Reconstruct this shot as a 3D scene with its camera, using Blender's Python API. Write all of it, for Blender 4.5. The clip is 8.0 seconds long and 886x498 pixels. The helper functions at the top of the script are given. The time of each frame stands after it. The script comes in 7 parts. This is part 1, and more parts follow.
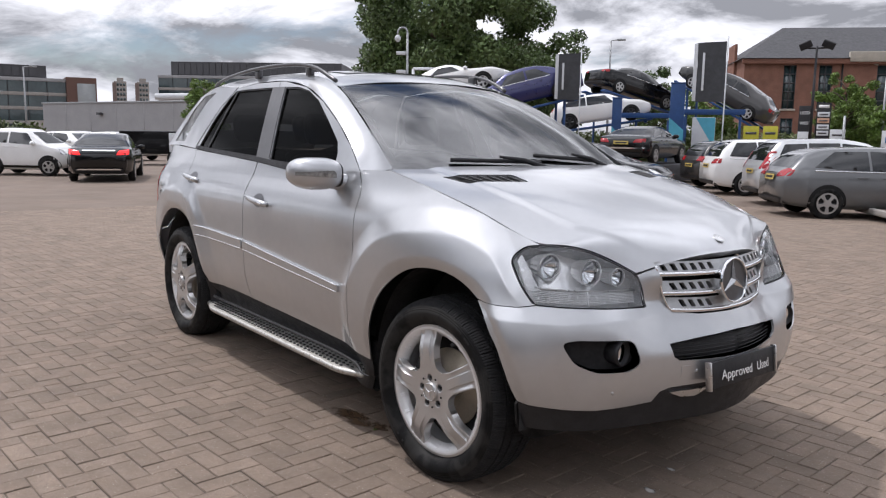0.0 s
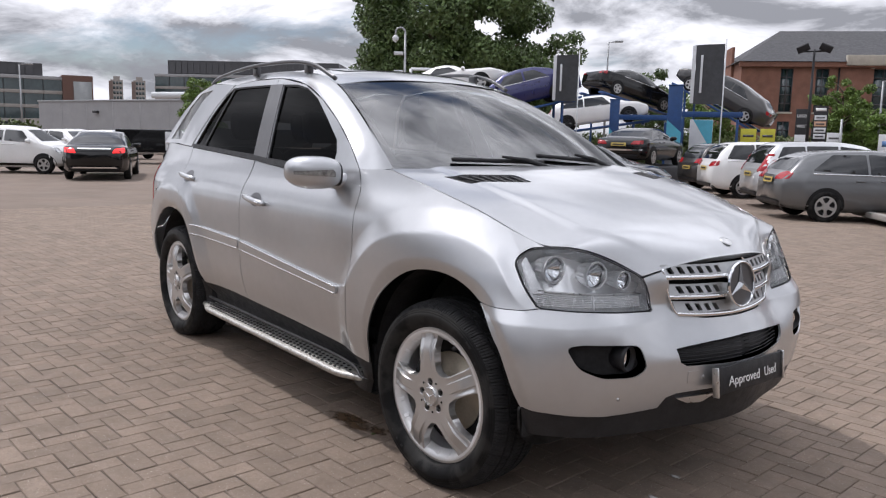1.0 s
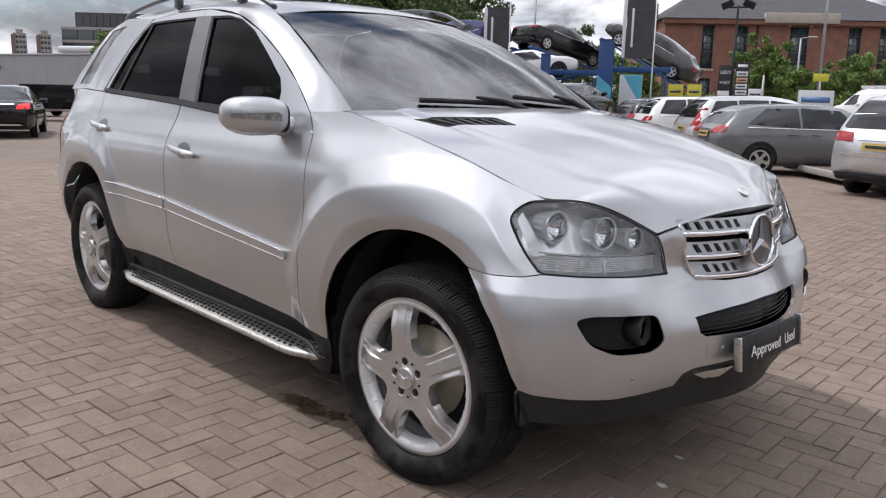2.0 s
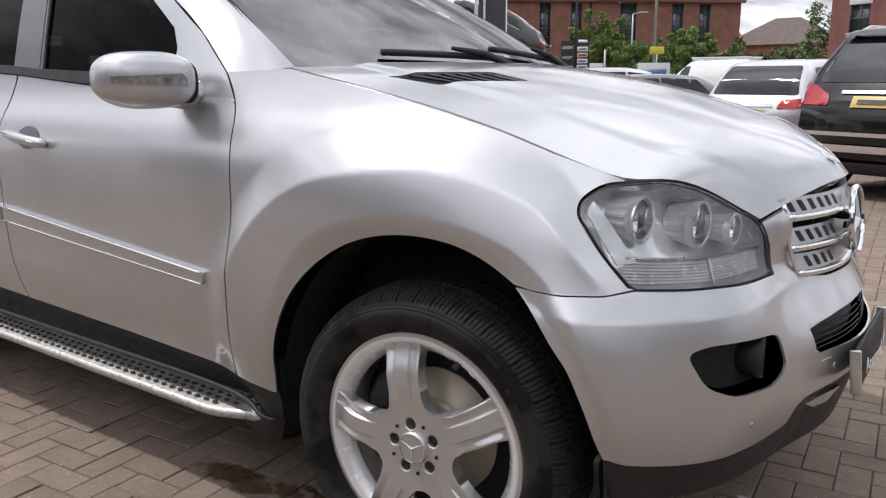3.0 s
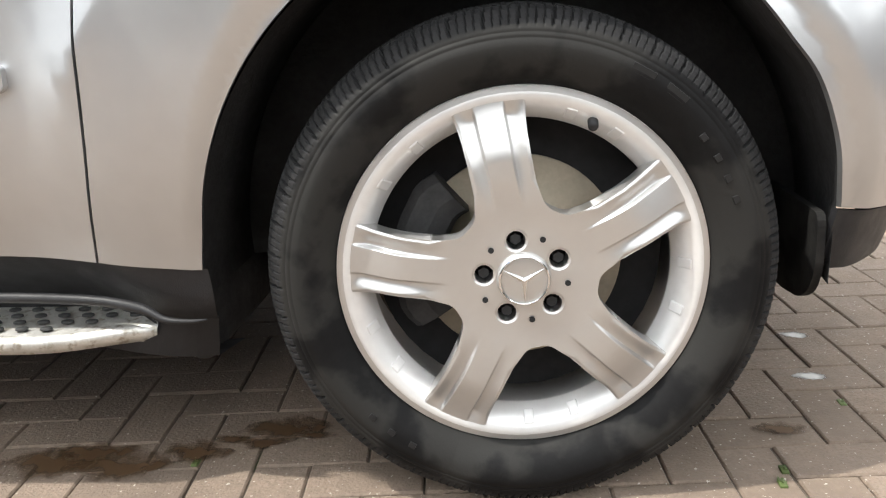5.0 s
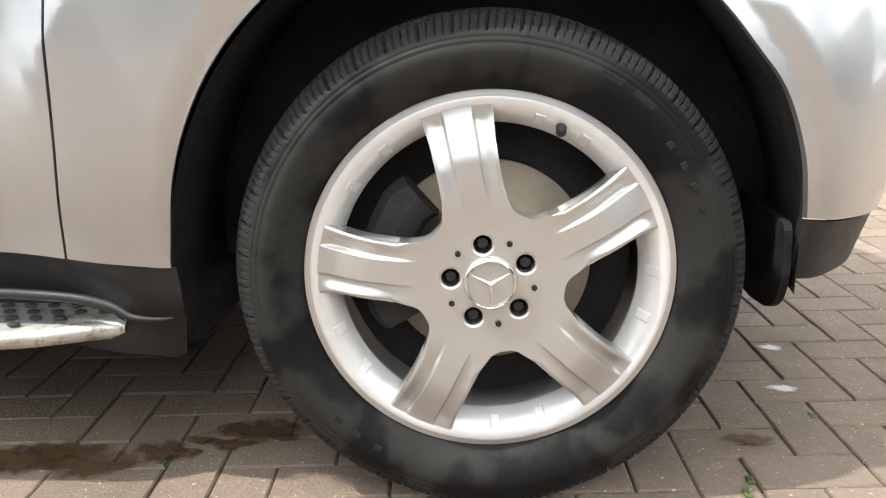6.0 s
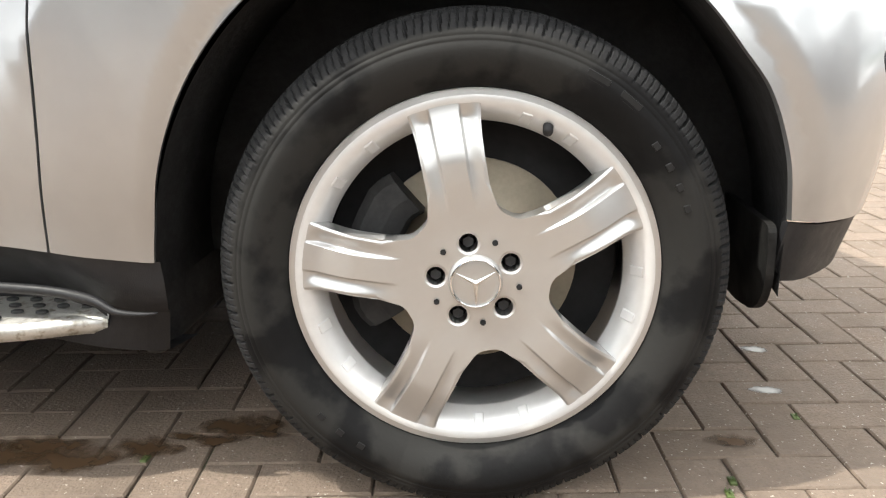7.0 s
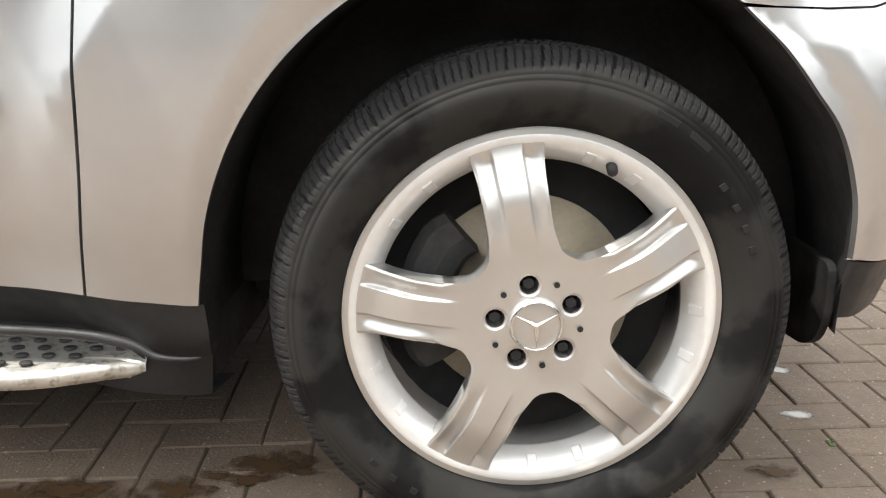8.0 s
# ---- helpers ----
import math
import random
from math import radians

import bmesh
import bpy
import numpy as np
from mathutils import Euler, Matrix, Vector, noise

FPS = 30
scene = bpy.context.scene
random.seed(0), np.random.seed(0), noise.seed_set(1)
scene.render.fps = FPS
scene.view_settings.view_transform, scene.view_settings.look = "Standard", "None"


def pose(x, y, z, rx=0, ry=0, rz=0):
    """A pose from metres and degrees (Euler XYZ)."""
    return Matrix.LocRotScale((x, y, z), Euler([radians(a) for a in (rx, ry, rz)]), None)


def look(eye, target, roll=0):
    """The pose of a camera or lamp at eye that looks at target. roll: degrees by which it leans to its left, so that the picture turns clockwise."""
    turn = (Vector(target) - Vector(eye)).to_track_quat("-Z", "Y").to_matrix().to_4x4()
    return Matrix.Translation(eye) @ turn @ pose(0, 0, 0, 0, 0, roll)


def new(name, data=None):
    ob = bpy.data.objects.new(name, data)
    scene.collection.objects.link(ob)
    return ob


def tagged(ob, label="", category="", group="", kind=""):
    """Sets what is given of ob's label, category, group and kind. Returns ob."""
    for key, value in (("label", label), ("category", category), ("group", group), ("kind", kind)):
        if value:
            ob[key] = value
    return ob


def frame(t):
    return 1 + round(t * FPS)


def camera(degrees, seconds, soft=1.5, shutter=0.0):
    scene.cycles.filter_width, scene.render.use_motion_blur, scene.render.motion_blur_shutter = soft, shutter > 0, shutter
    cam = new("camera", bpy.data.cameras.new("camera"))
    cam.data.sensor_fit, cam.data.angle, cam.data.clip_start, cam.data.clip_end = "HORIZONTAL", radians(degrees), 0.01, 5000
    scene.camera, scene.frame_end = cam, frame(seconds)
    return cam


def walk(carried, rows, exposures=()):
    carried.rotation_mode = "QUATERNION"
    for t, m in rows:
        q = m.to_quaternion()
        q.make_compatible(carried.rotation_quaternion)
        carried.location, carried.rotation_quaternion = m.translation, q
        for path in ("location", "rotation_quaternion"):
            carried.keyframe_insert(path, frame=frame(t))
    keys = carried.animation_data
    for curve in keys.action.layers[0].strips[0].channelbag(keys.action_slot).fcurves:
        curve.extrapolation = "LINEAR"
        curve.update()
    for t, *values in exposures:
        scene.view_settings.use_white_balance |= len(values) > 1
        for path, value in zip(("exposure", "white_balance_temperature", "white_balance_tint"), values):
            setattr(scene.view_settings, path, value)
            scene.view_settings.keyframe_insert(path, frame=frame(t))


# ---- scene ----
import collections
from mathutils import geometry
from mathutils.bvhtree import BVHTree

EXPO = [(0, -.55, 6130, 15), (1.7, -.54, 6130, 15), (3.0, -.49, 6230, 15), (3.5, -.45, 6280, 13), (4.0, .02, 6280, 8), (4.5, .53, 6420, 8), (6.0, .76, 6460, 7), (8.0, .76, 6640, 7)]
cam = camera(58.7, 8.0, soft=1.2)
PATH = [
    (0, (2.485, -2.792, 1.414), (0.919, -1.581, 1.126), 0.9),
    (0.5, (2.467, -2.781, 1.413), (0.903, -1.567, 1.128), 1.0),
    (1, (2.417, -2.767, 1.406), (0.857, -1.548, 1.12), 1.3),
    (1.5, (2.259, -2.746, 1.381), (0.73, -1.493, 1.08), 0.5),
    (1.7, (2.146, -2.692, 1.347), (0.657, -1.403, 0.999), 1.0),
    (2.8, (1.229, -2.335, 1.274), (0.0, -0.813, 0.86), -0.1),
    (3, (1.06, -2.283, 1.226), (-0.076, -0.693, 0.801), -0.2),
    (3.2, (0.875, -2.232, 1.175), (-0.14, -0.558, 0.767), -2.6),
    (3.5, (0.626, -2.207, 1.062), (-0.198, -0.436, 0.635), -1.9),
    (3.8, (0.379, -2.179, 0.972), (-0.191, -0.339, 0.435), -2.5),
    (4, (0.223, -2.161, 0.912), (-0.185, -0.291, 0.333), -3.4),
    (4.2, (0.106, -2.113, 0.84), (-0.201, -0.229, 0.245), -3.0),
    (4.5, (0.013, -2.032, 0.752), (-0.204, -0.134, 0.161), -3.1),
    (4.7, (-0.014, -2.008, 0.741), (-0.204, -0.103, 0.163), -3.4),
    (5.8, (0.024, -2.01, 0.729), (-0.161, -0.095, 0.182), -1.2),
    (6, (0.032, -2.01, 0.727), (-0.143, -0.092, 0.188), -1.6),
    (6.5, (0.034, -2.009, 0.728), (-0.121, -0.089, 0.19), -1.1),
    (7, (0.038, -2.008, 0.725), (-0.111, -0.088, 0.183), -0.7),
    (7.5, (0.025, -2.0, 0.72), (-0.111, -0.081, 0.173), -0.3),
    (8, (-0.097, -1.963, 0.786), (-0.158, -0.045, 0.222), -0.3),
]
walk(cam, [(t, look(eye, target, roll)) for t, eye, target, roll in PATH],
     exposures=EXPO)

# ---- light: high sun from behind the car's tail, broken cloud ----
SUN = Vector((-0.54, -0.20, 1.0)).normalized()
sun = new("sun", bpy.data.lights.new("sun", "SUN"))
sun.data.energy, sun.data.angle, sun.data.color = 3.1, radians(1.2), (1.0, 0.95, 0.88)
sun.matrix_world = look(SUN * 50, (0, 0, 0))

world = bpy.data.worlds.new("sky")
scene.world = world
world.use_nodes = True
wn, wl = world.node_tree.nodes, world.node_tree.links
wn.clear()


def wnode(kind, **values):
    n = wn.new(kind)
    for k, v in values.items():
        n.inputs[k].default_value = v
    return n


sky = wn.new("ShaderNodeTexSky")
sky.sky_type, sky.sun_disc = "NISHITA", False
sky.sun_elevation, sky.sun_rotation = math.asin(SUN.z), math.atan2(SUN.x, SUN.y)
blue = wn.new("ShaderNodeBackground")
blue.inputs["Strength"].default_value = 0.11
wl.new(sky.outputs[0], blue.inputs[0])
way = wn.new("ShaderNodeTexCoord")
parts3 = wn.new("ShaderNodeSeparateXYZ")
wl.new(way.outputs["Generated"], parts3.inputs[0])
lift = wn.new("ShaderNodeMath")
lift.operation = "MAXIMUM"
lift.inputs[1].default_value = 0.0
wl.new(parts3.outputs[2], lift.inputs[0])
plus = wn.new("ShaderNodeMath")
plus.operation = "ADD"
plus.inputs[1].default_value = 0.30
wl.new(lift.outputs[0], plus.inputs[0])
flat = wn.new("ShaderNodeVectorMath")
flat.operation = "DIVIDE"
wl.new(way.outputs["Generated"], flat.inputs[0])
wl.new(plus.outputs[0], flat.inputs[1])
cover = wnode("ShaderNodeTexNoise", Scale=1.15, Detail=9.0, Roughness=0.58, Distortion=0.25)
wl.new(flat.outputs[0], cover.inputs["Vector"])
cut = wn.new("ShaderNodeValToRGB")
cut.color_ramp.elements[0].position, cut.color_ramp.elements[1].position = 0.345, 0.44
wl.new(cover.outputs["Fac"], cut.inputs[0])
tone = wnode("ShaderNodeTexNoise", Scale=2.2, Detail=8.0, Roughness=0.6, Distortion=0.4)
wl.new(flat.outputs[0], tone.inputs["Vector"])
grey = wn.new("ShaderNodeValToRGB")
grey.color_ramp.elements[0].position, grey.color_ramp.elements[0].color = 0.40, (0.50, 0.51, 0.53, 1)
grey.color_ramp.elements[1].position, grey.color_ramp.elements[1].color = 0.65, (2.05, 2.05, 2.05, 1)
wl.new(tone.outputs["Fac"], grey.inputs[0])
cloud = wn.new("ShaderNodeBackground")
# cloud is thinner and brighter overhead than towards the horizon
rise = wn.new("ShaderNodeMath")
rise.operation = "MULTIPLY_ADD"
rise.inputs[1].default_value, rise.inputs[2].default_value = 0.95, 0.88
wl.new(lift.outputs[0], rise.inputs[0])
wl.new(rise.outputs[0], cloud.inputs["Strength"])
wl.new(grey.outputs[0], cloud.inputs[0])
both = wn.new("ShaderNodeMixShader")
wl.new(cut.outputs[0], both.inputs[0])
wl.new(blue.outputs[0], both.inputs[1])
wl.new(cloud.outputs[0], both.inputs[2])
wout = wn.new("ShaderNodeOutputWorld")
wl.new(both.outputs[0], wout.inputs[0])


# ---- materials ----
def mat(name, color, rough=0.5, metal=0.0, var=0.12, scale=6.0, bump=0.0, bump_scale=80.0, coat=0.0, emit=0.0, per_object=0.0, per_island=0.0, spec=0.5, dirt=None, dirt_at=(0.58, 0.75), dirt_scale=2.0, specks=None, placed=False, coat_rough=0.04):
    """A surface with colour that varies at two scales, uneven gloss and fine relief."""
    m = bpy.data.materials.new(name)
    m.use_nodes = True
    n, l = m.node_tree.nodes, m.node_tree.links
    b = n["Principled BSDF"]
    b.inputs["Metallic"].default_value, b.inputs["Specular IOR Level"].default_value = metal, spec
    b.inputs["Coat Weight"].default_value, b.inputs["Coat Roughness"].default_value = coat, coat_rough
    at = n.new("ShaderNodeNewGeometry").outputs["Position"] if placed else n.new("ShaderNodeTexCoord").outputs["Object"]

    def noise_at(s, detail=4.0):
        t = n.new("ShaderNodeTexNoise")
        t.inputs["Scale"].default_value, t.inputs["Detail"].default_value = s, detail
        l.new(at, t.inputs["Vector"])
        return t.outputs["Fac"]

    def mapped(value, a, c):
        t = n.new("ShaderNodeMapRange")
        l.new(value, t.inputs[0])
        t.inputs["From Min"].default_value, t.inputs["From Max"].default_value = 0.3, 0.7
        t.inputs["To Min"].default_value, t.inputs["To Max"].default_value = a, c
        return t.outputs[0]

    def product(a, c):
        t = n.new("ShaderNodeMath")
        t.operation = "MULTIPLY"
        l.new(a, t.inputs[0])
        l.new(c, t.inputs[1])
        return t.outputs[0]

    shade = product(mapped(noise_at(scale), 1 - var, 1 + var), mapped(noise_at(scale * 9, 6.0), 1 - var * 0.6, 1 + var * 0.6))
    for amount, socket in ((per_object, "Object Info"), (per_island, "Geometry")):
        if amount:
            r = n.new("ShaderNodeObjectInfo").outputs["Random"] if socket == "Object Info" else n.new("ShaderNodeNewGeometry").outputs["Random Per Island"]
            t = n.new("ShaderNodeMapRange")
            l.new(r, t.inputs[0])
            t.inputs["To Min"].default_value, t.inputs["To Max"].default_value = 1 - amount, 1 + amount
            shade = product(shade, t.outputs[0])
    tint = n.new("ShaderNodeVectorMath")
    tint.operation = "SCALE"
    tint.inputs[0].default_value = color
    l.new(shade, tint.inputs["Scale"])
    col = tint.outputs[0]
    for layer in (((dirt, dirt_at, dirt_scale),) if dirt else ()) + (specks or ()):
        dirt, dirt_at, dirt_scale = layer
        ramp = n.new("ShaderNodeValToRGB")
        ramp.color_ramp.elements[0].position, ramp.color_ramp.elements[1].position = dirt_at
        l.new(noise_at(dirt_scale, 8.0), ramp.inputs[0])
        mix = n.new("ShaderNodeMix")
        mix.data_type = "RGBA"
        l.new(ramp.outputs[0], mix.inputs["Factor"])
        l.new(col, mix.inputs["A"])
        mix.inputs["B"].default_value = (*dirt, 1)
        col = mix.outputs["Result"]
    l.new(col, b.inputs["Base Color"])
    l.new(mapped(noise_at(scale * 2.3), max(rough * 0.85, 0.0), min(rough * 1.15, 1.0)), b.inputs["Roughness"])
    if bump:
        bp = n.new("ShaderNodeBump")
        bp.inputs["Strength"].default_value, bp.inputs["Distance"].default_value = bump, 0.004
        l.new(noise_at(bump_scale, 5.0), bp.inputs["Height"])
        l.new(bp.outputs[0], b.inputs["Normal"])
    if emit:
        b.inputs["Emission Color"].default_value, b.inputs["Emission Strength"].default_value = (*color, 1), emit
    return m


def pane(name, color, rough=0.0, ior=1.5):
    """Thin glass: tinted, clear, with a gloss that grows towards grazing."""
    m = bpy.data.materials.new(name)
    m.use_nodes = True
    n, l = m.node_tree.nodes, m.node_tree.links
    n.clear()
    clear = n.new("ShaderNodeBsdfTransparent")
    clear.inputs[0].default_value = (*color, 1)
    shine = n.new("ShaderNodeBsdfGlossy")
    shine.inputs["Roughness"].default_value = rough
    f = n.new("ShaderNodeFresnel")
    f.inputs["IOR"].default_value = ior
    mix, out = n.new("ShaderNodeMixShader"), n.new("ShaderNodeOutputMaterial")
    l.new(f.outputs[0], mix.inputs[0])
    l.new(clear.outputs[0], mix.inputs[1])
    l.new(shine.outputs[0], mix.inputs[2])
    l.new(mix.outputs[0], out.inputs[0])
    return m


def car_paint(name, color, metal=0.0, rough=0.4, var=0.03):
    return mat(name, color, rough=rough, metal=metal, var=var, scale=3.0, coat=1.0, bump=0.02 if metal else 0.0, bump_scale=900.0, coat_rough=0.075 if metal else 0.04)


SILVER = car_paint("silver_metallic_paint", (0.52, 0.53, 0.545), metal=0.80, rough=0.36)
ALLOY = mat("alloy", (0.54, 0.535, 0.53), rough=0.34, metal=0.75, var=0.02, coat=0.5, scale=9)
CHROME = mat("chrome", (0.82, 0.83, 0.84), rough=0.08, metal=1.0, var=0.02)
SATIN = mat("brushed_metal", (0.66, 0.66, 0.66), rough=0.3, metal=1.0, var=0.06, scale=20)
BLACK = mat("black_plastic", (0.020, 0.020, 0.022), rough=0.5, spec=0.35, var=0.2, scale=12, bump=0.15, bump_scale=400)
TRIM = mat("dark_grey_trim", (0.05, 0.05, 0.055), rough=0.35, var=0.15, coat=0.3)
DARK = mat("dark_void", (0.022, 0.022, 0.023), rough=0.95, spec=0.2, var=0.3)
RUBBER = mat("tyre_rubber", (0.0075, 0.0075, 0.0080), rough=0.62, spec=0.16, var=0.3, scale=7, bump=0.10, bump_scale=140, dirt=(0.024, 0.0235, 0.0225), dirt_at=(0.46, 0.53), dirt_scale=7.0)
STUD = mat("rubber_studs", (0.02, 0.02, 0.02), rough=0.7)
IRON = mat("brake_disc", (0.46, 0.40, 0.31), rough=0.45, metal=0.2, var=0.1, scale=14)
CAST = mat("cast_iron", (0.022, 0.022, 0.023), rough=0.7, metal=0.2, var=0.3, scale=20)
LINER = mat("arch_liner", (0.034, 0.034, 0.035), rough=0.85, spec=0.25, var=0.3, scale=9, bump=0.4, bump_scale=90)
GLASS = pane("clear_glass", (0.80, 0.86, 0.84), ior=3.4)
TINT = pane("tinted_glass", (0.10, 0.105, 0.105), ior=1.14)
LENS = pane("lamp_lens", (0.96, 0.965, 0.97), ior=1.33)
LEATHER = mat("black_leather", (0.045, 0.046, 0.048), rough=0.45, var=0.2, bump=0.3, bump_scale=140)
CABIN = mat("cabin_plastic", (0.055, 0.058, 0.06), rough=0.65, var=0.2, bump=0.2, bump_scale=200)
LINING = mat("pale_headlining", (0.42, 0.41, 0.39), rough=0.95, var=0.08)
WHITE_INK = mat("white_print", (0.8, 0.8, 0.8), rough=0.5, var=0.03)

PAVE = mat("paving_blocks", (0.200, 0.152, 0.117), rough=0.88, var=0.15, scale=5.0, bump=0.8, bump_scale=160, per_object=0.13, per_island=0.13, dirt=(0.13, 0.10, 0.08), dirt_at=(0.60, 0.82), dirt_scale=1.3, placed=True,
           specks=(((0.165, 0.128, 0.098), (0.50, 0.68), 170.0), ((0.46, 0.42, 0.36), (0.655, 0.70), 120.0)))
JOINT = mat("sand_joints", (0.095, 0.075, 0.058), rough=0.95, var=0.2, scale=9.0, bump=0.4, bump_scale=150, dirt=(0.06, 0.075, 0.03), dirt_at=(0.60, 0.74), dirt_scale=7.0)
FARPAVE = mat("far_paving", (0.176, 0.135, 0.107), rough=0.92, var=0.12, scale=0.4, bump=0.4, bump_scale=14)


# ---- building blocks ----
def ground_at(x, y):
    """The forecourt's height: level by the car, with slight falls and rises further off."""
    q, r = x * .61 + y * .79, math.hypot(x, y)
    u, v = min(1.0, max(0.0, (r - 6.5) / 9.0)), min(1.0, max(0.0, (q - 11.0) / 24.0))
    return -.14 * u * u * (3 - 2 * u) + .42 * v * v * (3 - 2 * v)


def thing(name, label, category, group="", at=None):
    ob = tagged(new(name), label, category, group)
    if at is not None:
        ob.matrix_world = Matrix.Translation((0, 0, ground_at(at.translation.x, at.translation.y))) @ at
    return ob


def part(name, bm, material, parent=None, label="", smooth_faces=True, at=None):
    """Links a bmesh (or a mesh) as one mesh object under a thing or a part."""
    if isinstance(bm, bmesh.types.BMesh):
        me = bpy.data.meshes.new(name)
        bm.to_mesh(me)
        bm.free()
        if smooth_faces:
            me.polygons.foreach_set("use_smooth", [True] * len(me.polygons))
    else:
        me = bm
    if not me.materials:
        me.materials.append(material)
    ob = new(name, me)
    if parent is not None:
        ob.parent = parent
    if at is not None:
        ob.matrix_basis = at
    if label:
        tagged(ob, label)
    return ob


def raw(name, verts, faces, normals=None, smooth_faces=True):
    me = bpy.data.meshes.new(name)
    me.from_pydata([tuple(map(float, v)) for v in verts], [], [tuple(map(int, f)) for f in faces])
    if smooth_faces:
        me.polygons.foreach_set("use_smooth", [True] * len(me.polygons))
    if normals is not None:
        me.normals_split_custom_set_from_vertices([tuple(map(float, v)) for v in normals])
    return me


def box(bm, x0, x1, y0, y1, z0, z1, bevel=0.0, m=None, segs=2):
    """Adds a box with rounded edges to a bmesh."""
    r = bmesh.ops.create_cube(bm, size=1.0)
    bmesh.ops.transform(bm, matrix=Matrix.LocRotScale(((x0 + x1) / 2, (y0 + y1) / 2, (z0 + z1) / 2), None, (abs(x1 - x0), abs(y1 - y0), abs(z1 - z0))), verts=r["verts"])
    verts = r["verts"]
    if bevel:
        edges = {e for v in verts for e in v.link_edges}
        d = bmesh.ops.bevel(bm, geom=list(edges), offset=bevel, segments=segs, profile=0.5, affect="EDGES", clamp_overlap=True)
        verts = list({v for f in d["faces"] for v in f.verts} | {v for v in verts if v.is_valid})
    if m is not None:
        bmesh.ops.transform(bm, matrix=m, verts=[v for v in verts if v.is_valid])
    return bm


def boxed(*a, **k):
    return box(bmesh.new(), *a, **k)


def rod(bm, a, b, r0, r1=None, segs=12, caps=True):
    """Adds a round bar from a to b."""
    a, b = Vector(a), Vector(b)
    d = b - a
    m = Matrix.Translation((a + b) / 2) @ d.to_track_quat("Z", "Y").to_matrix().to_4x4()
    bmesh.ops.create_cone(bm, cap_ends=caps, segments=segs, radius1=r0, radius2=r0 if r1 is None else r1, depth=d.length, matrix=m)
    return bm


def lathe(profile, segs, axis="y", twist=None, closed=False):
    """A turned body: profile of (along the axis, radius). Returns points and faces."""
    n = len(profile)
    verts, faces = [], []
    for i in range(segs):
        a = 2 * math.pi * i / segs
        for j, (h, r) in enumerate(profile):
            if twist:
                h, r = twist(i, j, h, r)
            verts.append((r * math.cos(a), h, r * math.sin(a)))
    m = n if closed else n - 1
    for i in range(segs):
        for j in range(m):
            p, q = i * n, (i + 1) % segs * n
            faces.append((p + j, p + (j + 1) % n, q + (j + 1) % n, q + j))
    return verts, faces


def tube(points, r, segs=8, cap=True):
    """A bmesh tube along points."""
    bm = bmesh.new()
    pts = [Vector(p) for p in points]
    rings = []
    for i, p in enumerate(pts):
        d = (pts[min(i + 1, len(pts) - 1)] - pts[max(i - 1, 0)]).normalized()
        q = d.to_track_quat("Z", "Y").to_matrix()
        rr = r[i] if isinstance(r, (list, tuple)) else r
        rings.append([bm.verts.new(p + q @ Vector((rr * math.cos(2 * math.pi * k / segs), rr * math.sin(2 * math.pi * k / segs), 0))) for k in range(segs)])
    for a, b in zip(rings, rings[1:]):
        for k in range(segs):
            bm.faces.new((a[k], a[(k + 1) % segs], b[(k + 1) % segs], b[k]))
    if cap:
        bm.faces.new(rings[0][::-1])
        bm.faces.new(rings[-1])
    bmesh.ops.recalc_face_normals(bm, faces=bm.faces)
    return bm


def inside(points, poly):
    """Which of the points lie in the polygon."""
    p, q = np.asarray(points, float), np.asarray(poly, float)
    hit = np.zeros(len(p), bool)
    for a, b in zip(q, np.roll(q, -1, 0)):
        cross = (a[1] > p[:, 1]) != (b[1] > p[:, 1])
        with np.errstate(divide="ignore", invalid="ignore"):
            hit ^= cross & (p[:, 0] < (b[0] - a[0]) * (p[:, 1] - a[1]) / (b[1] - a[1]) + a[0])
    return hit


def rounded(poly, r=0.01, n=4):
    """A polygon with its corners rounded."""
    out, p = [], [Vector(q) for q in poly]
    for i, c in enumerate(p):
        a, b = p[i - 1] - c, p[(i + 1) % len(p)] - c
        k = min(r, a.length * 0.45, b.length * 0.45)
        a, b = c + a.normalized() * k, c + b.normalized() * k
        out += [tuple(a * (1 - t) ** 2 + c * 2 * t * (1 - t) + b * t * t) for t in [j / n for j in range(n + 1)]]
    return out


def fine(poly, step):
    """A closed polygon with points no further apart than step."""
    out = []
    for a, b in zip(poly, list(poly[1:]) + [poly[0]]):
        n = max(1, math.ceil(math.dist(a, b) / step))
        out += [(a[0] + (b[0] - a[0]) * k / n, a[1] + (b[1] - a[1]) * k / n) for k in range(n)]
    return out


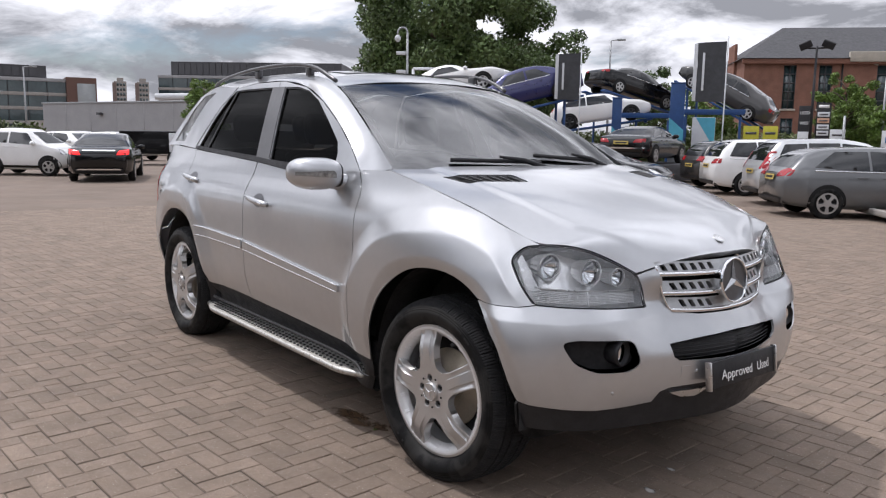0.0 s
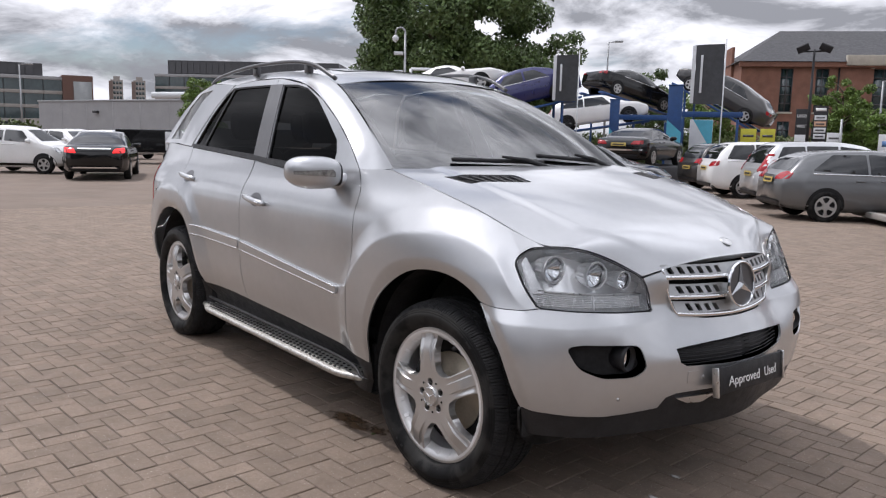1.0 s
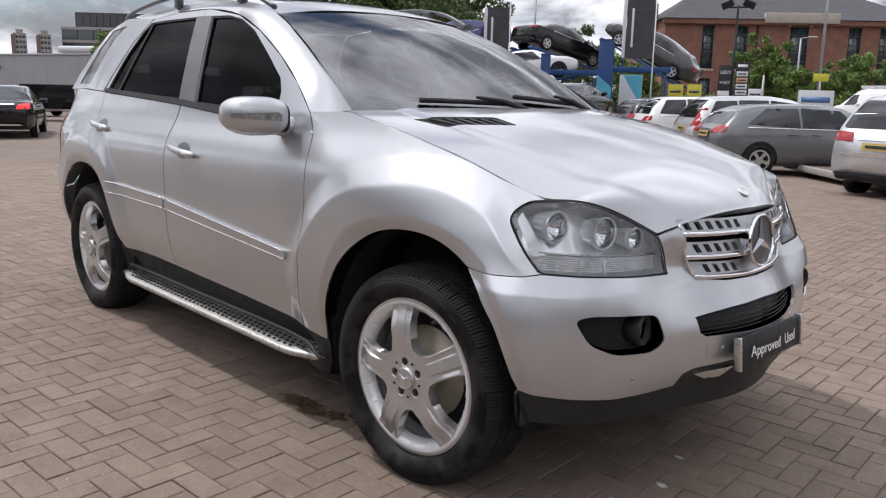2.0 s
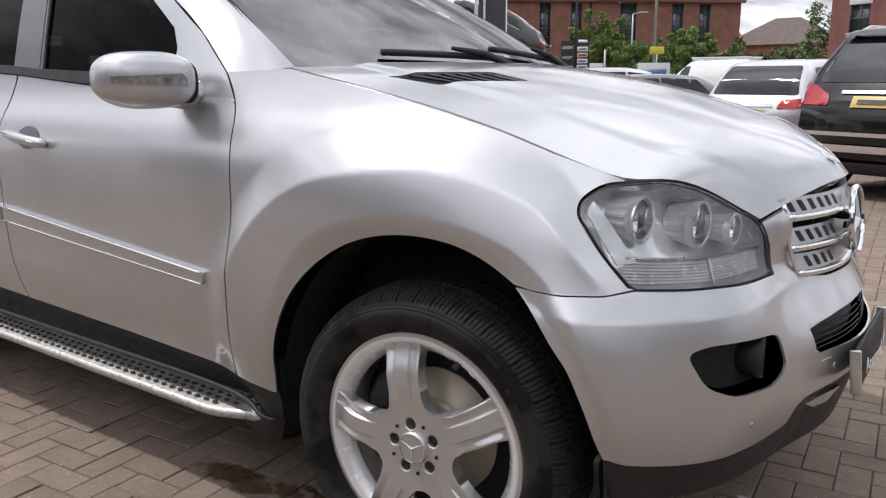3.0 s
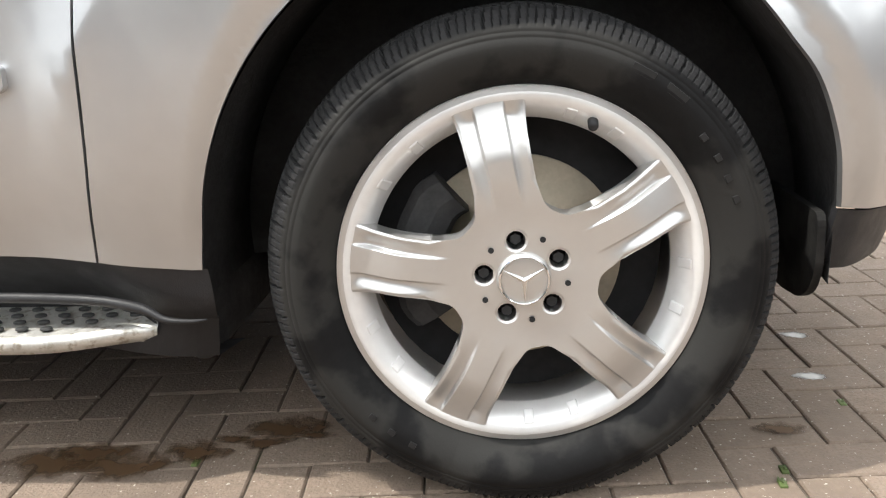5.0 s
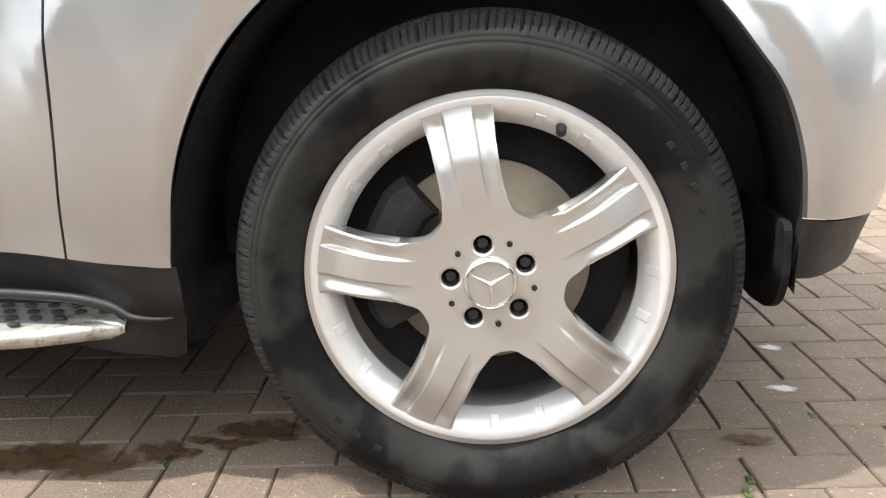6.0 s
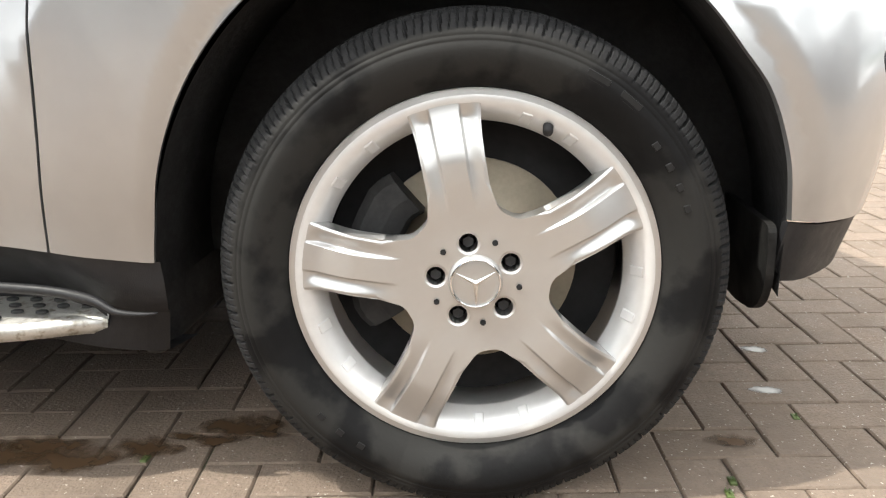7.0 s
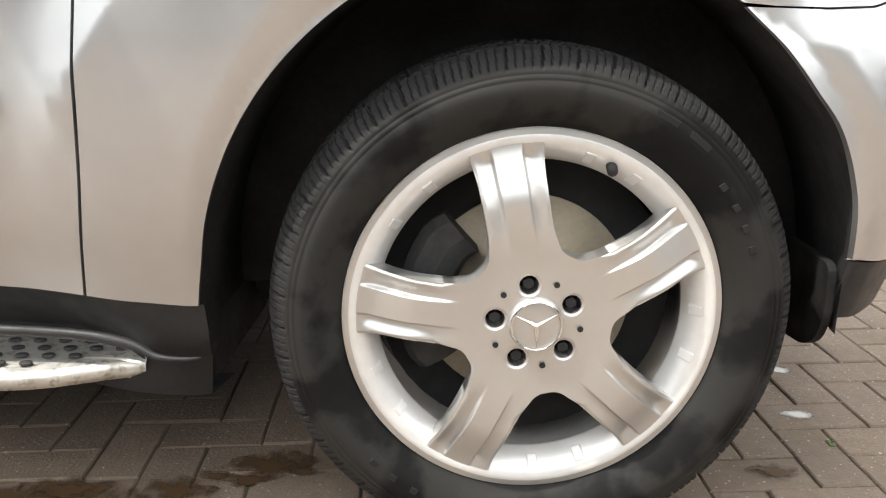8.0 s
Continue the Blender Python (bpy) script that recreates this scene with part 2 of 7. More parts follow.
def sheet(outline, holes=(), step=0.03, grid=None, within=None):
    """Triangles that fill an outline with holes, with a grid of points within: points, triangles."""
    loops = [fine(o, step) for o in (outline, *holes)]
    verts, edges = [], []
    for lp in loops:
        k = len(verts)
        verts += [Vector(p) for p in lp]
        edges += [(k + i, k + (i + 1) % len(lp)) for i in range(len(lp))]
    rim = np.array([tuple(v) for v in verts])
    lo, hi = rim.min(0), rim.max(0)
    g = grid or step
    gx, gy = np.meshgrid(np.arange(lo[0] + g / 2, hi[0], g), np.arange(lo[1] + g / 2, hi[1], g))
    pts = np.stack([gx.ravel(), gy.ravel()], 1) if within is None else np.asarray(within, float)
    ok = inside(pts, loops[0])
    for lp in loops[1:]:
        ok &= ~inside(pts, lp)
    pts = pts[ok]
    if len(pts):
        near = np.min([((pts - q) ** 2).sum(1) for q in rim], axis=0)
        pts = pts[near > (0.45 * min(g, step)) ** 2]
    verts += [Vector(p) for p in pts]
    from_cdt = geometry.delaunay_2d_cdt(verts, edges, [], 0, 1e-6)
    v2 = np.array([tuple(v) for v in from_cdt[0]])
    tris = np.array([f for f in from_cdt[2] if len(f) == 3])
    mid = v2[tris].mean(1)
    ok = inside(mid, loops[0])
    for lp in loops[1:]:
        ok &= ~inside(mid, lp)
    tris = tris[ok]
    a, b, c = v2[tris[:, 0]], v2[tris[:, 1]], v2[tris[:, 2]]
    flip = (b[:, 0] - a[:, 0]) * (c[:, 1] - a[:, 1]) - (b[:, 1] - a[:, 1]) * (c[:, 0] - a[:, 0]) < 0
    tris[flip] = tris[flip][:, ::-1]
    return v2, tris


def panel(name, outline, place, holes=(), step=0.03, lip=0.012, off=0.0, mirror="", open_at=None, grid=None, h=2e-3, within=None, inward=None):
    """A thin shaped panel: the outline, laid onto the surface place(u, v), with edges turned in by lip.
    mirror: "" as it is, "left" mirrored in y, "both" the two as one mesh."""
    v2, tris = sheet(outline, holes, step, grid, within)
    p = place(v2[:, 0], v2[:, 1])
    du = (place(v2[:, 0] + h, v2[:, 1]) - place(v2[:, 0] - h, v2[:, 1])) / (2 * h)
    dv = (place(v2[:, 0], v2[:, 1] + h) - place(v2[:, 0], v2[:, 1] - h)) / (2 * h)
    nrm = np.cross(du, dv)
    nrm /= np.linalg.norm(nrm, axis=1)[:, None] + 1e-12
    p = p + nrm * off
    back = nrm if inward is None else -inward(v2[:, 0], v2[:, 1])
    verts, faces, normals = [p], [tris], [nrm]
    if lip:
        count = collections.Counter()
        for t in tris:
            for a, b in ((t[0], t[1]), (t[1], t[2]), (t[2], t[0])):
                count[(a, b)] += 1
        edge = [(a, b) for a, b in count if (b, a) not in count]
        if open_at is not None:
            edge = [(a, b) for a, b in edge if not (open_at(v2[a]) and open_at(v2[b]))]
        k, quads, more, side = len(p), [], [], []
        for a, b in edge:
            away = np.cross(p[b] - p[a], nrm[a])
            away /= np.linalg.norm(away) + 1e-12
            more += [p[a], p[b], p[b] - back[b] * lip, p[a] - back[a] * lip]
            side += [away] * 4
            quads += [(k + 1, k, k + 3), (k + 1, k + 3, k + 2)]
            k += 4
        if more:
            verts.append(np.array(more)), faces.append(np.array(quads)), normals.append(np.array(side))
    verts, faces, normals = np.concatenate(verts), np.concatenate(faces), np.concatenate(normals)
    if mirror:
        other = verts * (1, -1, 1), faces[:, ::-1], normals * (1, -1, 1)
        if mirror == "left":
            verts, faces, normals = other
        else:
            verts, faces, normals = np.concatenate([verts, other[0]]), np.concatenate([faces, other[1] + len(verts)]), np.concatenate([normals, other[2]])
    return raw(name, verts, faces, normals)


def loft(name, a, b, rows=6, bulge=0.0, mirror=False):
    """A surface between two lines of points, arched outwards from the straight way by bulge."""
    a, b = np.asarray(a, float), np.asarray(b, float)
    t = np.linspace(0, 1, rows)[:, None, None]
    along = np.gradient((a + b) / 2, axis=0)
    n = np.cross(along, b - a)
    n /= np.linalg.norm(n, axis=1)[:, None] + 1e-12
    g = a * (1 - t) + b * t + n * bulge * 4 * t * (1 - t)
    k = len(a)
    faces = [(i * k + j, i * k + j + 1, (i + 1) * k + j + 1, (i + 1) * k + j) for i in range(rows - 1) for j in range(k - 1)]
    v = g.reshape(-1, 3)
    if mirror:
        v = v * (1, -1, 1)
        faces = [f[::-1] for f in faces]
    return raw(name, v, faces)

def spline(pts, n):
    """Points along a smooth line through pts."""
    p = np.array(pts, float)
    t = np.r_[0, np.cumsum(np.linalg.norm(np.diff(p, axis=0), axis=1) ** 0.5)]
    m = np.gradient(p, t, axis=0)
    q = np.linspace(0, t[-1], n)
    k = np.clip(np.searchsorted(t, q, side="right") - 1, 0, len(t) - 2)
    h = (t[k + 1] - t[k])[:, None]
    u = ((q - t[k]) / (t[k + 1] - t[k]))[:, None]
    return ((2*u**3-3*u**2+1)*p[k] + (u**3-2*u**2+u)*h*m[k] + (-2*u**3+3*u**2)*p[k+1] + (u**3-u**2)*h*m[k+1])

def smooth(x, a, b):
    u = np.clip((np.asarray(x, float) - a) / (b - a), 0, 1)
    return u * u * (3 - 2 * u)

PLAN = spline([(.80, .3), (.815, 0.0), (.80, -.16), (.755, -.33), (.71, -.49), (.665, -.635), (.60, -.755), (.50, -.845), (.38, -.893),
               (.24, -.918), (.05, -.932), (-.3, -.938), (-1.0, -.942), (-2.0, -.942), (-2.7, -.936), (-3.2, -.912), (-3.55, -.86), (-3.76, -.76), (-3.88, -.5), (-3.91, 0)], 3000)
BELL = np.exp(-.5 * (np.arange(-75, 76) / 25.0) ** 2)
BELL /= BELL.sum()


def faired(column):
    """A line of values with its small unevenness taken out, its ends held."""
    a = np.r_[2 * column[0] - column[75:0:-1], column, 2 * column[-1] - column[-2:-77:-1]]
    return np.convolve(a, BELL, "valid")


PLAN = np.stack([faired(PLAN[:, 0]), faired(PLAN[:, 1])], 1)
PLAN = PLAN[np.argmin(abs(PLAN[:1000, 1])):]
ARC = np.r_[0, np.cumsum(np.linalg.norm(np.diff(PLAN, axis=0), axis=1))]
TAN = np.gradient(PLAN, ARC, axis=0)
OUT = np.stack([TAN[:, 1], -TAN[:, 0]], 1)
OUT /= np.linalg.norm(OUT, axis=1)[:, None]
if OUT[0, 0] < 0: OUT = -OUT
FLANK = np.array([(x, a) for (x, y), a in zip(PLAN, ARC) if y < -.6 and x > -3.80])


def arc_at(x):
    """Arc length at which the side of the plan line has this x."""
    return float(np.interp(-x, -FLANK[:, 0], FLANK[:, 1]))


ZK = np.array([.20, .30, .40, .50, .60, .70, .76, .81, .90, 1.00, 1.05, 1.10, 1.15, 1.22, 1.30])
ROWS_D = np.array([
    [-.12, -.08, -.030, -.006, 0, -.008, -.030, -.056, -.107, -.166, -.20, -.24, -.285, -.34, -.40],
    [-.11, -.07, -.030, -.008, 0, -.006, -.018, -.034, -.060, -.100, -.125, -.150, -.18, -.22, -.26],
    [-.10, -.080, -.058, -.026, -.008, -.001, 0, 0, 0, -.006, -.018, -.045, -.085, -.118, -.14],
    [-.10, -.085, -.062, -.026, -.007, -.001, 0, 0, 0, -.004, -.012, -.033, -.066, -.096, -.12]])
ROWS_S = np.array([0.45, arc_at(.42), arc_at(-.25), arc_at(-1.0)])
def hermite(x, xk, yk):
    m = np.gradient(yk, xk)
    k = np.clip(np.searchsorted(xk, x, side="right") - 1, 0, len(xk) - 2)
    h = xk[k + 1] - xk[k]
    u = np.clip((x - xk[k]) / h, 0, 1)
    return (2*u**3-3*u**2+1)*yk[k] + (u**3-2*u**2+u)*h*m[k] + (-2*u**3+3*u**2)*yk[k+1] + (u**3-u**2)*h*m[k+1]
ZFINE = np.linspace(.10, 1.40, 1301)


def fair_row(row):
    a = np.interp(ZFINE, ZK, row) * .3 + hermite(ZFINE, ZK, row) * .7
    a = np.r_[[a[0]] * 75, a, [a[-1]] * 75]
    return np.convolve(a, BELL, "valid")


FINE_D = [fair_row(r) for r in ROWS_D]


def depth(s, z, x):
    """How far the skin stands outside the plan line."""
    s, z = np.asarray(s, float), np.asarray(z, float)
    rows = [np.interp(z, ZFINE, r) for r in FINE_D]
    d = rows[0] * 1.0
    for k in range(3):
        w = smooth(s, ROWS_S[k], ROWS_S[k + 1])
        d = d * (1 - w) + rows[k + 1] * w
    d = d - .040 * smooth(s, .66, .36) * smooth(z, .60, .74) * smooth(z, .93, .78) + .036 * smooth(s, .52, .40) * smooth(z, .78, .91)
    d = d + .015 * smooth(s, .30, .58) * smooth(s, 1.22, 1.00) * (1 - np.clip((z - .752) / .044, 0, 1))
    for hx in (0.0, -2.915):
        r = np.hypot(x - hx, (z - .365))
        ring = .663 + .032 * smooth(hx - x, .04, .42) - .035 * smooth(x - hx, .28, .42)
        e = np.clip((ring + .005 - r) / .016, 0, 1)
        creased = np.where(r > ring + .005, .92 * np.clip((ring + .10 - r) / .095, 0, 1) ** 1.6, .92 + .08 * (1 - (1 - e) ** 3))
        soft = smooth(r, ring + .08, ring - .12)
        c = np.where(x > hx, smooth(z, .70, .92), smooth(z, .45, .78))
        edge = .476 + .042 * smooth(z, .45, .85)
        band = .026 + .022 * smooth(z, .70, .88)
        d = d - .40 * band * np.clip((edge + band - r) / band, 0, 1.2) ** 1.4 * np.where(x > hx, smooth(z, .36, .46), smooth(z, .30, .44))
        d = d + .031 * ((.90 * creased + .10 * soft) * c + soft * (1 - c)) * np.where(x > hx, smooth(z, .30, .55), smooth(z, .16, .36)) * smooth(s, .75, 1.05)
    return d
def skin(s, z):
    s, z = np.broadcast_arrays(np.asarray(s, float), np.asarray(z, float))
    px, py = np.interp(s, ARC, PLAN[:, 0]), np.interp(s, ARC, PLAN[:, 1])
    ox, oy = np.interp(s, ARC, OUT[:, 0]), np.interp(s, ARC, OUT[:, 1])
    d = depth(s, z, px)
    return np.stack([px + d * ox, py + d * oy, z], -1)



# ---- the silver car ----
def sk(points):
    """Outline points (arc, height) for panels on the skin."""
    return [(-s, z) for s, z in points]


def on_skin(a, z):
    return skin(-np.asarray(a, float), z)


def turned_in(a, z):
    """The level way into the car at a place of its skin."""
    s = -np.asarray(a, float)
    return np.stack([-np.interp(s, ARC, OUT[:, 0]), -np.interp(s, ARC, OUT[:, 1]), 0 * s], -1)


def xs(points):
    return [(arc_at(x), z) for x, z in points]


def cabin(x, z):
    """The side of the cabin above the belt line."""
    x, z = np.broadcast_arrays(np.asarray(x, float), np.asarray(z, float))
    u = z - 1.24
    y = -.848 + .36 * u + .10 * u * u + .035 * smooth(x, -.95, -.45) + .10 * smooth(-x, 2.75, 3.65)
    return np.stack([x, y, z], -1)


def both_sides(name, outline, place, material, parent, holes=(), label="", **k):
    """The same panel on the right and, mirrored, on the left."""
    right = part(name, panel(name, outline, place, holes, **k), material, parent, label)
    left = part(name, panel(name, outline, place, holes, mirror="left", **k), material, parent, label)
    return right, left


suv = thing("suv", "silver five-door sport utility car parked on block paving", "car")

GAP = [(-.650, .402), (-.622, .52), (-.607, .60), (-.592, .745), (-.584, .90), (-.588, 1.0), (-.594, 1.05), (-.612, 1.115), (-.650, 1.18), (-.700, 1.243)]
SHUT = [(-.473, 1.254), (-.298, 1.222), (-.119, 1.187), (.034, 1.151), (.174, 1.113), (.302, 1.071)]
ARCH = [(-.489, .388), (-.462, .46), (-.444, .535), (-.372, .688), (-.256, .80), (-.149, .857), (.003, .883), (.129, .866), (.225, .822)]
LAMP = [(.941, 1.014), (1.000, 1.008), (1.036, .991), (1.056, .972), (1.056, .952), (1.035, .925), (.992, .873), (.935, .815), (.921, .808), (.708, .799), (.447, .785), (.440, .789), (.452, .84),
        (.474, .905), (.533, .942), (.642, .985), (.75, 1.008), (.85, 1.016)]
G = .0025
arch_a = np.array([math.atan2(z - .365, x) % (2 * math.pi) for x, z in ARCH])[::-1]
arch_r = np.array([.485, .478, .480, .492, .505, .5135, .518, .517, .509])[::-1]
ARCH = [(q * math.cos(a), .365 + q * math.sin(a)) for a in np.linspace(arch_a[-1], arch_a[0], 64) for q in (float(hermite(np.array([a]), arch_a, arch_r)[0]),)]
GAP = [tuple(p) for p in spline(GAP, 30)]
LAMP = [tuple(p) for p in spline(LAMP[:8], 44)] + LAMP[8:11] + [tuple(p) for p in spline(LAMP[11:] + LAMP[:1], 24)][:-1]
arch_arc = xs(ARCH)
fender = xs([(x + G, z) for x, z in GAP]) + xs(SHUT) + [tuple(p) for p in spline([(.941 + G, 1.020 - G), (1.000, 1.012), (1.038, .995), (1.060, .974), (1.060, .950), (1.040, .922), (.996, .870), (.940, .812)], 44)] + [(.925, .809),
                                                        (.990, .798), (1.071, .796), (1.140, .798), (1.180, .8025)] + arch_arc[::-1]
fender = [(s, z - (.004 if k in range(len(GAP), len(GAP) + len(SHUT)) else 0)) for k, (s, z) in enumerate(fender)]
both_sides("front_fender", sk(fender), on_skin, SILVER, suv, step=.0085, lip=.007, inward=turned_in)

SILL = [(-2.455, .445), (-2.0, .452), (-1.2, .428), (-.80, .410)]
BELT = [(-.70, 1.175), (-1.376, 1.208), (-1.80, 1.238)]
door = xs([(x - G, z) for x, z in GAP if z < 1.17]) + xs([(-.66, 1.1725)] + BELT) + xs([(-1.805, 1.0), (-1.80, .6), (-1.79, .4455)] + SILL[2:])
door_front = both_sides("front_door", sk(door), on_skin, SILVER, suv, step=.028, lip=.02, inward=turned_in)
REAR_GAP = [(-2.835, 1.285), (-2.84, 1.15), (-2.80, 1.05), (-2.70, .96), (-2.58, .85), (-2.50, .72), (-2.455, .56), (-2.452, .448)]
rear = xs([(-1.811, 1.2385), (-2.3, 1.262)] + REAR_GAP + SILL[1:2] + [(-1.796, .4460), (-1.806, .6), (-1.811, 1.0)])
door_rear = both_sides("rear_door", sk(rear), on_skin, SILVER, suv, step=.03, lip=.02, inward=turned_in)
quarter = xs([(-2.840, 1.289), (-3.3, 1.305), (-3.66, 1.30)]) + [(ARC[-1] - .62, 1.25), (ARC[-1] - .60, 1.0), (ARC[-1] - .60, .78), (ARC[-1] - .75, .66)] + xs([(-3.50, .66), *[tuple(p) for p in spline([(-3.355, .64), (-3.31, .70), (-3.19, .81), (-3.06, .866), (-2.915, .883), (-2.77, .862), (-2.63, .80), (-2.52, .70), (-2.462, .56)], 48)], (-2.458, .56)])
quarter += xs([(x - G, z) for x, z in REAR_GAP[::-1][2:-1]])
both_sides("rear_quarter_panel", sk(quarter), on_skin, SILVER, suv, step=.03, lip=.012, inward=turned_in)
rear_bumper = xs([(-3.359, .632), (-3.50, .652)]) + [(ARC[-1] - .75, .652), (ARC[-1] - .60, .77), (ARC[-1], .77), (ARC[-1], .42), (ARC[-1] - .75, .42)] + xs([(-3.40, .43), (-3.385, .54)])
part("rear_bumper", panel("rear_bumper", sk(rear_bumper), on_skin, step=.04, mirror="both", open_at=lambda p: p[0] < -ARC[-1] + .01), SILVER, suv)
tailgate = [(ARC[-1] - .592, .78), (ARC[-1] - .592, 1.26), (ARC[-1], 1.28), (ARC[-1], .78)]
part("tailgate", panel("tailgate", sk(tailgate), on_skin, step=.05, mirror="both", open_at=lambda p: p[0] < -ARC[-1] + .01), SILVER, suv)
RED = mat("red_lamp_plastic", (0.34, 0.009, 0.014), rough=0.2, var=0.1, coat=0.3)
both_sides("tail_lamp", sk(rounded([(arc_at(-3.64), .86), (arc_at(-3.66), 1.14), (ARC[-1] - .66, 1.16), (ARC[-1] - .63, .86)], .03)), on_skin, RED, suv, step=.04, off=.006, label="red tail lamp")

# bumper with its openings
FOG = rounded([(.822, .682), (.770, .694), (.60, .686), (.535, .678), (.507, .592), (.560, .566), (.69, .570), (.775, .606)], .03, 5)
INTAKE = [(.368, .650), (.352, .600), (.322, .583), (.086, .574), (0, .574), (0, .672), (.20, .664)]
GRILLE = [(.378, .930), (.366, .862), (.330, .778), (.300, .755), (.19, .742), (0, .738)]
ARCH_END = [(.976, .450), (.992, .49), (1.016, .562), (1.052, .645), (1.085, .690), (1.130, .750), (1.176, .797)]
bumper_out = [(1.176, .797), (1.071, .793), (.990, .795), (.925, .805), (.708, .796), (.447, .781), (.436, .785), (.447, .84), (.468, .902), (.430, .916)] + GRILLE + [(0, .672), (.20, .664), (.368, .650), (.352, .600), (.322, .583), (.086, .574), (0, .574), (0, .490),
              (.188, .484), (.36, .480), (.405, .470), (.437, .432), (.678, .424), (.811, .432), (.930, .444), (.976, .450)] + [tuple(p) for p in spline(ARCH_END, 60)][1:-1]
part("front_bumper", panel("front_bumper", sk(bumper_out), on_skin, [sk(FOG)], step=.013, lip=.010, inward=turned_in, mirror="both", open_at=lambda p: p[0] > -.002), SILVER, suv)
both_sides("fog_lamp_recess", sk(FOG), on_skin, DARK, suv, off=-.05, lip=-.044, step=.03, label="black recess for a fog lamp")
part("lower_intake", panel("lower_intake", sk(INTAKE), on_skin, off=-.05, lip=-.044, step=.03, mirror="both", open_at=lambda p: p[0] > -.002), BLACK, suv, "black lower air intake")
bm = bmesh.new()
for k in range(7):
    z = .585 + k * .0135
    for sgn in (1, -1):
        pts = [tuple(skin(s, z) * (1, sgn, 1) - np.array((.022, 0, 0))) for s in np.linspace(.01, .335, 8)]
        t = tube(pts, .0022, 4)
        me = bpy.data.meshes.new("tmp")
        t.to_mesh(me)
        t.free()
        bm.from_mesh(me)
        bpy.data.meshes.remove(me)
part("intake_mesh", bm, BLACK, suv)
VAL = [(.976, .446), (.930, .440), (.811, .428), (.678, .420), (.437, .428), (.405, .466), (.36, .476), (.188, .480), (0, .486), (0, .325), (.33, .328), (.763, .338), (.90, .343), (.955, .347), (.974, .375)]
part("lower_valance", panel("lower_valance", sk(VAL), lambda a, z: np.concatenate([(on_skin(a, .452 + 0 * z) + turned_in(a, z) * (.006 + .30 * np.clip(.446 - z, -.02, .2))[:, None])[:, :2], z[:, None]], 1), step=.03, lip=.012, inward=turned_in, mirror="both", open_at=lambda p: p[0] > -.002), BLACK, suv, "black plastic lower front apron")
for sgn in (-1, 1):
    bm = bmesh.new()
    edge = rounded([(-.40, .44), (-.858, .44), (-.852, .352), (-.828, .310), (-.785, .284), (-.70, .272), (-.40, .272)], .02, 4)
    rows2 = [[bm.verts.new((.430 + dx + .05 * (.40 - z), y * -sgn, z)) for y, z in edge] for dx in (0, .012)]
    for r in rows2:
        bm.faces.new(r)
    for k in range(len(edge)):
        bm.faces.new((rows2[0][k - 1], rows2[0][k], rows2[1][k], rows2[1][k - 1]))
    bmesh.ops.recalc_face_normals(bm, faces=bm.faces)
    part("air_deflector", bm, RUBBER, suv, "black rubber air deflector ahead of the wheel", smooth_faces=False)
both_sides("skid_plate", sk(rounded([(.36, .462), (.300, .436), (.23, .432), (.17, .462)], .012)), on_skin, SATIN, suv, step=.03, off=.004, lip=.012, label="grey metal skid plate")
both_sides("tow_eye_cover", sk(rounded([(.315, .562), (.265, .562), (.265, .515), (.315, .515)], .004)), on_skin, SILVER, suv, step=.03, off=.0015, lip=.003)
for s, z in ((.62, .49), (.24, .535)):
    for sgn in (1, -1):
        bm = bmesh.new()
        p = skin(s, z) * (1, sgn, 1)
        nx = np.array((1, -.35 * sgn * s, 0))
        rod(bm, p - nx * .004, p + nx * .0006, .008, segs=14)
        part("parking_sensor", bm, SILVER, suv)


# fog lamps
for sgn in (-1, 1):
    p = Vector(skin(.572, .632)) * 1
    p.y *= -sgn
    v, f = lathe([(-.05, .0), (-.05, .042), (-.0, .049), (.012, .047), (.012, .042), (-.01, .040), (-.03, .02), (-.034, 0)], 28)
    turn = Matrix.Translation(p - Vector((.030, 0, 0))) @ pose(0, 0, 0, 0, 0, -90 + 12 * sgn * -1)
    fog = part("fog_lamp", raw("fog_lamp", v, f), BLACK, suv, at=turn)
    v, f = lathe([(.006, 0), (.005, .02), (.0, .044)], 28)
    part("fog_lens", raw("fog_lens", v, f), LENS, fog)
    v, f = lathe([(-.026, 0), (-.022, .016), (-.012, .030), (-.006, .040)], 28)
    part("reflector", raw("reflector", v, f), CHROME, fog)

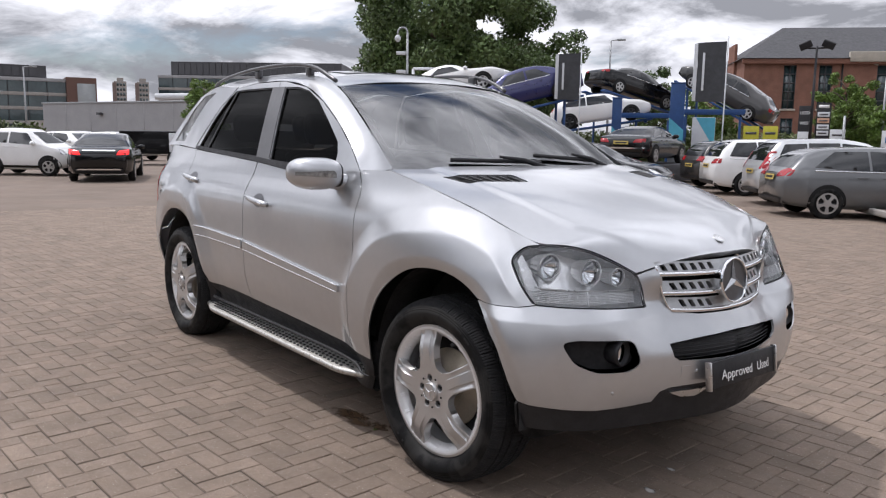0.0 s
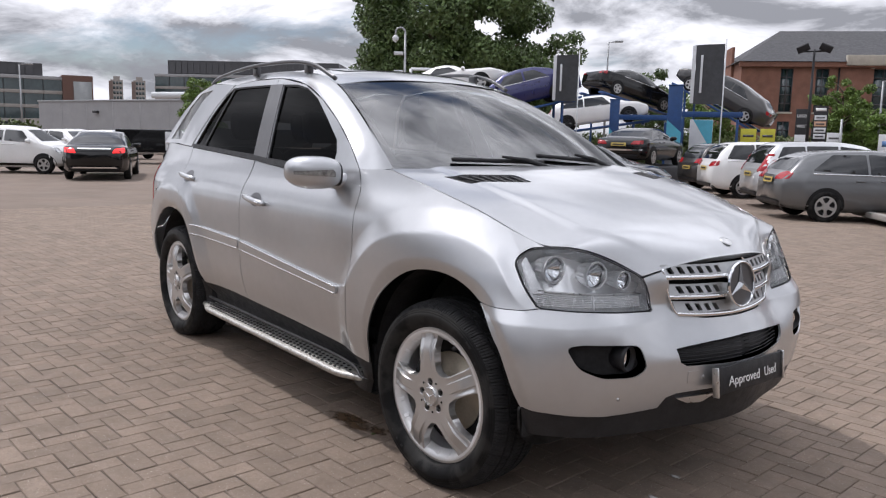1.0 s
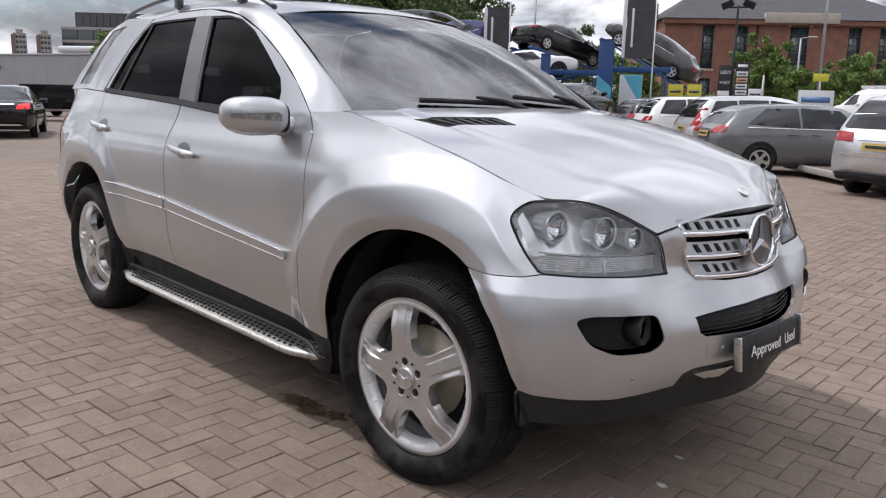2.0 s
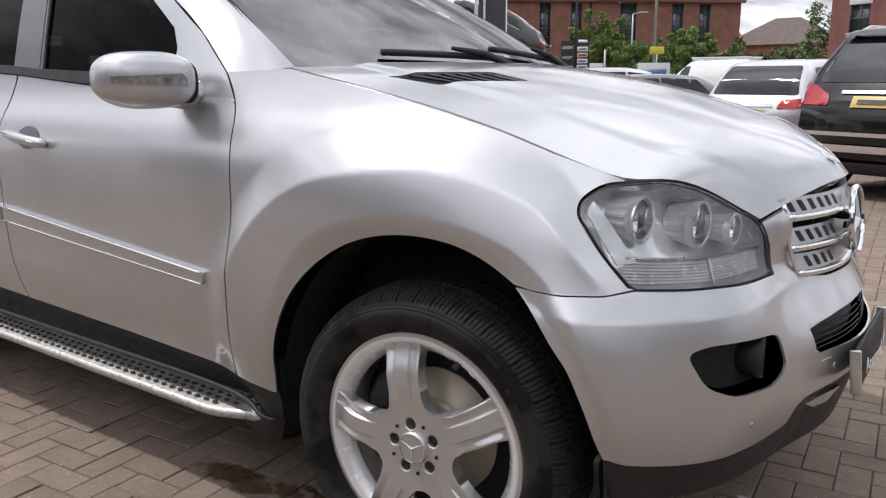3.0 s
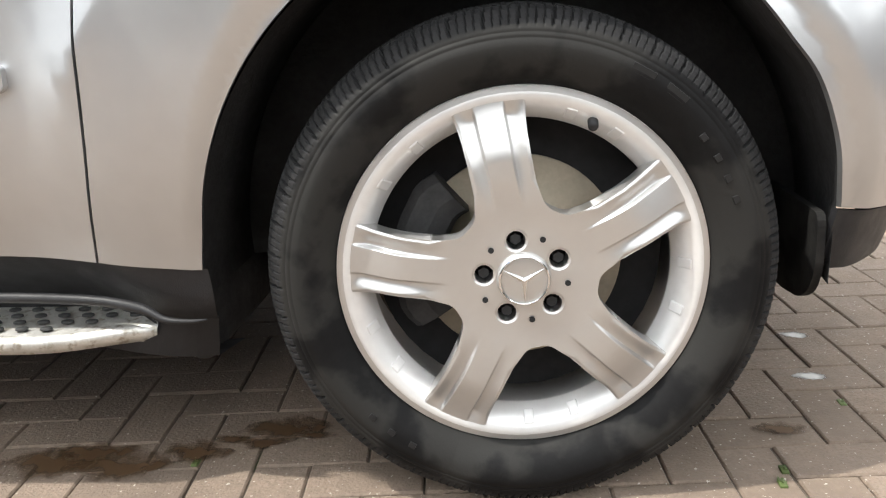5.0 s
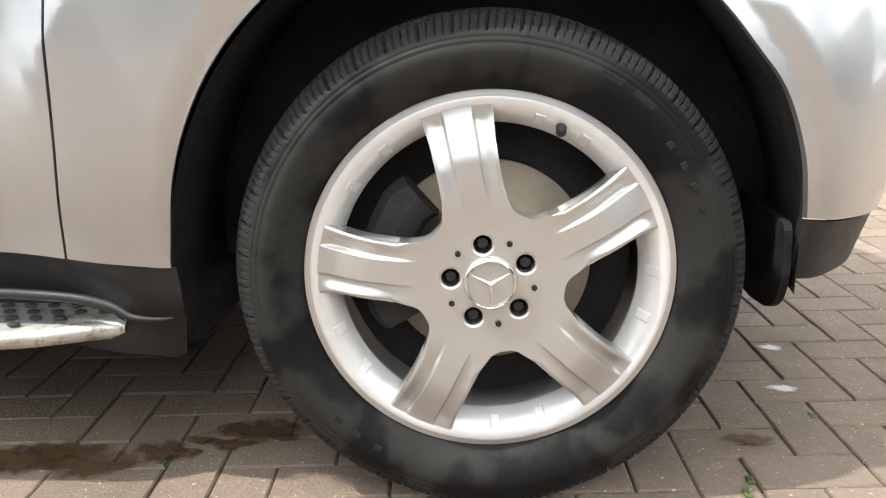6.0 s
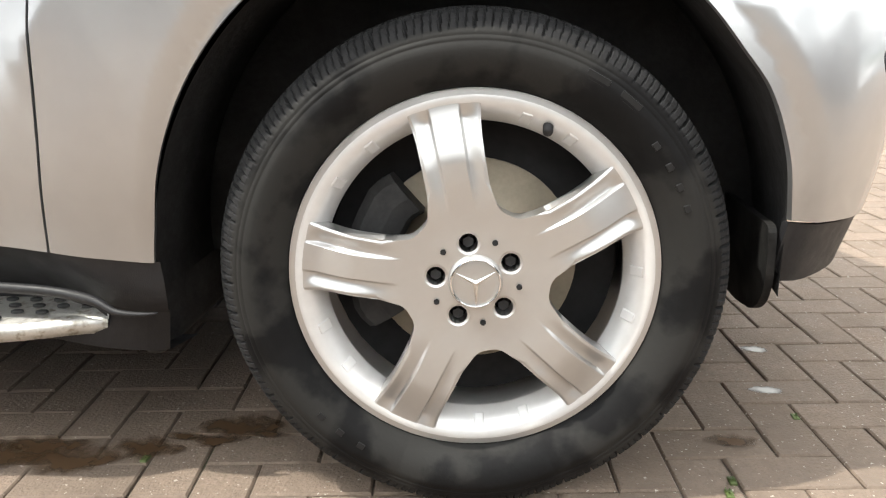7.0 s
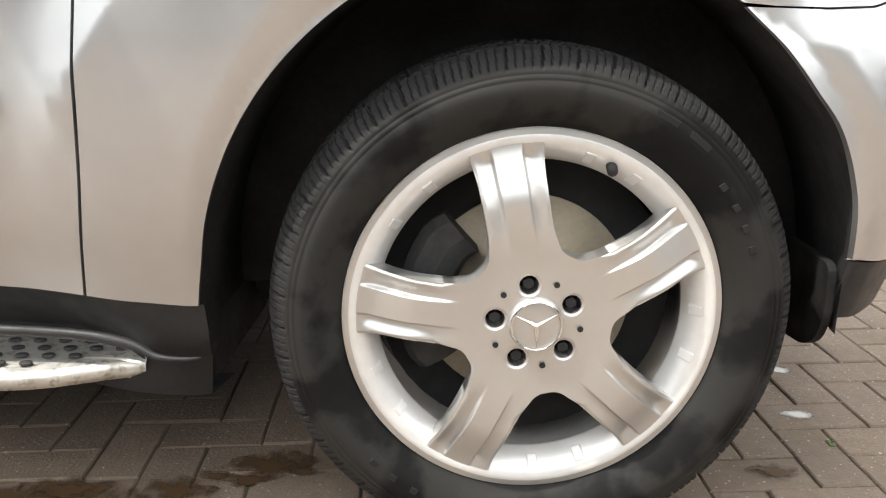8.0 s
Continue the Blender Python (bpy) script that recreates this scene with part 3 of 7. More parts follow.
# headlamps
INNER = sk([(s * .990 + .7 * .010, z * .978 + .9 * .022) for s, z in LAMP])
LAMPIN = mat("lamp_silvering", (.95, .955, .96), rough=.16, metal=.45, var=.10, scale=12, bump=.35, bump_scale=26)
LAMPGREY = mat("lamp_grey", (.66, .67, .68), rough=.25, metal=.25, var=.15, scale=20)
for k, sgn in enumerate((-1, 1)):
    mir = "" if sgn < 0 else "left"
    lamp = part("headlight", panel("headlight", sk(LAMP), on_skin, [INNER], step=.015, lip=.008, off=-.003, mirror=mir), BLACK, suv, "clear headlight with black edge")
    part("reflector_wall", panel("reflector_wall", sk(LAMP), on_skin, [INNER], step=.02, lip=.085, off=-.012, mirror=mir), LAMPGREY, lamp)
    part("housing", panel("housing", sk(LAMP), on_skin, step=.02, lip=.004, off=-.090, mirror=mir), LAMPIN, lamp)
    part("lens", panel("lens", INNER, on_skin, step=.02, lip=.006, off=.0, mirror=mir), LENS, lamp)
    for kind, x, y, z, r in (("low_beam", .475, -.725, .934, .052), ("high_beam", .540, -.590, .912, .053), ("side_light", .585, -.492, .892, .037)):
        arc = np.linspace(.40, 1.05, 80)
        near = skin(arc, z)
        front = min(x, float(near[np.abs(near[:, 1] - y) < r, 0].min()) - .004)
        turn = Matrix.Translation((front, y * -sgn, z)) @ pose(0, 0, 0, 0, 0, -90 + 5 * sgn)
        v, f = lathe([(-.080, r * .45), (-.072, r * .72), (-.056, r * .80), (-.020, r * .90), (-.016, r * .97), (-.003, r), (.001, r * .98), (.001, r * .90), (-.006, r * .88)], 56, twist=lambda i, j, h, q: (h, q * (.93 if j in (2, 3) and i % 4 < 2 else 1)))
        shroud = part(kind, raw(kind, v, f, smooth_faces=False), LAMPIN, lamp)
        shroud.matrix_basis = turn
        v, f = lathe([(-.006, r * .88), (-.018, r * .66), (-.034, r * .36), (-.040, 0)], 36)
        part("reflector", raw("reflector", v, f), CHROME, shroud)
        v, f = lathe([(-.004 + .012 * math.cos(a), r * .88 * math.sin(a)) for a in np.linspace(0, 1.57, 7)], 36)
        part("glass_dome", raw("glass_dome", v, f), LENS, shroud)
    side = rounded([(1.040, .958), (1.028, .981), (.985, .940), (.912, .860), (.962, .857)], .006, 3)
    part("side_reflector", panel("side_reflector", sk(side), on_skin, step=.02, lip=.006, off=-.008, mirror=mir), LAMPGREY, lamp)
    for s0, s1 in ((.482, .700), (.710, .948)):
        n, rows = 14, 33
        v = []
        for a in np.linspace(s0, s1, n):
            top = .842 + .05 * (a - .48)
            bottom = .800 + .03 * (a - .48) + .03 * max(0, a - .90)
            for j, z in enumerate(np.linspace(bottom, top, rows)):
                q = on_skin(-a, z) + turned_in(-a, z) * (.014 + .0016 * abs(j % 4 - 2))
                v.append((q[0], q[1] * -sgn, q[2]))
        f = [(i * rows + j, i * rows + j + 1, (i + 1) * rows + j + 1, (i + 1) * rows + j)[::sgn] for i in range(n - 1) for j in range(rows - 1)]
        part("indicator", raw("indicator", v, f), LAMPGREY, lamp)
    for ends in (((.705, .802), (.705, .852)), ((.478, .846), (.944, .866))):
        pts = [on_skin(-a, z) + turned_in(-a, z) * .011 for a, z in zip(np.linspace(ends[0][0], ends[1][0], 12), np.linspace(ends[0][1], ends[1][1], 12))]
        part("divider", tube([(q[0], q[1] * -sgn, q[2]) for q in pts], .0032, 6), SATIN, lamp)

# grille
grille = part("grille", panel("grille", sk([(.372, .925), (.358, .862), (.325, .782), (.295, .76), (.19, .748), (0, .744), (0, .99), (.2, .975), (.3, .955)]), on_skin, step=.04, off=-.085, lip=0, mirror="both"), DARK, suv, "chrome louvred radiator grille")


def front_row(s, z, off):
    """A point of the grille's surface: flatter than the bumper round it."""
    s, z = np.asarray(s, float), np.asarray(z, float)
    x = .736 - .60 * s * s - .03 * (z - .865)
    return np.stack([x + off, -s, z + 0 * s], -1)


def flat_bar(points, tall, deep):
    """A bar of rounded oblong section along points that run across the car."""
    v, f, n = [], [], 10
    for p in points:
        for k in range(n):
            a = 2 * math.pi * k / n
            v.append((p[0] + deep * math.copysign(abs(math.cos(a)) ** .6, math.cos(a)), p[1], p[2] + tall * math.copysign(abs(math.sin(a)) ** .7, math.sin(a))))
    m = len(points)
    f = [(i * n + k, i * n + (k + 1) % n, (i + 1) * n + (k + 1) % n, (i + 1) * n + k) for i in range(m - 1) for k in range(n)]
    return raw("bar", v, f + [tuple(range(n))[::-1], tuple(range((m - 1) * n, m * n))])


LOUVRE = mat("louvre_grey", (.40, .405, .41), rough=.36, metal=.65, var=.08, scale=18, coat=.3)
# each louvre: a bright bar at its foot, a row of raked vanes above, open darkness over that
for z0, half, rise in ((.899, .352, .004), (.823, .333, .006), (.752, .298, .012)):
    lift_at = lambda y, half=half, rise=rise: rise * (np.asarray(y) / half) ** 2
    slots = []
    for sgn in (1, -1):
        for k in range(7):
            y = sgn * (.104 + k * .044)
            if abs(y) < half - .022:
                slots.append(rounded([(y - .012 + .005, z0 + .0125), (y + .012 + .005, z0 + .0125), (y + .010 - .006, z0 + .0385), (y - .012 - .006, z0 + .0385)], .003, 2))
    curve = (lambda a, z, z0=z0, lift_at=lift_at: front_row(-np.asarray(a), z + lift_at(a), -.35 * (np.asarray(z) - z0)))
    part("louvre", panel("louvre", rounded([(-half, z0), (half, z0), (half + .006, z0 + .046), (-half - .006, z0 + .046)], .005), curve, slots, step=.02, lip=.016), LOUVRE, grille)
    pts = [front_row(y, z0 + lift_at(y), .004) for y in np.linspace(-half, half, 33)]
    part("chrome_strip", flat_bar(pts, .0082, .009), CHROME, grille)
rim = [front_row(s, z, .001) for s, z in [(0, .735), (.15, .737), (.25, .746), (.300, .766), (.335, .835), (.362, .936)]]
rim = [tuple(p) for p in spline(rim, 30)]
part("chrome_surround", tube([(x, -y, z) for x, y, z in rim[::-1]] + rim[1:], .0046, 10), CHROME, grille)


def badge(r, thick, material, parent, at, ring=True):
    """A round emblem with three tapering arms."""
    bm = bmesh.new()
    if ring:
        v, f = lathe([(thick * .6 * math.sin(a), r + thick * (.36 if r > .05 else .55) * math.cos(a)) for a in np.linspace(0, 2 * math.pi, 9)[:-1]], 40, closed=True)
        vs = [bm.verts.new(p) for p in v]
        for q in f:
            bm.faces.new([vs[k] for k in q])
    for k in range(3):
        a = math.pi / 2 + k * 2 * math.pi / 3
        d, e = Vector((math.cos(a), 0, math.sin(a))), Vector((-math.sin(a), 0, math.cos(a)))
        tip, mid = bm.verts.new(d * r), bm.verts.new((0, thick * .8, 0))
        k1 = .19 if r > .05 else .10
        l1, l2 = bm.verts.new(e * r * k1 + d * r * k1 * .55), bm.verts.new(-e * r * k1 + d * r * k1 * .55)
        b1 = bm.verts.new((0, -thick * .4, 0))
        for q in ((tip, mid, l1), (tip, l2, mid), (tip, l1, b1), (tip, b1, l2)):
            bm.faces.new(q)
    bmesh.ops.recalc_face_normals(bm, faces=bm.faces)
    em = part("emblem", bm, material, parent, "round chrome emblem", smooth_faces=False, at=at)
    if r > .05:
        part("emblem_back", raw("emblem_back", *lathe([(-thick * .2, 0), (-thick * .2, r)], 40)), TRIM, em)
    return em


star = badge(.086, .013, CHROME, grille, Matrix.Translation((.760, 0, .862)) @ pose(0, 0, 0, 6, 0, -90))
v, f = lathe([(-.002, .088), (-.012, .084), (-.05, .066)], 40)
part("emblem_bowl", raw("emblem_bowl", v, f), CHROME, star)

# bonnet
edge_pts = np.array([skin(arc_at(x), z) for x, z in SHUT] + [skin(s, z) for s, z in ((1.02, 1.050 - .012), (.943, 1.021), (.85, 1.021), (.75, 1.013), (.642, .990), (.533, .947), (.470, .910))])
edge_pts = np.concatenate([edge_pts[:6], edge_pts[7:]])
EDGE = spline(edge_pts, 400)
EARC = np.r_[0, np.cumsum(np.linalg.norm(np.diff(EDGE, axis=0), axis=1))]
EARC /= EARC[-1]
EDGE = np.stack([np.convolve(np.r_[2 * EDGE[0, k] - EDGE[24:0:-1, k], EDGE[:, k], 2 * EDGE[-1, k] - EDGE[-2:-26:-1, k]], np.hanning(51)[1:-1] / np.hanning(51)[1:-1].sum(), "valid") for k in range(3)], 1)
MIDX, MIDZ = np.array([-.26, -.1, .1, .3, .5, .62, .68, .74]), np.array([1.262, 1.240, 1.203, 1.156, 1.096, 1.050, 1.020, .984])


def bonnet_at(u, w):
    u, v = np.asarray(u, float), -np.asarray(w, float)
    e = np.stack([np.interp(u, EARC, EDGE[:, k]) for k in range(3)], -1)
    cx = -.26 + .990 * u
    cz = hermite(cx, MIDX, MIDZ)
    x = cx + (e[..., 0] - cx) * np.abs(v) ** 1.7
    crown = 1 - np.abs(v) ** 2.5
    z = e[..., 2] + (cz - e[..., 2]) * crown + .009 * smooth(v, .80, .735) * smooth(u, 1.0, .75)
    nose = np.clip((u - .925) / .075, 0, 1) ** 2 * (1 - np.abs(v) ** 4)
    return np.stack([x - .006 * nose, e[..., 1] * v, z - .018 * nose], -1)


vent = rounded([(.128, -.84), (.185, -.48), (.308, -.50), (.243, -.80)], .02)
part("bonnet", panel("bonnet", [(0, -1), (1, -1), (1, 0), (0, 0)], bonnet_at, [vent], step=.02, lip=.03, mirror="both", open_at=lambda p: p[1] > -.001), SILVER, suv)
for mir in ("", "left"):
    pan = part("bonnet_vent", panel("bonnet_vent", vent, bonnet_at, step=.02, off=-.02, lip=0, mirror=mir), DARK, suv, "black slatted bonnet vent")
    for k in range(7):
        t = (k + .5) / 7
        a0, a1 = Vector((.128, -.84)).lerp(Vector((.185, -.48)), t), Vector((.243, -.80)).lerp(Vector((.308, -.50)), t)
        pts = [bonnet_at(a0.x + (a1.x - a0.x) * f, a0.y + (a1.y - a0.y) * f) * (1, -1 if mir else 1, 1) - np.array((0, 0, .006)) for f in np.linspace(0, 1, 6)]
        part("slat", tube(pts, .004, 6), BLACK, pan)
p = bonnet_at(np.array([.950]), np.array([0.0]))[0]
v, f = lathe([(.0025, 0), (.0035, .012), (.003, .024), (0, .026)], 28)
part("bonnet_badge", raw("bonnet_badge", v, f), SATIN, suv, "round bonnet badge", at=Matrix.Translation(p) @ pose(0, 0, 0, 90 - 28, 0, -90) )

# windows, pillars, roof
FRAME = [(-.70, 1.243), (-.83, 1.356), (-1.006, 1.463), (-1.255, 1.58), (-1.5, 1.664), (-1.8, 1.708), (-2.19, 1.712), (-2.47, 1.692)]
WIN_F = [(-.915, 1.222), (-.922, 1.313), (-.960, 1.372), (-1.127, 1.478), (-1.31, 1.585), (-1.46, 1.642), (-1.60, 1.666), (-1.765, 1.672), (-1.640, 1.252)]
WIN_R = [(-1.828, 1.264), (-1.942, 1.676), (-2.30, 1.677), (-2.475, 1.672), (-2.548, 1.625), (-2.66, 1.50), (-2.768, 1.312), (-2.745, 1.298)]
front_frame = [(x - G, z - G) for x, z in FRAME[:6]] + [(-1.862, 1.708), (-1.802, 1.243)] + [(-1.376, 1.213), (-.90, 1.190), (-.72, 1.160), (-.646, 1.160)]
rear_frame = [(-1.867, 1.708)] + [(x, z - G) for x, z in FRAME[6:]] + [(-2.63, 1.565), (-2.828, 1.293), (-2.3, 1.268), (-1.808, 1.243)]
for ring, hole, doors in ((front_frame, WIN_F, door_front), (rear_frame, WIN_R, door_rear)):
    for k, mir in enumerate(("", "left")):
        part("window_frame", panel("window_frame", ring, cabin, [hole], step=.03, lip=.018, mirror=mir), SILVER, doors[k])
        part("window_seal", panel("window_seal", [(x, z) for x, z in hole], cabin, [[(x * .985 + c[0] * .015, z * .955 + c[1] * .045) for c in [np.mean(hole, 0)] for x, z in hole]], step=.03, lip=.006, off=-.004, mirror=mir), BLACK, doors[k])
        part("window", panel("window", hole, cabin, step=.06, lip=.004, off=-.012, mirror=mir), TINT, doors[k], "dark tinted window")
PILLAR = [(-1.648, 1.25), (-1.772, 1.672), (-1.934, 1.675), (-1.822, 1.262)]
both_sides("pillar_trim", PILLAR, cabin, mat("pillar_grey", (.11, .11, .115), rough=.35, var=.1, coat=.4), suv, step=.05, off=.004, lip=.006, label="dark grey door pillar trim")
both_sides("belt_trim", [(-.92, 1.196), (-1.376, 1.212), (-1.80, 1.242), (-2.3, 1.266), (-2.80, 1.292), (-2.80, 1.312), (-2.3, 1.290), (-1.8, 1.268), (-1.376, 1.240), (-.92, 1.224)], cabin, BLACK, suv, step=.05, off=.006, lip=.012)
both_sides("window_bar", [(-2.455, 1.665), (-2.475, 1.665), (-2.63, 1.305), (-2.605, 1.305)], cabin, BLACK, suv, step=.05, off=-.004, lip=.006)
QWIN = [(-3.24, 1.335), (-3.10, 1.48), (-2.97, 1.60), (-2.82, 1.672), (-3.10, 1.655), (-3.30, 1.56), (-3.44, 1.44), (-3.54, 1.335)]
rearside = [(-2.845, 1.296), (-2.645, 1.565), (-2.475, 1.697), (-2.85, 1.712), (-3.2, 1.655), (-3.45, 1.54), (-3.60, 1.40), (-3.66, 1.303), (-3.3, 1.308)]
both_sides("rear_pillar", rearside, cabin, SILVER, suv, [QWIN], step=.035, lip=.015)
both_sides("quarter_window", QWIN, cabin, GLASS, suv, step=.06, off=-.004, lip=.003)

c1 = np.array([(-.70, 1.243), (-.83, 1.356), (-1.006, 1.463), (-1.255, 1.58), (-1.5, 1.664), (-1.8, 1.708), (-2.19, 1.712), (-2.47, 1.692), (-2.85, 1.712), (-3.2, 1.655), (-3.45, 1.54), (-3.60, 1.40)])
c1 = cabin(c1[:, 0], c1[:, 1])
c2 = np.array([(-.475, -.795, 1.256), (-.70, -.742, 1.385), (-.92, -.692, 1.50), (-1.16, -.642, 1.617), (-1.42, -.605, 1.708), (-1.8, -.590, 1.752), (-2.2, -.588, 1.760), (-2.55, -.588, 1.752), (-2.87, -.585, 1.735), (-3.2, -.575, 1.690), (-3.47, -.56, 1.60), (-3.64, -.56, 1.42)])
for sgn in (1, -1):
    part("roof_pillar", loft("roof_pillar", spline(c1, 80), spline(c2, 80), 8, .012, sgn < 0), SILVER, suv)


def screen_at(t, v):
    """The windscreen: v from its base to its top, t across."""
    t, v = np.broadcast_arrays(np.asarray(t, float), np.asarray(v, float))
    bow = 1 - t * t
    x = (-.49 + .19 * bow) * (1 - v) + (-1.27 + .075 * bow) * v
    z = (1.250 + .012 * bow) * (1 - v) + (1.664 + .034 * bow) * v + .03 * v * (1 - v) * 4
    return np.stack([x, t * ((.785) * (1 - v) + .612 * v), z], -1)


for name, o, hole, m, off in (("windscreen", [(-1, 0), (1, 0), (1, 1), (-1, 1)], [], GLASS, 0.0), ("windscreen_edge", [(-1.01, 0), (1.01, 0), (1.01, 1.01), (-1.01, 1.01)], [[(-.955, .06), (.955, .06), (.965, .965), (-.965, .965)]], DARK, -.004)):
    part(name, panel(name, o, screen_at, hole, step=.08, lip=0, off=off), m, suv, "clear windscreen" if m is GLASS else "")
ROOFX = np.array([-3.66, -3.47, -3.2, -2.87, -2.5, -2.0, -1.6, -1.42, -1.27, -1.20, -1.15])
ROOFZ = np.array([1.44, 1.63, 1.715, 1.76, 1.785, 1.795, 1.778, 1.755, 1.722, 1.702, 1.690])


def roof_at(x, y):
    x, y = np.asarray(x, float), np.asarray(y, float)
    e = np.interp(x, c2[::-1, 0], c2[::-1, 2])
    half = np.interp(x, c2[::-1, 0], -c2[::-1, 1])
    q = np.clip(np.abs(y) / .60, 0, 1)
    z = hermite(x, ROOFX, ROOFZ)
    return np.stack([x, y * half / .60, e + (z - e) * (1 - q ** 2.6)], -1)


front = [(-1.197 - .073 * (y / .6) ** 2, y) for y in np.linspace(-.6, .6, 13)]
part("roof", panel("roof", front[::-1] + [(-3.62, -.6), (-3.62, .6)], lambda x, y: roof_at(x, y), step=.05, lip=.0), SILVER, suv)
part("rear_window", raw("rear_window", [(-3.64, -.56, 1.42), (-3.64, .56, 1.42), (-3.80, .60, 1.27), (-3.80, -.60, 1.27)], [(0, 1, 2, 3)]), TINT, suv)
SUNROOF = [(-1.75, -.42), (-1.50, -.42), (-1.50, .42), (-1.75, .42)]
part("sunroof", panel("sunroof", SUNROOF, roof_at, step=.08, off=.004, lip=.006), mat("sunroof_glass", (.02, .022, .025), rough=.05, var=.1), suv)
for sgn in (-1, 1):
    pts = spline([(-3.02, .595 * sgn, 1.722), (-2.93, .60 * sgn, 1.750), (-2.45, .615 * sgn, 1.797), (-2.04, .62 * sgn, 1.808), (-1.68, .62 * sgn, 1.796), (-1.49, .62 * sgn, 1.765), (-1.36, .615 * sgn, 1.716), (-1.30, .61 * sgn, 1.690)], 40)
    rail = part("roof_rail", tube(pts, .0115, 10), TRIM, suv, "dark grey roof rail")
    for x, z0, z1 in ((-2.30, 1.755, 1.80), (-1.62, 1.742, 1.79)):
        part("rail_foot", boxed(x - .03, x + .03, .60 * sgn - .012, .60 * sgn + .02, z0 - .01, z1, .008), TRIM, rail)

# cowl and wipers
part("cowl", panel("cowl", [(-1, -.09), (1, -.09), (1, .015), (-1, .015)], screen_at, step=.08, off=-.012, lip=.0), BLACK, suv, "black plastic cowl below the windscreen")
for t0, t1, v1 in ((-.05, -.66, .035), (.62, -.04, .055)):
    a, b = screen_at(t0, -.02) + np.array((.02, 0, .01)), screen_at((t0 + t1) / 2, v1 * .9) + np.array((.015, 0, .035))
    wiper = part("wiper", tube([a, a * .5 + b * .5 + np.array((0, 0, .012)), b], [.013, .011, .006], 8), BLACK, suv, "black windscreen wiper")
    pts = [screen_at(t0 * .9 + (t1 - t0 * .9) * f, v1 * (.4 + .9 * f)) + np.array((.006, 0, .016)) for f in np.linspace(0, 1, 14)]
    part("wiper_blade", tube(pts, .010, 8), BLACK, wiper)

# mirrors
def blob(points, radii, segs=20, rows=14):
    """A rounded lump: superellipsoid at points[0] with radii."""
    v, f = [], []
    for i in range(rows + 1):
        a = -math.pi / 2 + math.pi * i / rows
        for j in range(segs):
            b = 2 * math.pi * j / segs
            c = [math.copysign(abs(q) ** .72, q) for q in (math.cos(a) * math.cos(b), math.cos(a) * math.sin(b), math.sin(a))]
            v.append([points[k] + radii[k] * c[k] for k in range(3)])
    for i in range(rows):
        for j in range(segs):
            f.append((i * segs + j, i * segs + (j + 1) % segs, (i + 1) * segs + (j + 1) % segs, (i + 1) * segs + j))
    return np.array(v), f


for sgn in (-1, 1):
    v, f = blob((0, 0, 0), (.086, .116, .076), 28, 18)
    v[:, 2] *= 1 - .25 * smooth(-v[:, 1], .02, .15) * (v[:, 2] < 0)
    v[:, 0] = np.where(v[:, 0] < -.035, -.035 + (v[:, 0] + .035) * .25, v[:, 0])
    v[:, 0] += .32 * (v[:, 1])
    v = (v + (-.838, -.998, 1.222)) * (1, -sgn, 1)
    f = f if sgn < 0 else [q[::-1] for q in f]
    mirror = part("wing_mirror", raw("wing_mirror", v, f), SILVER, suv, "silver door mirror with clear indicator strip")
    co, fa = [], []
    bvh = BVHTree.FromPolygons([tuple(q) for q in v], f)
    for t in np.linspace(0, 1, 14):
        for zz in (1.205 + .010 * t, 1.2215, 1.240 - .008 * t - .012 * (t < .05)):
            y = (-.935 - .170 * t) * -sgn
            hit = bvh.ray_cast(Vector((0, y, zz)), Vector((-1, 0, 0)))[0]
            co.append((hit.x + .004 if hit else -.95, y, zz))
    for k in range(13):
        for r in range(2):
            q = (k * 3 + r, (k + 1) * 3 + r, (k + 1) * 3 + r + 1, k * 3 + r + 1)
            fa.append(q if sgn > 0 else q[::-1])
    part("indicator_strip", raw("indicator_strip", co, fa), mat("indicator_lens", (.30, .30, .29), rough=.15, metal=.4, var=.5, scale=60, coat=1.0), mirror)
    part("mirror_foot", tube([(-.80, -.82 * -sgn, 1.185), (-.83, -.875 * -sgn, 1.175), (-.85, -.93 * -sgn, 1.18)], [.045, .034, .03], 12), SILVER, mirror)
    v2, f2 = blob((0, 0, 0), (.066, .010, .058), 20, 10)
    part("mirror_gasket", raw("mirror_gasket", (v2 + (-.812, -.894, 1.216)) * (1, -sgn, 1), f2 if sgn < 0 else [q[::-1] for q in f2]), BLACK, mirror)
    part("mirror_glass", raw("mirror_glass", [(-.892 + .32 * (y + .998), y * -sgn, z) for y, z in ((-1.085, 1.185), (-.915, 1.165), (-.915, 1.275), (-1.085, 1.265))], [(0, 1, 2, 3)]), CHROME, mirror)

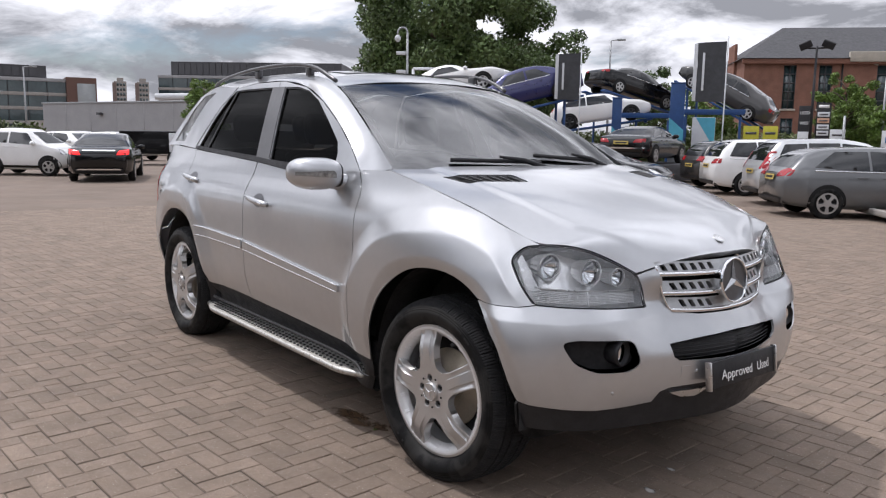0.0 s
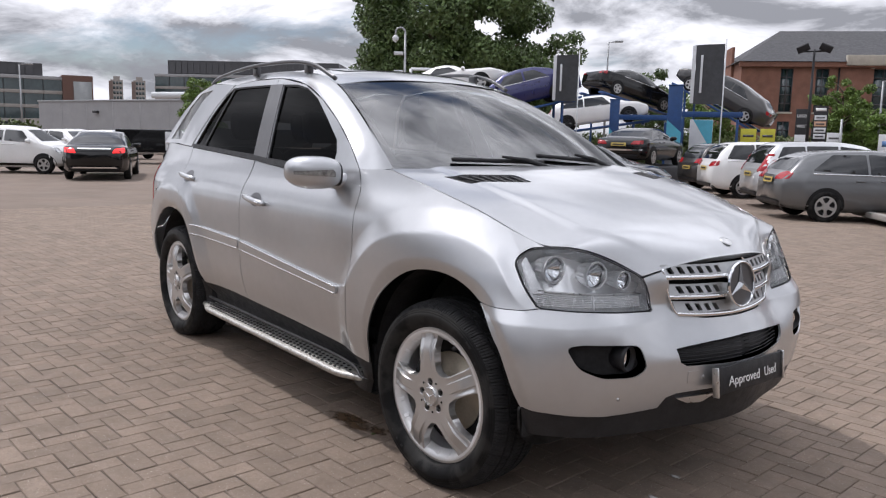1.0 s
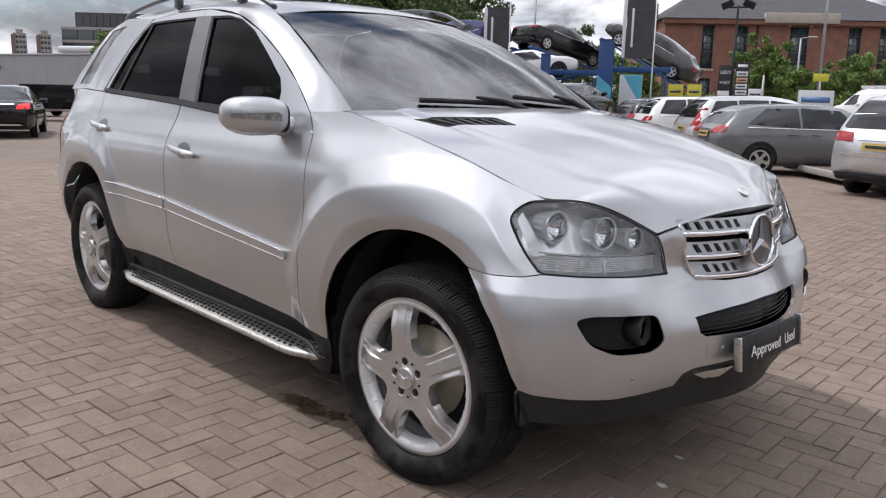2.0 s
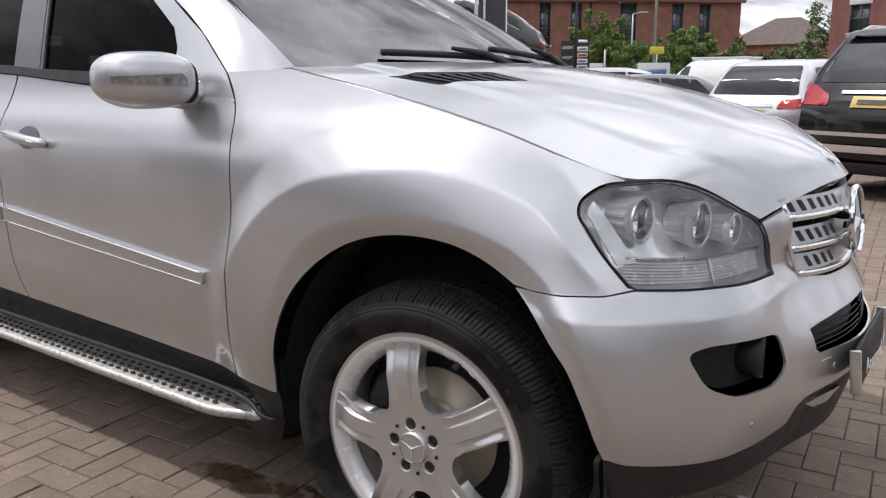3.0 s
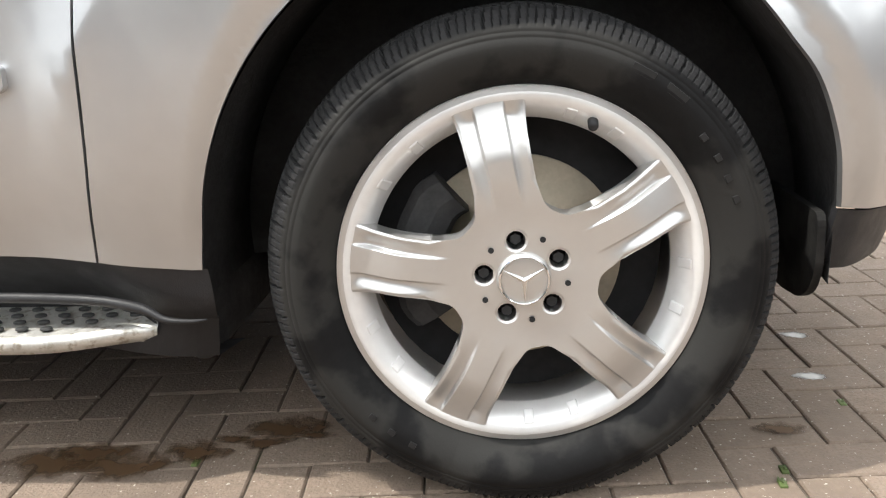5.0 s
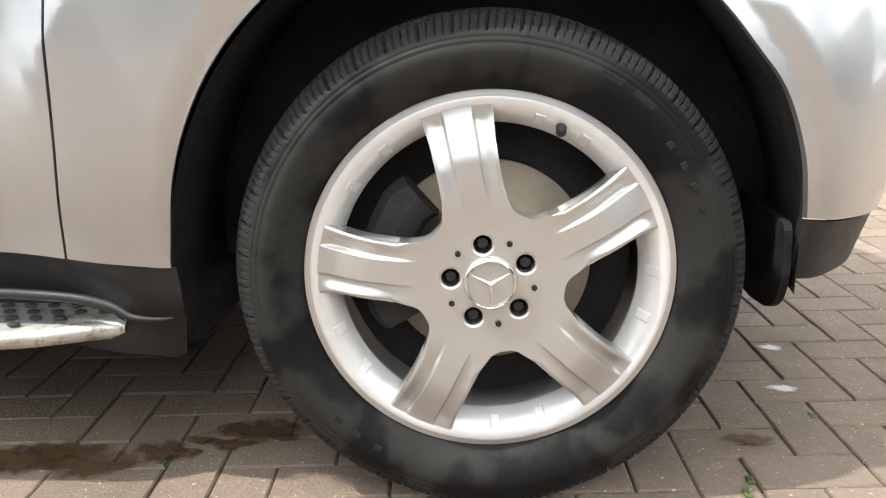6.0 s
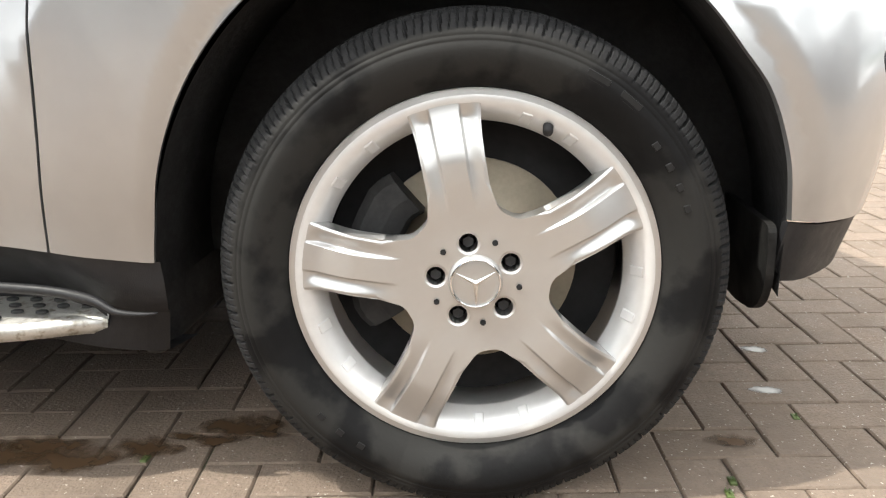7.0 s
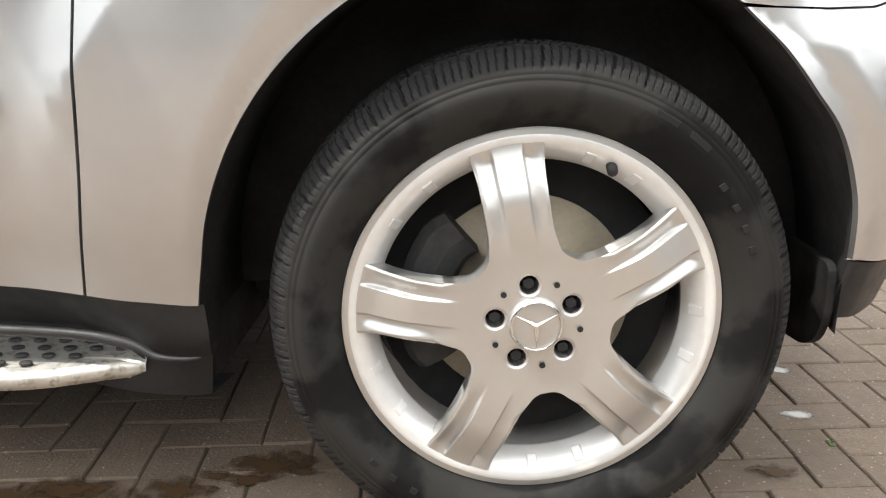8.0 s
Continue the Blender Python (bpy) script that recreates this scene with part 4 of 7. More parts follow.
# handles and side mouldings
for (x0, x1, z0, z1), doors in (((-1.735, -1.475, 1.050, 1.020), door_front), ((-2.82, -2.575, 1.118, 1.092), door_rear)):
    for k, sgn in enumerate((-1, 1)):
        y = float(skin(arc_at((x0 + x1) / 2), (z0 + z1) / 2)[1])
        dx = x1 - x0
        pts = [(x0 + dx * t, (y + .004 - .034 * math.sin(math.pi * (.12 + .76 * t)) ** .6) * -sgn, z0 + (z1 - z0) * t) for t in np.linspace(0, 1, 12)]
        part("door_handle", tube(pts, [.010, .013, .015, .016, .017, .017, .017, .017, .018, .018, .017, .012], 10), SILVER, doors[k], "silver pull handle with chrome lock")
        # no hollow here: the cup's shade is painted as a flat darker disc
        part("handle_cup", panel("handle_cup", [(-arc_at((x0 + x1) / 2) + .07 * math.cos(a), (z0 + z1) / 2 + .038 * math.sin(a)) for a in np.linspace(0, 2 * math.pi, 25)[:-1]], on_skin, step=.02, off=.0012, lip=0, mirror="" if sgn < 0 else "left"), mat("handle_shadow", (.2, .2, .21), rough=.4, metal=.8), doors[k])
        part("handle_trim", tube([(x0 + dx * .15, (y - .040) * -sgn, z0 + .004), (x0 + dx * .9, (y - .040) * -sgn, z1 + .004)], .004, 6), CHROME, doors[k])
for (xa, za0, za1, xb, zb0, zb1), doors in (((-.712, .664, .704, -1.795, .736, .793), door_front), ((-1.815, .737, .794, -2.50, .748, .812), door_rear)):
    for k, mir in enumerate(("", "left")):
        strip = part("side_moulding", panel("side_moulding", sk(rounded(xs([(xb, zb0), (xa - .012, za0), (xa, za0 + .008), (xa, za1 - .004), (xa - .008, za1), (xb, zb1)]), .006)), on_skin, step=.03, off=.011, lip=.011, mirror=mir), SILVER, doors[k])
        sgn = -1 if mir == "" else 1
        pts = [tuple((skin(arc_at(x), z) + np.array((0, -.012, 0))) * (1, -sgn, 1)) for x, z in zip(np.linspace(xb, xa - .006, 20), np.linspace(zb1 - .004, za1 - .004, 20))]
        part("chrome_line", tube(pts, .005, 6), CHROME, strip)
        pts = [tuple((skin(arc_at(x), z) + np.array((0, -.011, 0))) * (1, -sgn, 1)) for x, z in zip(np.linspace(xb, xa - .010, 20), np.linspace(zb0 + .003, za0 + .003, 20))]
        part("chrome_line", tube(pts, .0032, 6), CHROME, strip)

# sills and running boards
for sgn, mir in ((-1, ""), (1, "left")):
    cols = []
    for x in np.linspace(-2.52, -.478, 60):
        top = float(np.interp(x, [-2.455, -2.0, -1.2, -.8, -.65, -.489], [.445, .452, .428, .410, .402, .388]))
        y0 = float(skin(arc_at(x), top)[1])
        tuck = .075 * smooth(-x, .50, .72) * smooth(x, -2.56, -2.42)
        cols.append([(x, y0 + .003, top), (x, y0 + .010 + tuck * .3, top - .035), (x, y0 + .014 + tuck * .85, top - .085), (x, y0 + .02 + tuck, .305), (x, y0 + .004 + tuck * .4, .245), (x, y0 + .12, .225)])
    n = 6
    v = np.array(cols).reshape(-1, 3) * (1, -sgn, 1)
    f = [(i * n + j, i * n + j + 1, (i + 1) * n + j + 1, (i + 1) * n + j) for i in range(59) for j in range(n - 1)]
    sill = part("sill_cover", raw("sill_cover", v, f if sgn > 0 else [q[::-1] for q in f]), BLACK, suv, "black plastic sill cover")
    pts = spline([(-2.40, -.893, .349), (-1.6, -.897, .347), (-.90, -.897, .345), (-.745, -.899, .342), (-.644, -.902, .335), (-.584, -.910, .324), (-.552, -.918, .311), (-.508, -.922, .309), (-.485, -.918, .310)], 60) * (1, -sgn, 1)
    part("sill_ridge", tube(pts + np.array((0, .005 * -sgn, 0)), [.0085 if k < 48 else .0085 - .0068 * (k - 48) / 11 for k in range(60)], 10), BLACK, sill)
    out = []
    for x in np.linspace(-2.56, -.583, 64):
        yo = -.936 + .052 * smooth(x, -.80, -.583) ** 1.5 + .055 * smooth(-x, 2.30, 2.56) ** 1.5
        out.append((x, yo, -.806 - .070 * smooth(x, -.66, -.583) * 1.05 - .06 * smooth(-x, 2.48, 2.56)))
    prof = lambda x, yo, yi: [(x, yi, .296), (x, yo + .012, .290), (x, yo + .003, .286), (x, yo, .276), (x, yo + .006, .262), (x, yi, .258)]
    v = np.array([prof(*o) for o in out]).reshape(-1, 3) * (1, -sgn, 1)
    f = [(i * n + j, i * n + j + 1, (i + 1) * n + j + 1, (i + 1) * n + j) for i in range(63) for j in range(n - 1)] + [tuple(range(n)), tuple(range(63 * n, 64 * n))[::-1]]
    board = part("running_board", raw("running_board", v, f if sgn > 0 else [q[::-1] for q in f]), mat("worn_aluminium", (.58, .57, .54), rough=.45, metal=.75, var=.12, scale=25, bump=.2, bump_scale=150, dirt=(.33, .30, .25), dirt_at=(.54, .66), dirt_scale=70), suv, "brushed aluminium running board with black rubber studs")
    v, f = lathe([(.0, .0085), (.003, .008), (.0042, .005), (.0042, 0)], 10)
    stud = raw("rubber_stud", [(x, z, y) for x, y, z in v], [q[::-1] for q in f])
    stud.materials.append(STUD)
    bm = bmesh.new()
    count = 0
    for k in range(46):
        for r in range(4):
            x = -.63 - k * .041 - (.0205 if r % 2 else 0)
            yo = float(np.interp(x, [o[0] for o in out], [o[1] for o in out])) + .026
            yi = float(np.interp(x, [o[0] for o in out], [o[2] for o in out])) - .012
            y = -.905 + r * .027
            if yo < y < yi and x > -2.52:
                m = Matrix.LocRotScale((x, y * -sgn, .2935 + (y + .93) * .03), None, (1.25, .85, 1))
                if sgn < 0:
                    part("rubber_stud", stud, STUD, board, at=m)
                else:
                    c = bmesh.ops.create_cone(bm, cap_ends=True, segments=8, radius1=.0085, radius2=.006, depth=.006, matrix=m)
    if sgn > 0:
        part("rubber_studs", bm, STUD, board)
    else:
        bm.free()

# arch liners, underbody, mud flaps
for hx in (0.0, -2.915):
    for sgn in (-1, 1):
        v, f = [], []
        ang = np.linspace(radians(-4), radians(184), 96)
        for a in ang:
            x, z = hx + (.490 - .012 * math.cos(a)) * math.cos(a), .365 + .525 * math.sin(a)
            if hx == 0 and math.cos(a) > 0 and z < .785:
                e = float(np.interp(z, [q[1] for q in ARCH_END], [q[0] for q in ARCH_END]))
                q = on_skin(-e + .004, max(z, .44)) + turned_in(-e, z) * .012
                row = [(q[0], q[1]), (q[0] * .6 + x * .4, -.76), (x, -.62)]
            else:
                row = [(x, -.86), (x, -.78), (x, -.62)]
            v += [(x, y * -sgn, z) for x, y in row]
        f = [(i * 3 + j, i * 3 + j + 1, (i + 1) * 3 + j + 1, (i + 1) * 3 + j) for i in range(95) for j in range(2)]
        k = len(v)
        v.append((hx, -.615 * -sgn, .365))
        f += [(i * 3 + 2, (i + 1) * 3 + 2, k) for i in range(95)]
        part("arch_liner", raw("arch_liner", v, f), LINER, suv)
        if hx:
            x = hx - .52
            bm = bmesh.new()
            box(bm, x - .006, x + .006, -.77 * -sgn, -.62 * -sgn, .285, .44, .005, None)
            part("mud_flap", bm, DARK, suv)
# tray and underbody are plain dark blocks, set low to deepen shade on the paving
part("front_tray", boxed(-.50, .46, -.58, .58, .265, .44, .03), DARK, suv)
bm = boxed(-3.6, -.56, -.62, .62, .205, .44, .03)
part("underbody", bm, DARK, suv)
for sgn in (-1, 1):
    part("wheel_guard", boxed(-.545, -.505, -.86, -.45, .215, .46, .015) if sgn < 0 else boxed(-.545, -.505, .45, .86, .215, .46, .015), LINER, suv)
bm = boxed(-2.45, -.54, -.70, .70, .30, .42, .02)
part("floor_pan", bm, DARK, suv)
part("engine_bay", boxed(-.42, .40, -.60, .60, .40, .88, .03), DARK, suv)
part("bulkhead", boxed(-.62, -.52, -.80, .80, .40, 1.17, .02), DARK, suv)

# wheels
TURN = radians(100)


# half the angle of a wheel opening, by radius
OPEN_R = np.array([.1045, .1090, .1130, .1180, .1260, .1360, .1550, .1764, .2000, .2200, .2430])
OPEN_A = np.radians([5.0, 9.6, 11.4, 13.0, 15.4, 17.6, 20.0, 21.9, 23.3, 23.9, 24.1])


def spokes_windows():
    """The five openings of the wheel, as polygons."""
    out = []
    for k in range(5):
        c = TURN + radians(36) + k * 2 * math.pi / 5
        rr = np.r_[np.linspace(.1045, .136, 9), np.linspace(.145, .2455, 12)]
        hh = np.interp(rr, OPEN_R, OPEN_A)
        pts = [(r * math.cos(c + h), r * math.sin(c + h)) for r, h in zip(rr, hh)]
        pts += [(.2462 * math.cos(c + hh[-1] * t), .2462 * math.sin(c + hh[-1] * t)) for t in np.linspace(.97, -.97, 15)]
        pts += [(r * math.cos(c - h), r * math.sin(c - h)) for r, h in zip(rr[::-1], hh[::-1])]
        out.append(rounded(pts, .004, 2))
    return out


def rim_face(x, z):
    """How the wheel's face stands out: flat hub, spokes with a raised spine between two scoops, rim set further in."""
    x, z = np.asarray(x, float), np.asarray(z, float)
    r, a = np.hypot(x, z), np.arctan2(z, x)
    d = (a - TURN + math.pi / 5) % (2 * math.pi / 5) - math.pi / 5
    w = np.abs(r * np.sin(d))
    y = .003 + .006 * smooth(r, .07, .15) - .0255 * smooth(r, .165, .250)
    y = y - .0015 * smooth(r, .250, .2640)
    spine = .0165 + .030 * np.clip(r - .16, 0, .09)
    scoop = smooth(w, spine, spine + .0045) * (1 - .80 * smooth(w, spine + .007, spine + .026))
    y = y - .0095 * scoop * smooth(r, .098, .185) * smooth(r, .2475, .222)
    gap = np.abs(w - np.interp(r, [.10, .14, .18, .22, .25], [.060, .0418, .0428, .0460, .0525]))
    y = y - .0022 * smooth(gap, .0045, 0) * smooth(r, .11, .13) * smooth(r, .2465, .240)
    for k in range(5):
        t = TURN + k * 2 * math.pi / 5
        y = y - .0022 * smooth(np.hypot(x - .0555 * math.cos(t), z - .0555 * math.sin(t)), .0172, .0135)
    return np.stack([x, -y, z], -1)


HOLES = []
for k in range(5):
    a = TURN + k * 2 * math.pi / 5
    HOLES.append([(.0555 * math.cos(a) + .0135 * math.cos(b), .0555 * math.sin(a) + .0135 * math.sin(b)) for b in np.linspace(0, 2 * math.pi, 15)[:-1]])
disc_line = [(.2620 * math.cos(a), .2620 * math.sin(a)) for a in np.linspace(0, 2 * math.pi, 181)[:-1]]
def wheel_points():
    """Points along the lines of the wheel's relief: hub rings, rows over each spoke, rim rings."""
    out = [(r * math.cos(a), r * math.sin(a)) for r in np.arange(.004, .102, .0045) for a in np.linspace(0, 2 * math.pi, max(8, int(r * 1500)), endpoint=False)]
    out = [p for p in out if min(math.dist(p, (.0555 * math.cos(TURN + k * 2 * math.pi / 5), .0555 * math.sin(TURN + k * 2 * math.pi / 5))) for k in range(5)) > .0185]
    cols = [0, .004, .008, .012, .015]
    past = [-.0006, .0008, .0020, .0032, .0046, .0065, .0090, .0120, .0150, .0180, .0210, .0240, .0270]
    for k in range(5):
        t = TURN + k * 2 * math.pi / 5
        for b in np.linspace(0, 2 * math.pi, 29)[:-1]:
            out += [(.0555 * math.cos(t) + q * math.cos(b), .0555 * math.sin(t) + q * math.sin(b)) for q in (.0146, .0158, .0172)]
        for r in np.arange(.1035, .2462, .0028):
            spine = .0165 + .030 * max(0.0, min(r - .16, .09))
            wide = r * math.sin(math.pi / 5 - float(np.interp(r, OPEN_R, OPEN_A)))
            ws = [c * spine / .0165 for c in cols] + [spine + q for q in past]
            ws = [w for w in ws if w < wide - .0058] + [wide - q for q in (.0050, .0040, .0030, .0020, .0010)]
            for w in ws:
                for sgn in ((1, -1) if w else (1,)):
                    a = t + sgn * math.asin(min(w / r, .999))
                    out.append((r * math.cos(a), r * math.sin(a)))
    for r in (.2480, .2500, .2525, .2550, .2575, .2600):
        out += [(r * math.cos(a), r * math.sin(a)) for a in np.linspace(0, 2 * math.pi, 361)[:-1]]
    return out


face_mesh = panel("rim", disc_line, rim_face, spokes_windows() + HOLES, step=.0030, lip=.034, grid=.0018, h=5e-4, within=wheel_points(), inward=lambda a, z: np.stack([0 * a, 0 * a + 1, 0 * a], -1))
R = .3690
TREAD = [(.034, .2600), (.021, .2632), (.014, .2670), (.004, .2760), (-.008, .2950), (-.0115, .3120), (-.0098, .3225), (-.0082, .3236), (-.0090, .3250), (-.0068, .3300), (-.0052, .3306), (-.0058, .3320), (-.0036, .3365), (-.0010, .3405), (.0035, .3462), (.0100, .3525), (.0200, .3585), (.0340, .3630), (.0450, .3645), (.0455, .3570), (.0540, .3570), (.0545, .3655), (.085, R - .001), (.0855, R - .009), (.095, R - .009), (.0955, R - .0005), (.15, R),
         (.1505, R - .009), (.160, R - .009), (.1605, R), (.19, R - .001), (.1905, R - .009), (.20, R - .009), (.2005, R - .002), (.232, .3575), (.245, .348), (.262, .315), (.25, .275), (.232, .262)]
BARS = {0: (.0062, .0045), 1: (.0062, .0045), 7: (.0030, .0020), 13: (.0034, .0022), 19: (.0030, .0020)}


def tread_cut(i, j, h, r):
    """Raked grooves over the shoulder, a broad one and three narrow ones in turn, with ribs further in."""
    if 13 <= j <= 18:
        cut = BARS.get((i + (j - 13) // 2) % 25)
        if cut:
            k = .5 if j == 13 else 1.0
            return h + cut[0] * .75 * k, r - cut[1] * k
    if r > .3640 and 19 < j < 34 and (i + j * 2) % 9 in (0, 1):
        return h, r - .005
    return h, r


tyre_v, tyre_f = lathe(TREAD, 1200, twist=tread_cut, closed=True)
tyre_mesh = raw("tyre", [(x, y - .010 * max(0.0, -z / r - .93) / .07 * (y < .02) * (r > .27), max(z, -.3540)) for x, y, z in tyre_v for r in (math.hypot(x, z),)], [q for q in tyre_f])
tyre_mesh.polygons.foreach_set("use_smooth", [not 13 <= k % len(TREAD) <= 34 for k in range(len(tyre_f))])
tyre_mesh.materials.append(RUBBER)
# tread faces are a paler grey than the sidewall
tyre_mesh.materials.append(mat("pale_tread", (.021, .021, .022), rough=.75, spec=.2, var=.2, scale=18, bump=.1, bump_scale=200))
tyre_mesh.polygons.foreach_set("material_index", [int(13 <= k % len(TREAD) <= 34) for k in range(len(tyre_f))])
barrel_v, barrel_f = lathe([(.0195, .2618), (.0225, .2640), (.034, .2645), (.10, .2645), (.22, .2585), (.23, .2585), (.23, .246), (.10, .2380), (.0625, .2300), (.0600, .2180), (.0570, .2160), (.0520, .2165), (.0330, .2290), (.0150, .2445), (.0165, .2530)], 120, closed=True)
barrel_mesh = raw("barrel", barrel_v, barrel_f)
# paler than the alloy face: light on the barrel is put into its colour
BARREL = mat("lit_barrel", (.74, .74, .74), rough=.38, metal=.35, var=.06, coat=.4)
barrel_mesh.materials.append(BARREL)
disc_v, disc_f = lathe([(.085, .0), (.085, .075), (.095, .082), (.108, .085), (.108, .156), (.116, .156), (.116, .05)], 60)
cap_v, cap_f = lathe([(-.012, 0), (-.012, .030), (-.0105, .036), (-.006, .038), (.004, .039)], 40)
bolt_mesh = bmesh.new()
bmesh.ops.create_cone(bolt_mesh, cap_ends=True, segments=6, radius1=.0085, radius2=.0080, depth=.016, matrix=pose(0, 0, 0, 90, 0, 0))


def wheel(at, first=False):
    """One wheel, its face towards -y."""
    w = tagged(new("wheel"), "five-spoke alloy wheel with black tyre")
    w.parent = suv
    w.matrix_basis = at @ Matrix.Diagonal((1.045, 1, 1.045, 1))
    part("tyre", tyre_mesh, RUBBER, w)
    part("rim", face_mesh, ALLOY, w)
    part("barrel", barrel_mesh, BARREL, w)
    v = raw("brake_disc", disc_v, disc_f)
    part("brake_disc", v, IRON, w)
    part("brake_caliper", caliper_me, CAST, w)
    # plain dark disc stands in for the shade deep inside the barrel
    part("backing", raw("backing", *lathe([(.118, .0), (.118, .217)], 40)), DARK, w)
    cap = part("centre_cap", raw("centre_cap", cap_v, cap_f), ALLOY, w)
    badge(.034, .0028, CHROME, cap, Matrix.Translation((0, -.0135, 0)) @ pose(0, 0, 0, 0, 61, 180))
    for k in range(5):
        a = TURN + k * 2 * math.pi / 5
        me = bolt_me
        part("wheel_bolt", me, CAST, w, at=Matrix.Translation((.0555 * math.cos(a), .014, .0555 * math.sin(a))))
        part("bolt_well", well_me, DARK, w, at=Matrix.Translation((.0555 * math.cos(a), 0, .0555 * math.sin(a))))
        a += math.pi / 5
        part("pin_hole", pin_me, DARK, w, at=Matrix.Translation((.0615 * math.cos(a), -.0055, .0615 * math.sin(a))))
    a = TURN - radians(35.5)
    part("valve", rod(bmesh.new(), (.226 * math.cos(a), .012, .226 * math.sin(a)), (.236 * math.cos(a), .045, .236 * math.sin(a)), .0070, .0078, segs=14), BLACK, w)
    part("mould_line", boxed(-.0008, .0008, -.0122, -.006, -.322, -.285, .0004), DARK, w)
    for k in range(10):
        a = TURN + radians(36 + 72 * (k // 2) + (8.5 if k % 2 else -8.5))
        part("barrel_rib", rib_me, BARREL, w, at=pose(0, 0, 0, 0, -math.degrees(a), 0))
    for k, a in enumerate((60.0, 50.5, 38.0, 31.5, 25.5, 19.5, 222, 229, 236)):
        part("raised_mark", letter_me[0 if k < 2 else 1], mat_letter, w, at=pose(0, 0, 0, 0, -a, 0))
    return w


ring = [(.112, .070), (.112, .117), (.150, .117), (.184, .117), (.188, .075), (.176, .060), (.145, .054), (.120, .058)]
cal_v = [(r * math.cos(a) * q, y, r * math.sin(a) * q) for k, a in enumerate(np.linspace(radians(131), radians(211), 15)) for q in (.97 if k in (0, 14) else 1.0 + .012 * (k % 5 == 2),) for r, y in ring]
cal_f = [(i * 8 + j, i * 8 + (j + 1) % 8, (i + 1) * 8 + (j + 1) % 8, (i + 1) * 8 + j) for i in range(14) for j in range(8)] + [tuple(range(8))[::-1], tuple(range(112, 120))]
caliper_me = raw("brake_caliper", cal_v, cal_f, smooth_faces=False)
caliper_me.materials.append(CAST)
bolt_me = bpy.data.meshes.new("wheel_bolt")
bolt_mesh.to_mesh(bolt_me)
bolt_mesh.free()
bolt_me.materials.append(CAST)
well_me = raw("bolt_well", *lathe([(.030, 0), (.030, .0135), (.002, .0137)], 14))
well_me.materials.append(DARK)
bm = bmesh.new()
bmesh.ops.create_cone(bm, cap_ends=True, segments=10, radius1=.0042, radius2=.0042, depth=.002, matrix=pose(0, 0, 0, 90, 0, 0))
pin_me = bpy.data.meshes.new("pin_hole")
bm.to_mesh(pin_me)
bm.free()
pin_me.materials.append(DARK)
bm = boxed(-.0035, .0045, -.0125, .0125, -.0078, .0078, .0022, Matrix.Translation((.2315, .0325, 0)) @ pose(0, 0, 0, 0, 0, 39))
rib_me = bpy.data.meshes.new("barrel_rib")
bm.to_mesh(rib_me)
bm.free()
rib_me.materials.append(BARREL)
mat_letter = mat("tyre_lettering", (.017, .017, .0175), rough=.5, spec=.2, var=.15)
letter_me = []
for big in (True, False):
    bm = bmesh.new()
    if big:
        box(bm, .309, .322, -.0112, -.006, -.017, .017, .0012)
    else:
        box(bm, .2975, .3065, -.0110, -.006, -.0055, .0055, .0010)
    me = bpy.data.meshes.new("raised_mark")
    bm.to_mesh(me)
    bm.free()
    me.materials.append(mat_letter)
    letter_me.append(me)
for hx in (0.0, -2.915):
    steer_angle = 4.0 if hx == 0 else 0.0
    wheel(pose(hx, -.918, .370, 0, 0, steer_angle))
    wheel(pose(hx, .918, .370, 0, 0, 180 + steer_angle))

# front board in the plate's place
bm = boxed(-.26, .26, -.006, .006, -.058, .058, .004)
for vtx in bm.verts:
    vtx.co.y += .28 * vtx.co.x ** 2
plate = part("plate_board", bm, BLACK, suv, "black board with white words in the number plate's place", at=Matrix.Translation((.842, 0, .522)) @ pose(0, 0, 0, -6, 0, 90) @ Matrix.Diagonal((.86, 1, .92, 1)))
part("board_edge", boxed(-.27, -.258, .004, .03, -.06, .062, .003), SATIN, plate)
part("board_edge", boxed(.258, .27, .004, .03, -.06, .062, .003), SATIN, plate)
for words, x, size in (("Approved", -.190, .056), ("Used", .075, .056)):
    c = bpy.data.curves.new("words", "FONT")
    c.body, c.size, c.extrude = words, size, .0006
    c.materials.append(WHITE_INK)
    tmp = new("words", c)
    deps = bpy.context.evaluated_depsgraph_get()
    me = bpy.data.meshes.new_from_object(tmp.evaluated_get(deps))
    bpy.data.objects.remove(tmp)
    me.materials.clear()
    for vtx in me.vertices:
        vtx.co.z -= .28 * (vtx.co.x + x) ** 2
    part("lettering", me, WHITE_INK, plate, at=Matrix.Translation((x, -.0072, -.020)) @ pose(0, 0, 0, 90, 0, 0))

# cabin
part("dashboard", boxed(-1.05, -.55, -.74, .74, .80, 1.16, .06, segs=4), CABIN, suv, "black dashboard")
bm = bmesh.new()
box(bm, -1.06, -.86, -.56, -.18, 1.10, 1.20, .05, segs=4)
part("binnacle", bm, CABIN, suv)
v, f = lathe([(.015 * math.sin(a), .185 + .015 * math.cos(a)) for a in np.linspace(0, 2 * math.pi, 9)[:-1]], 40, closed=True)
steer = part("steering_wheel", raw("steering_wheel", v, f), LEATHER, suv, "black steering wheel", at=Matrix.Translation((-1.14, -.37, 1.08)) @ pose(0, 0, 0, 25, 0, 90))
part("wheel_boss", boxed(-.16, .16, -.02, .03, -.05, .05, .02), LEATHER, steer)
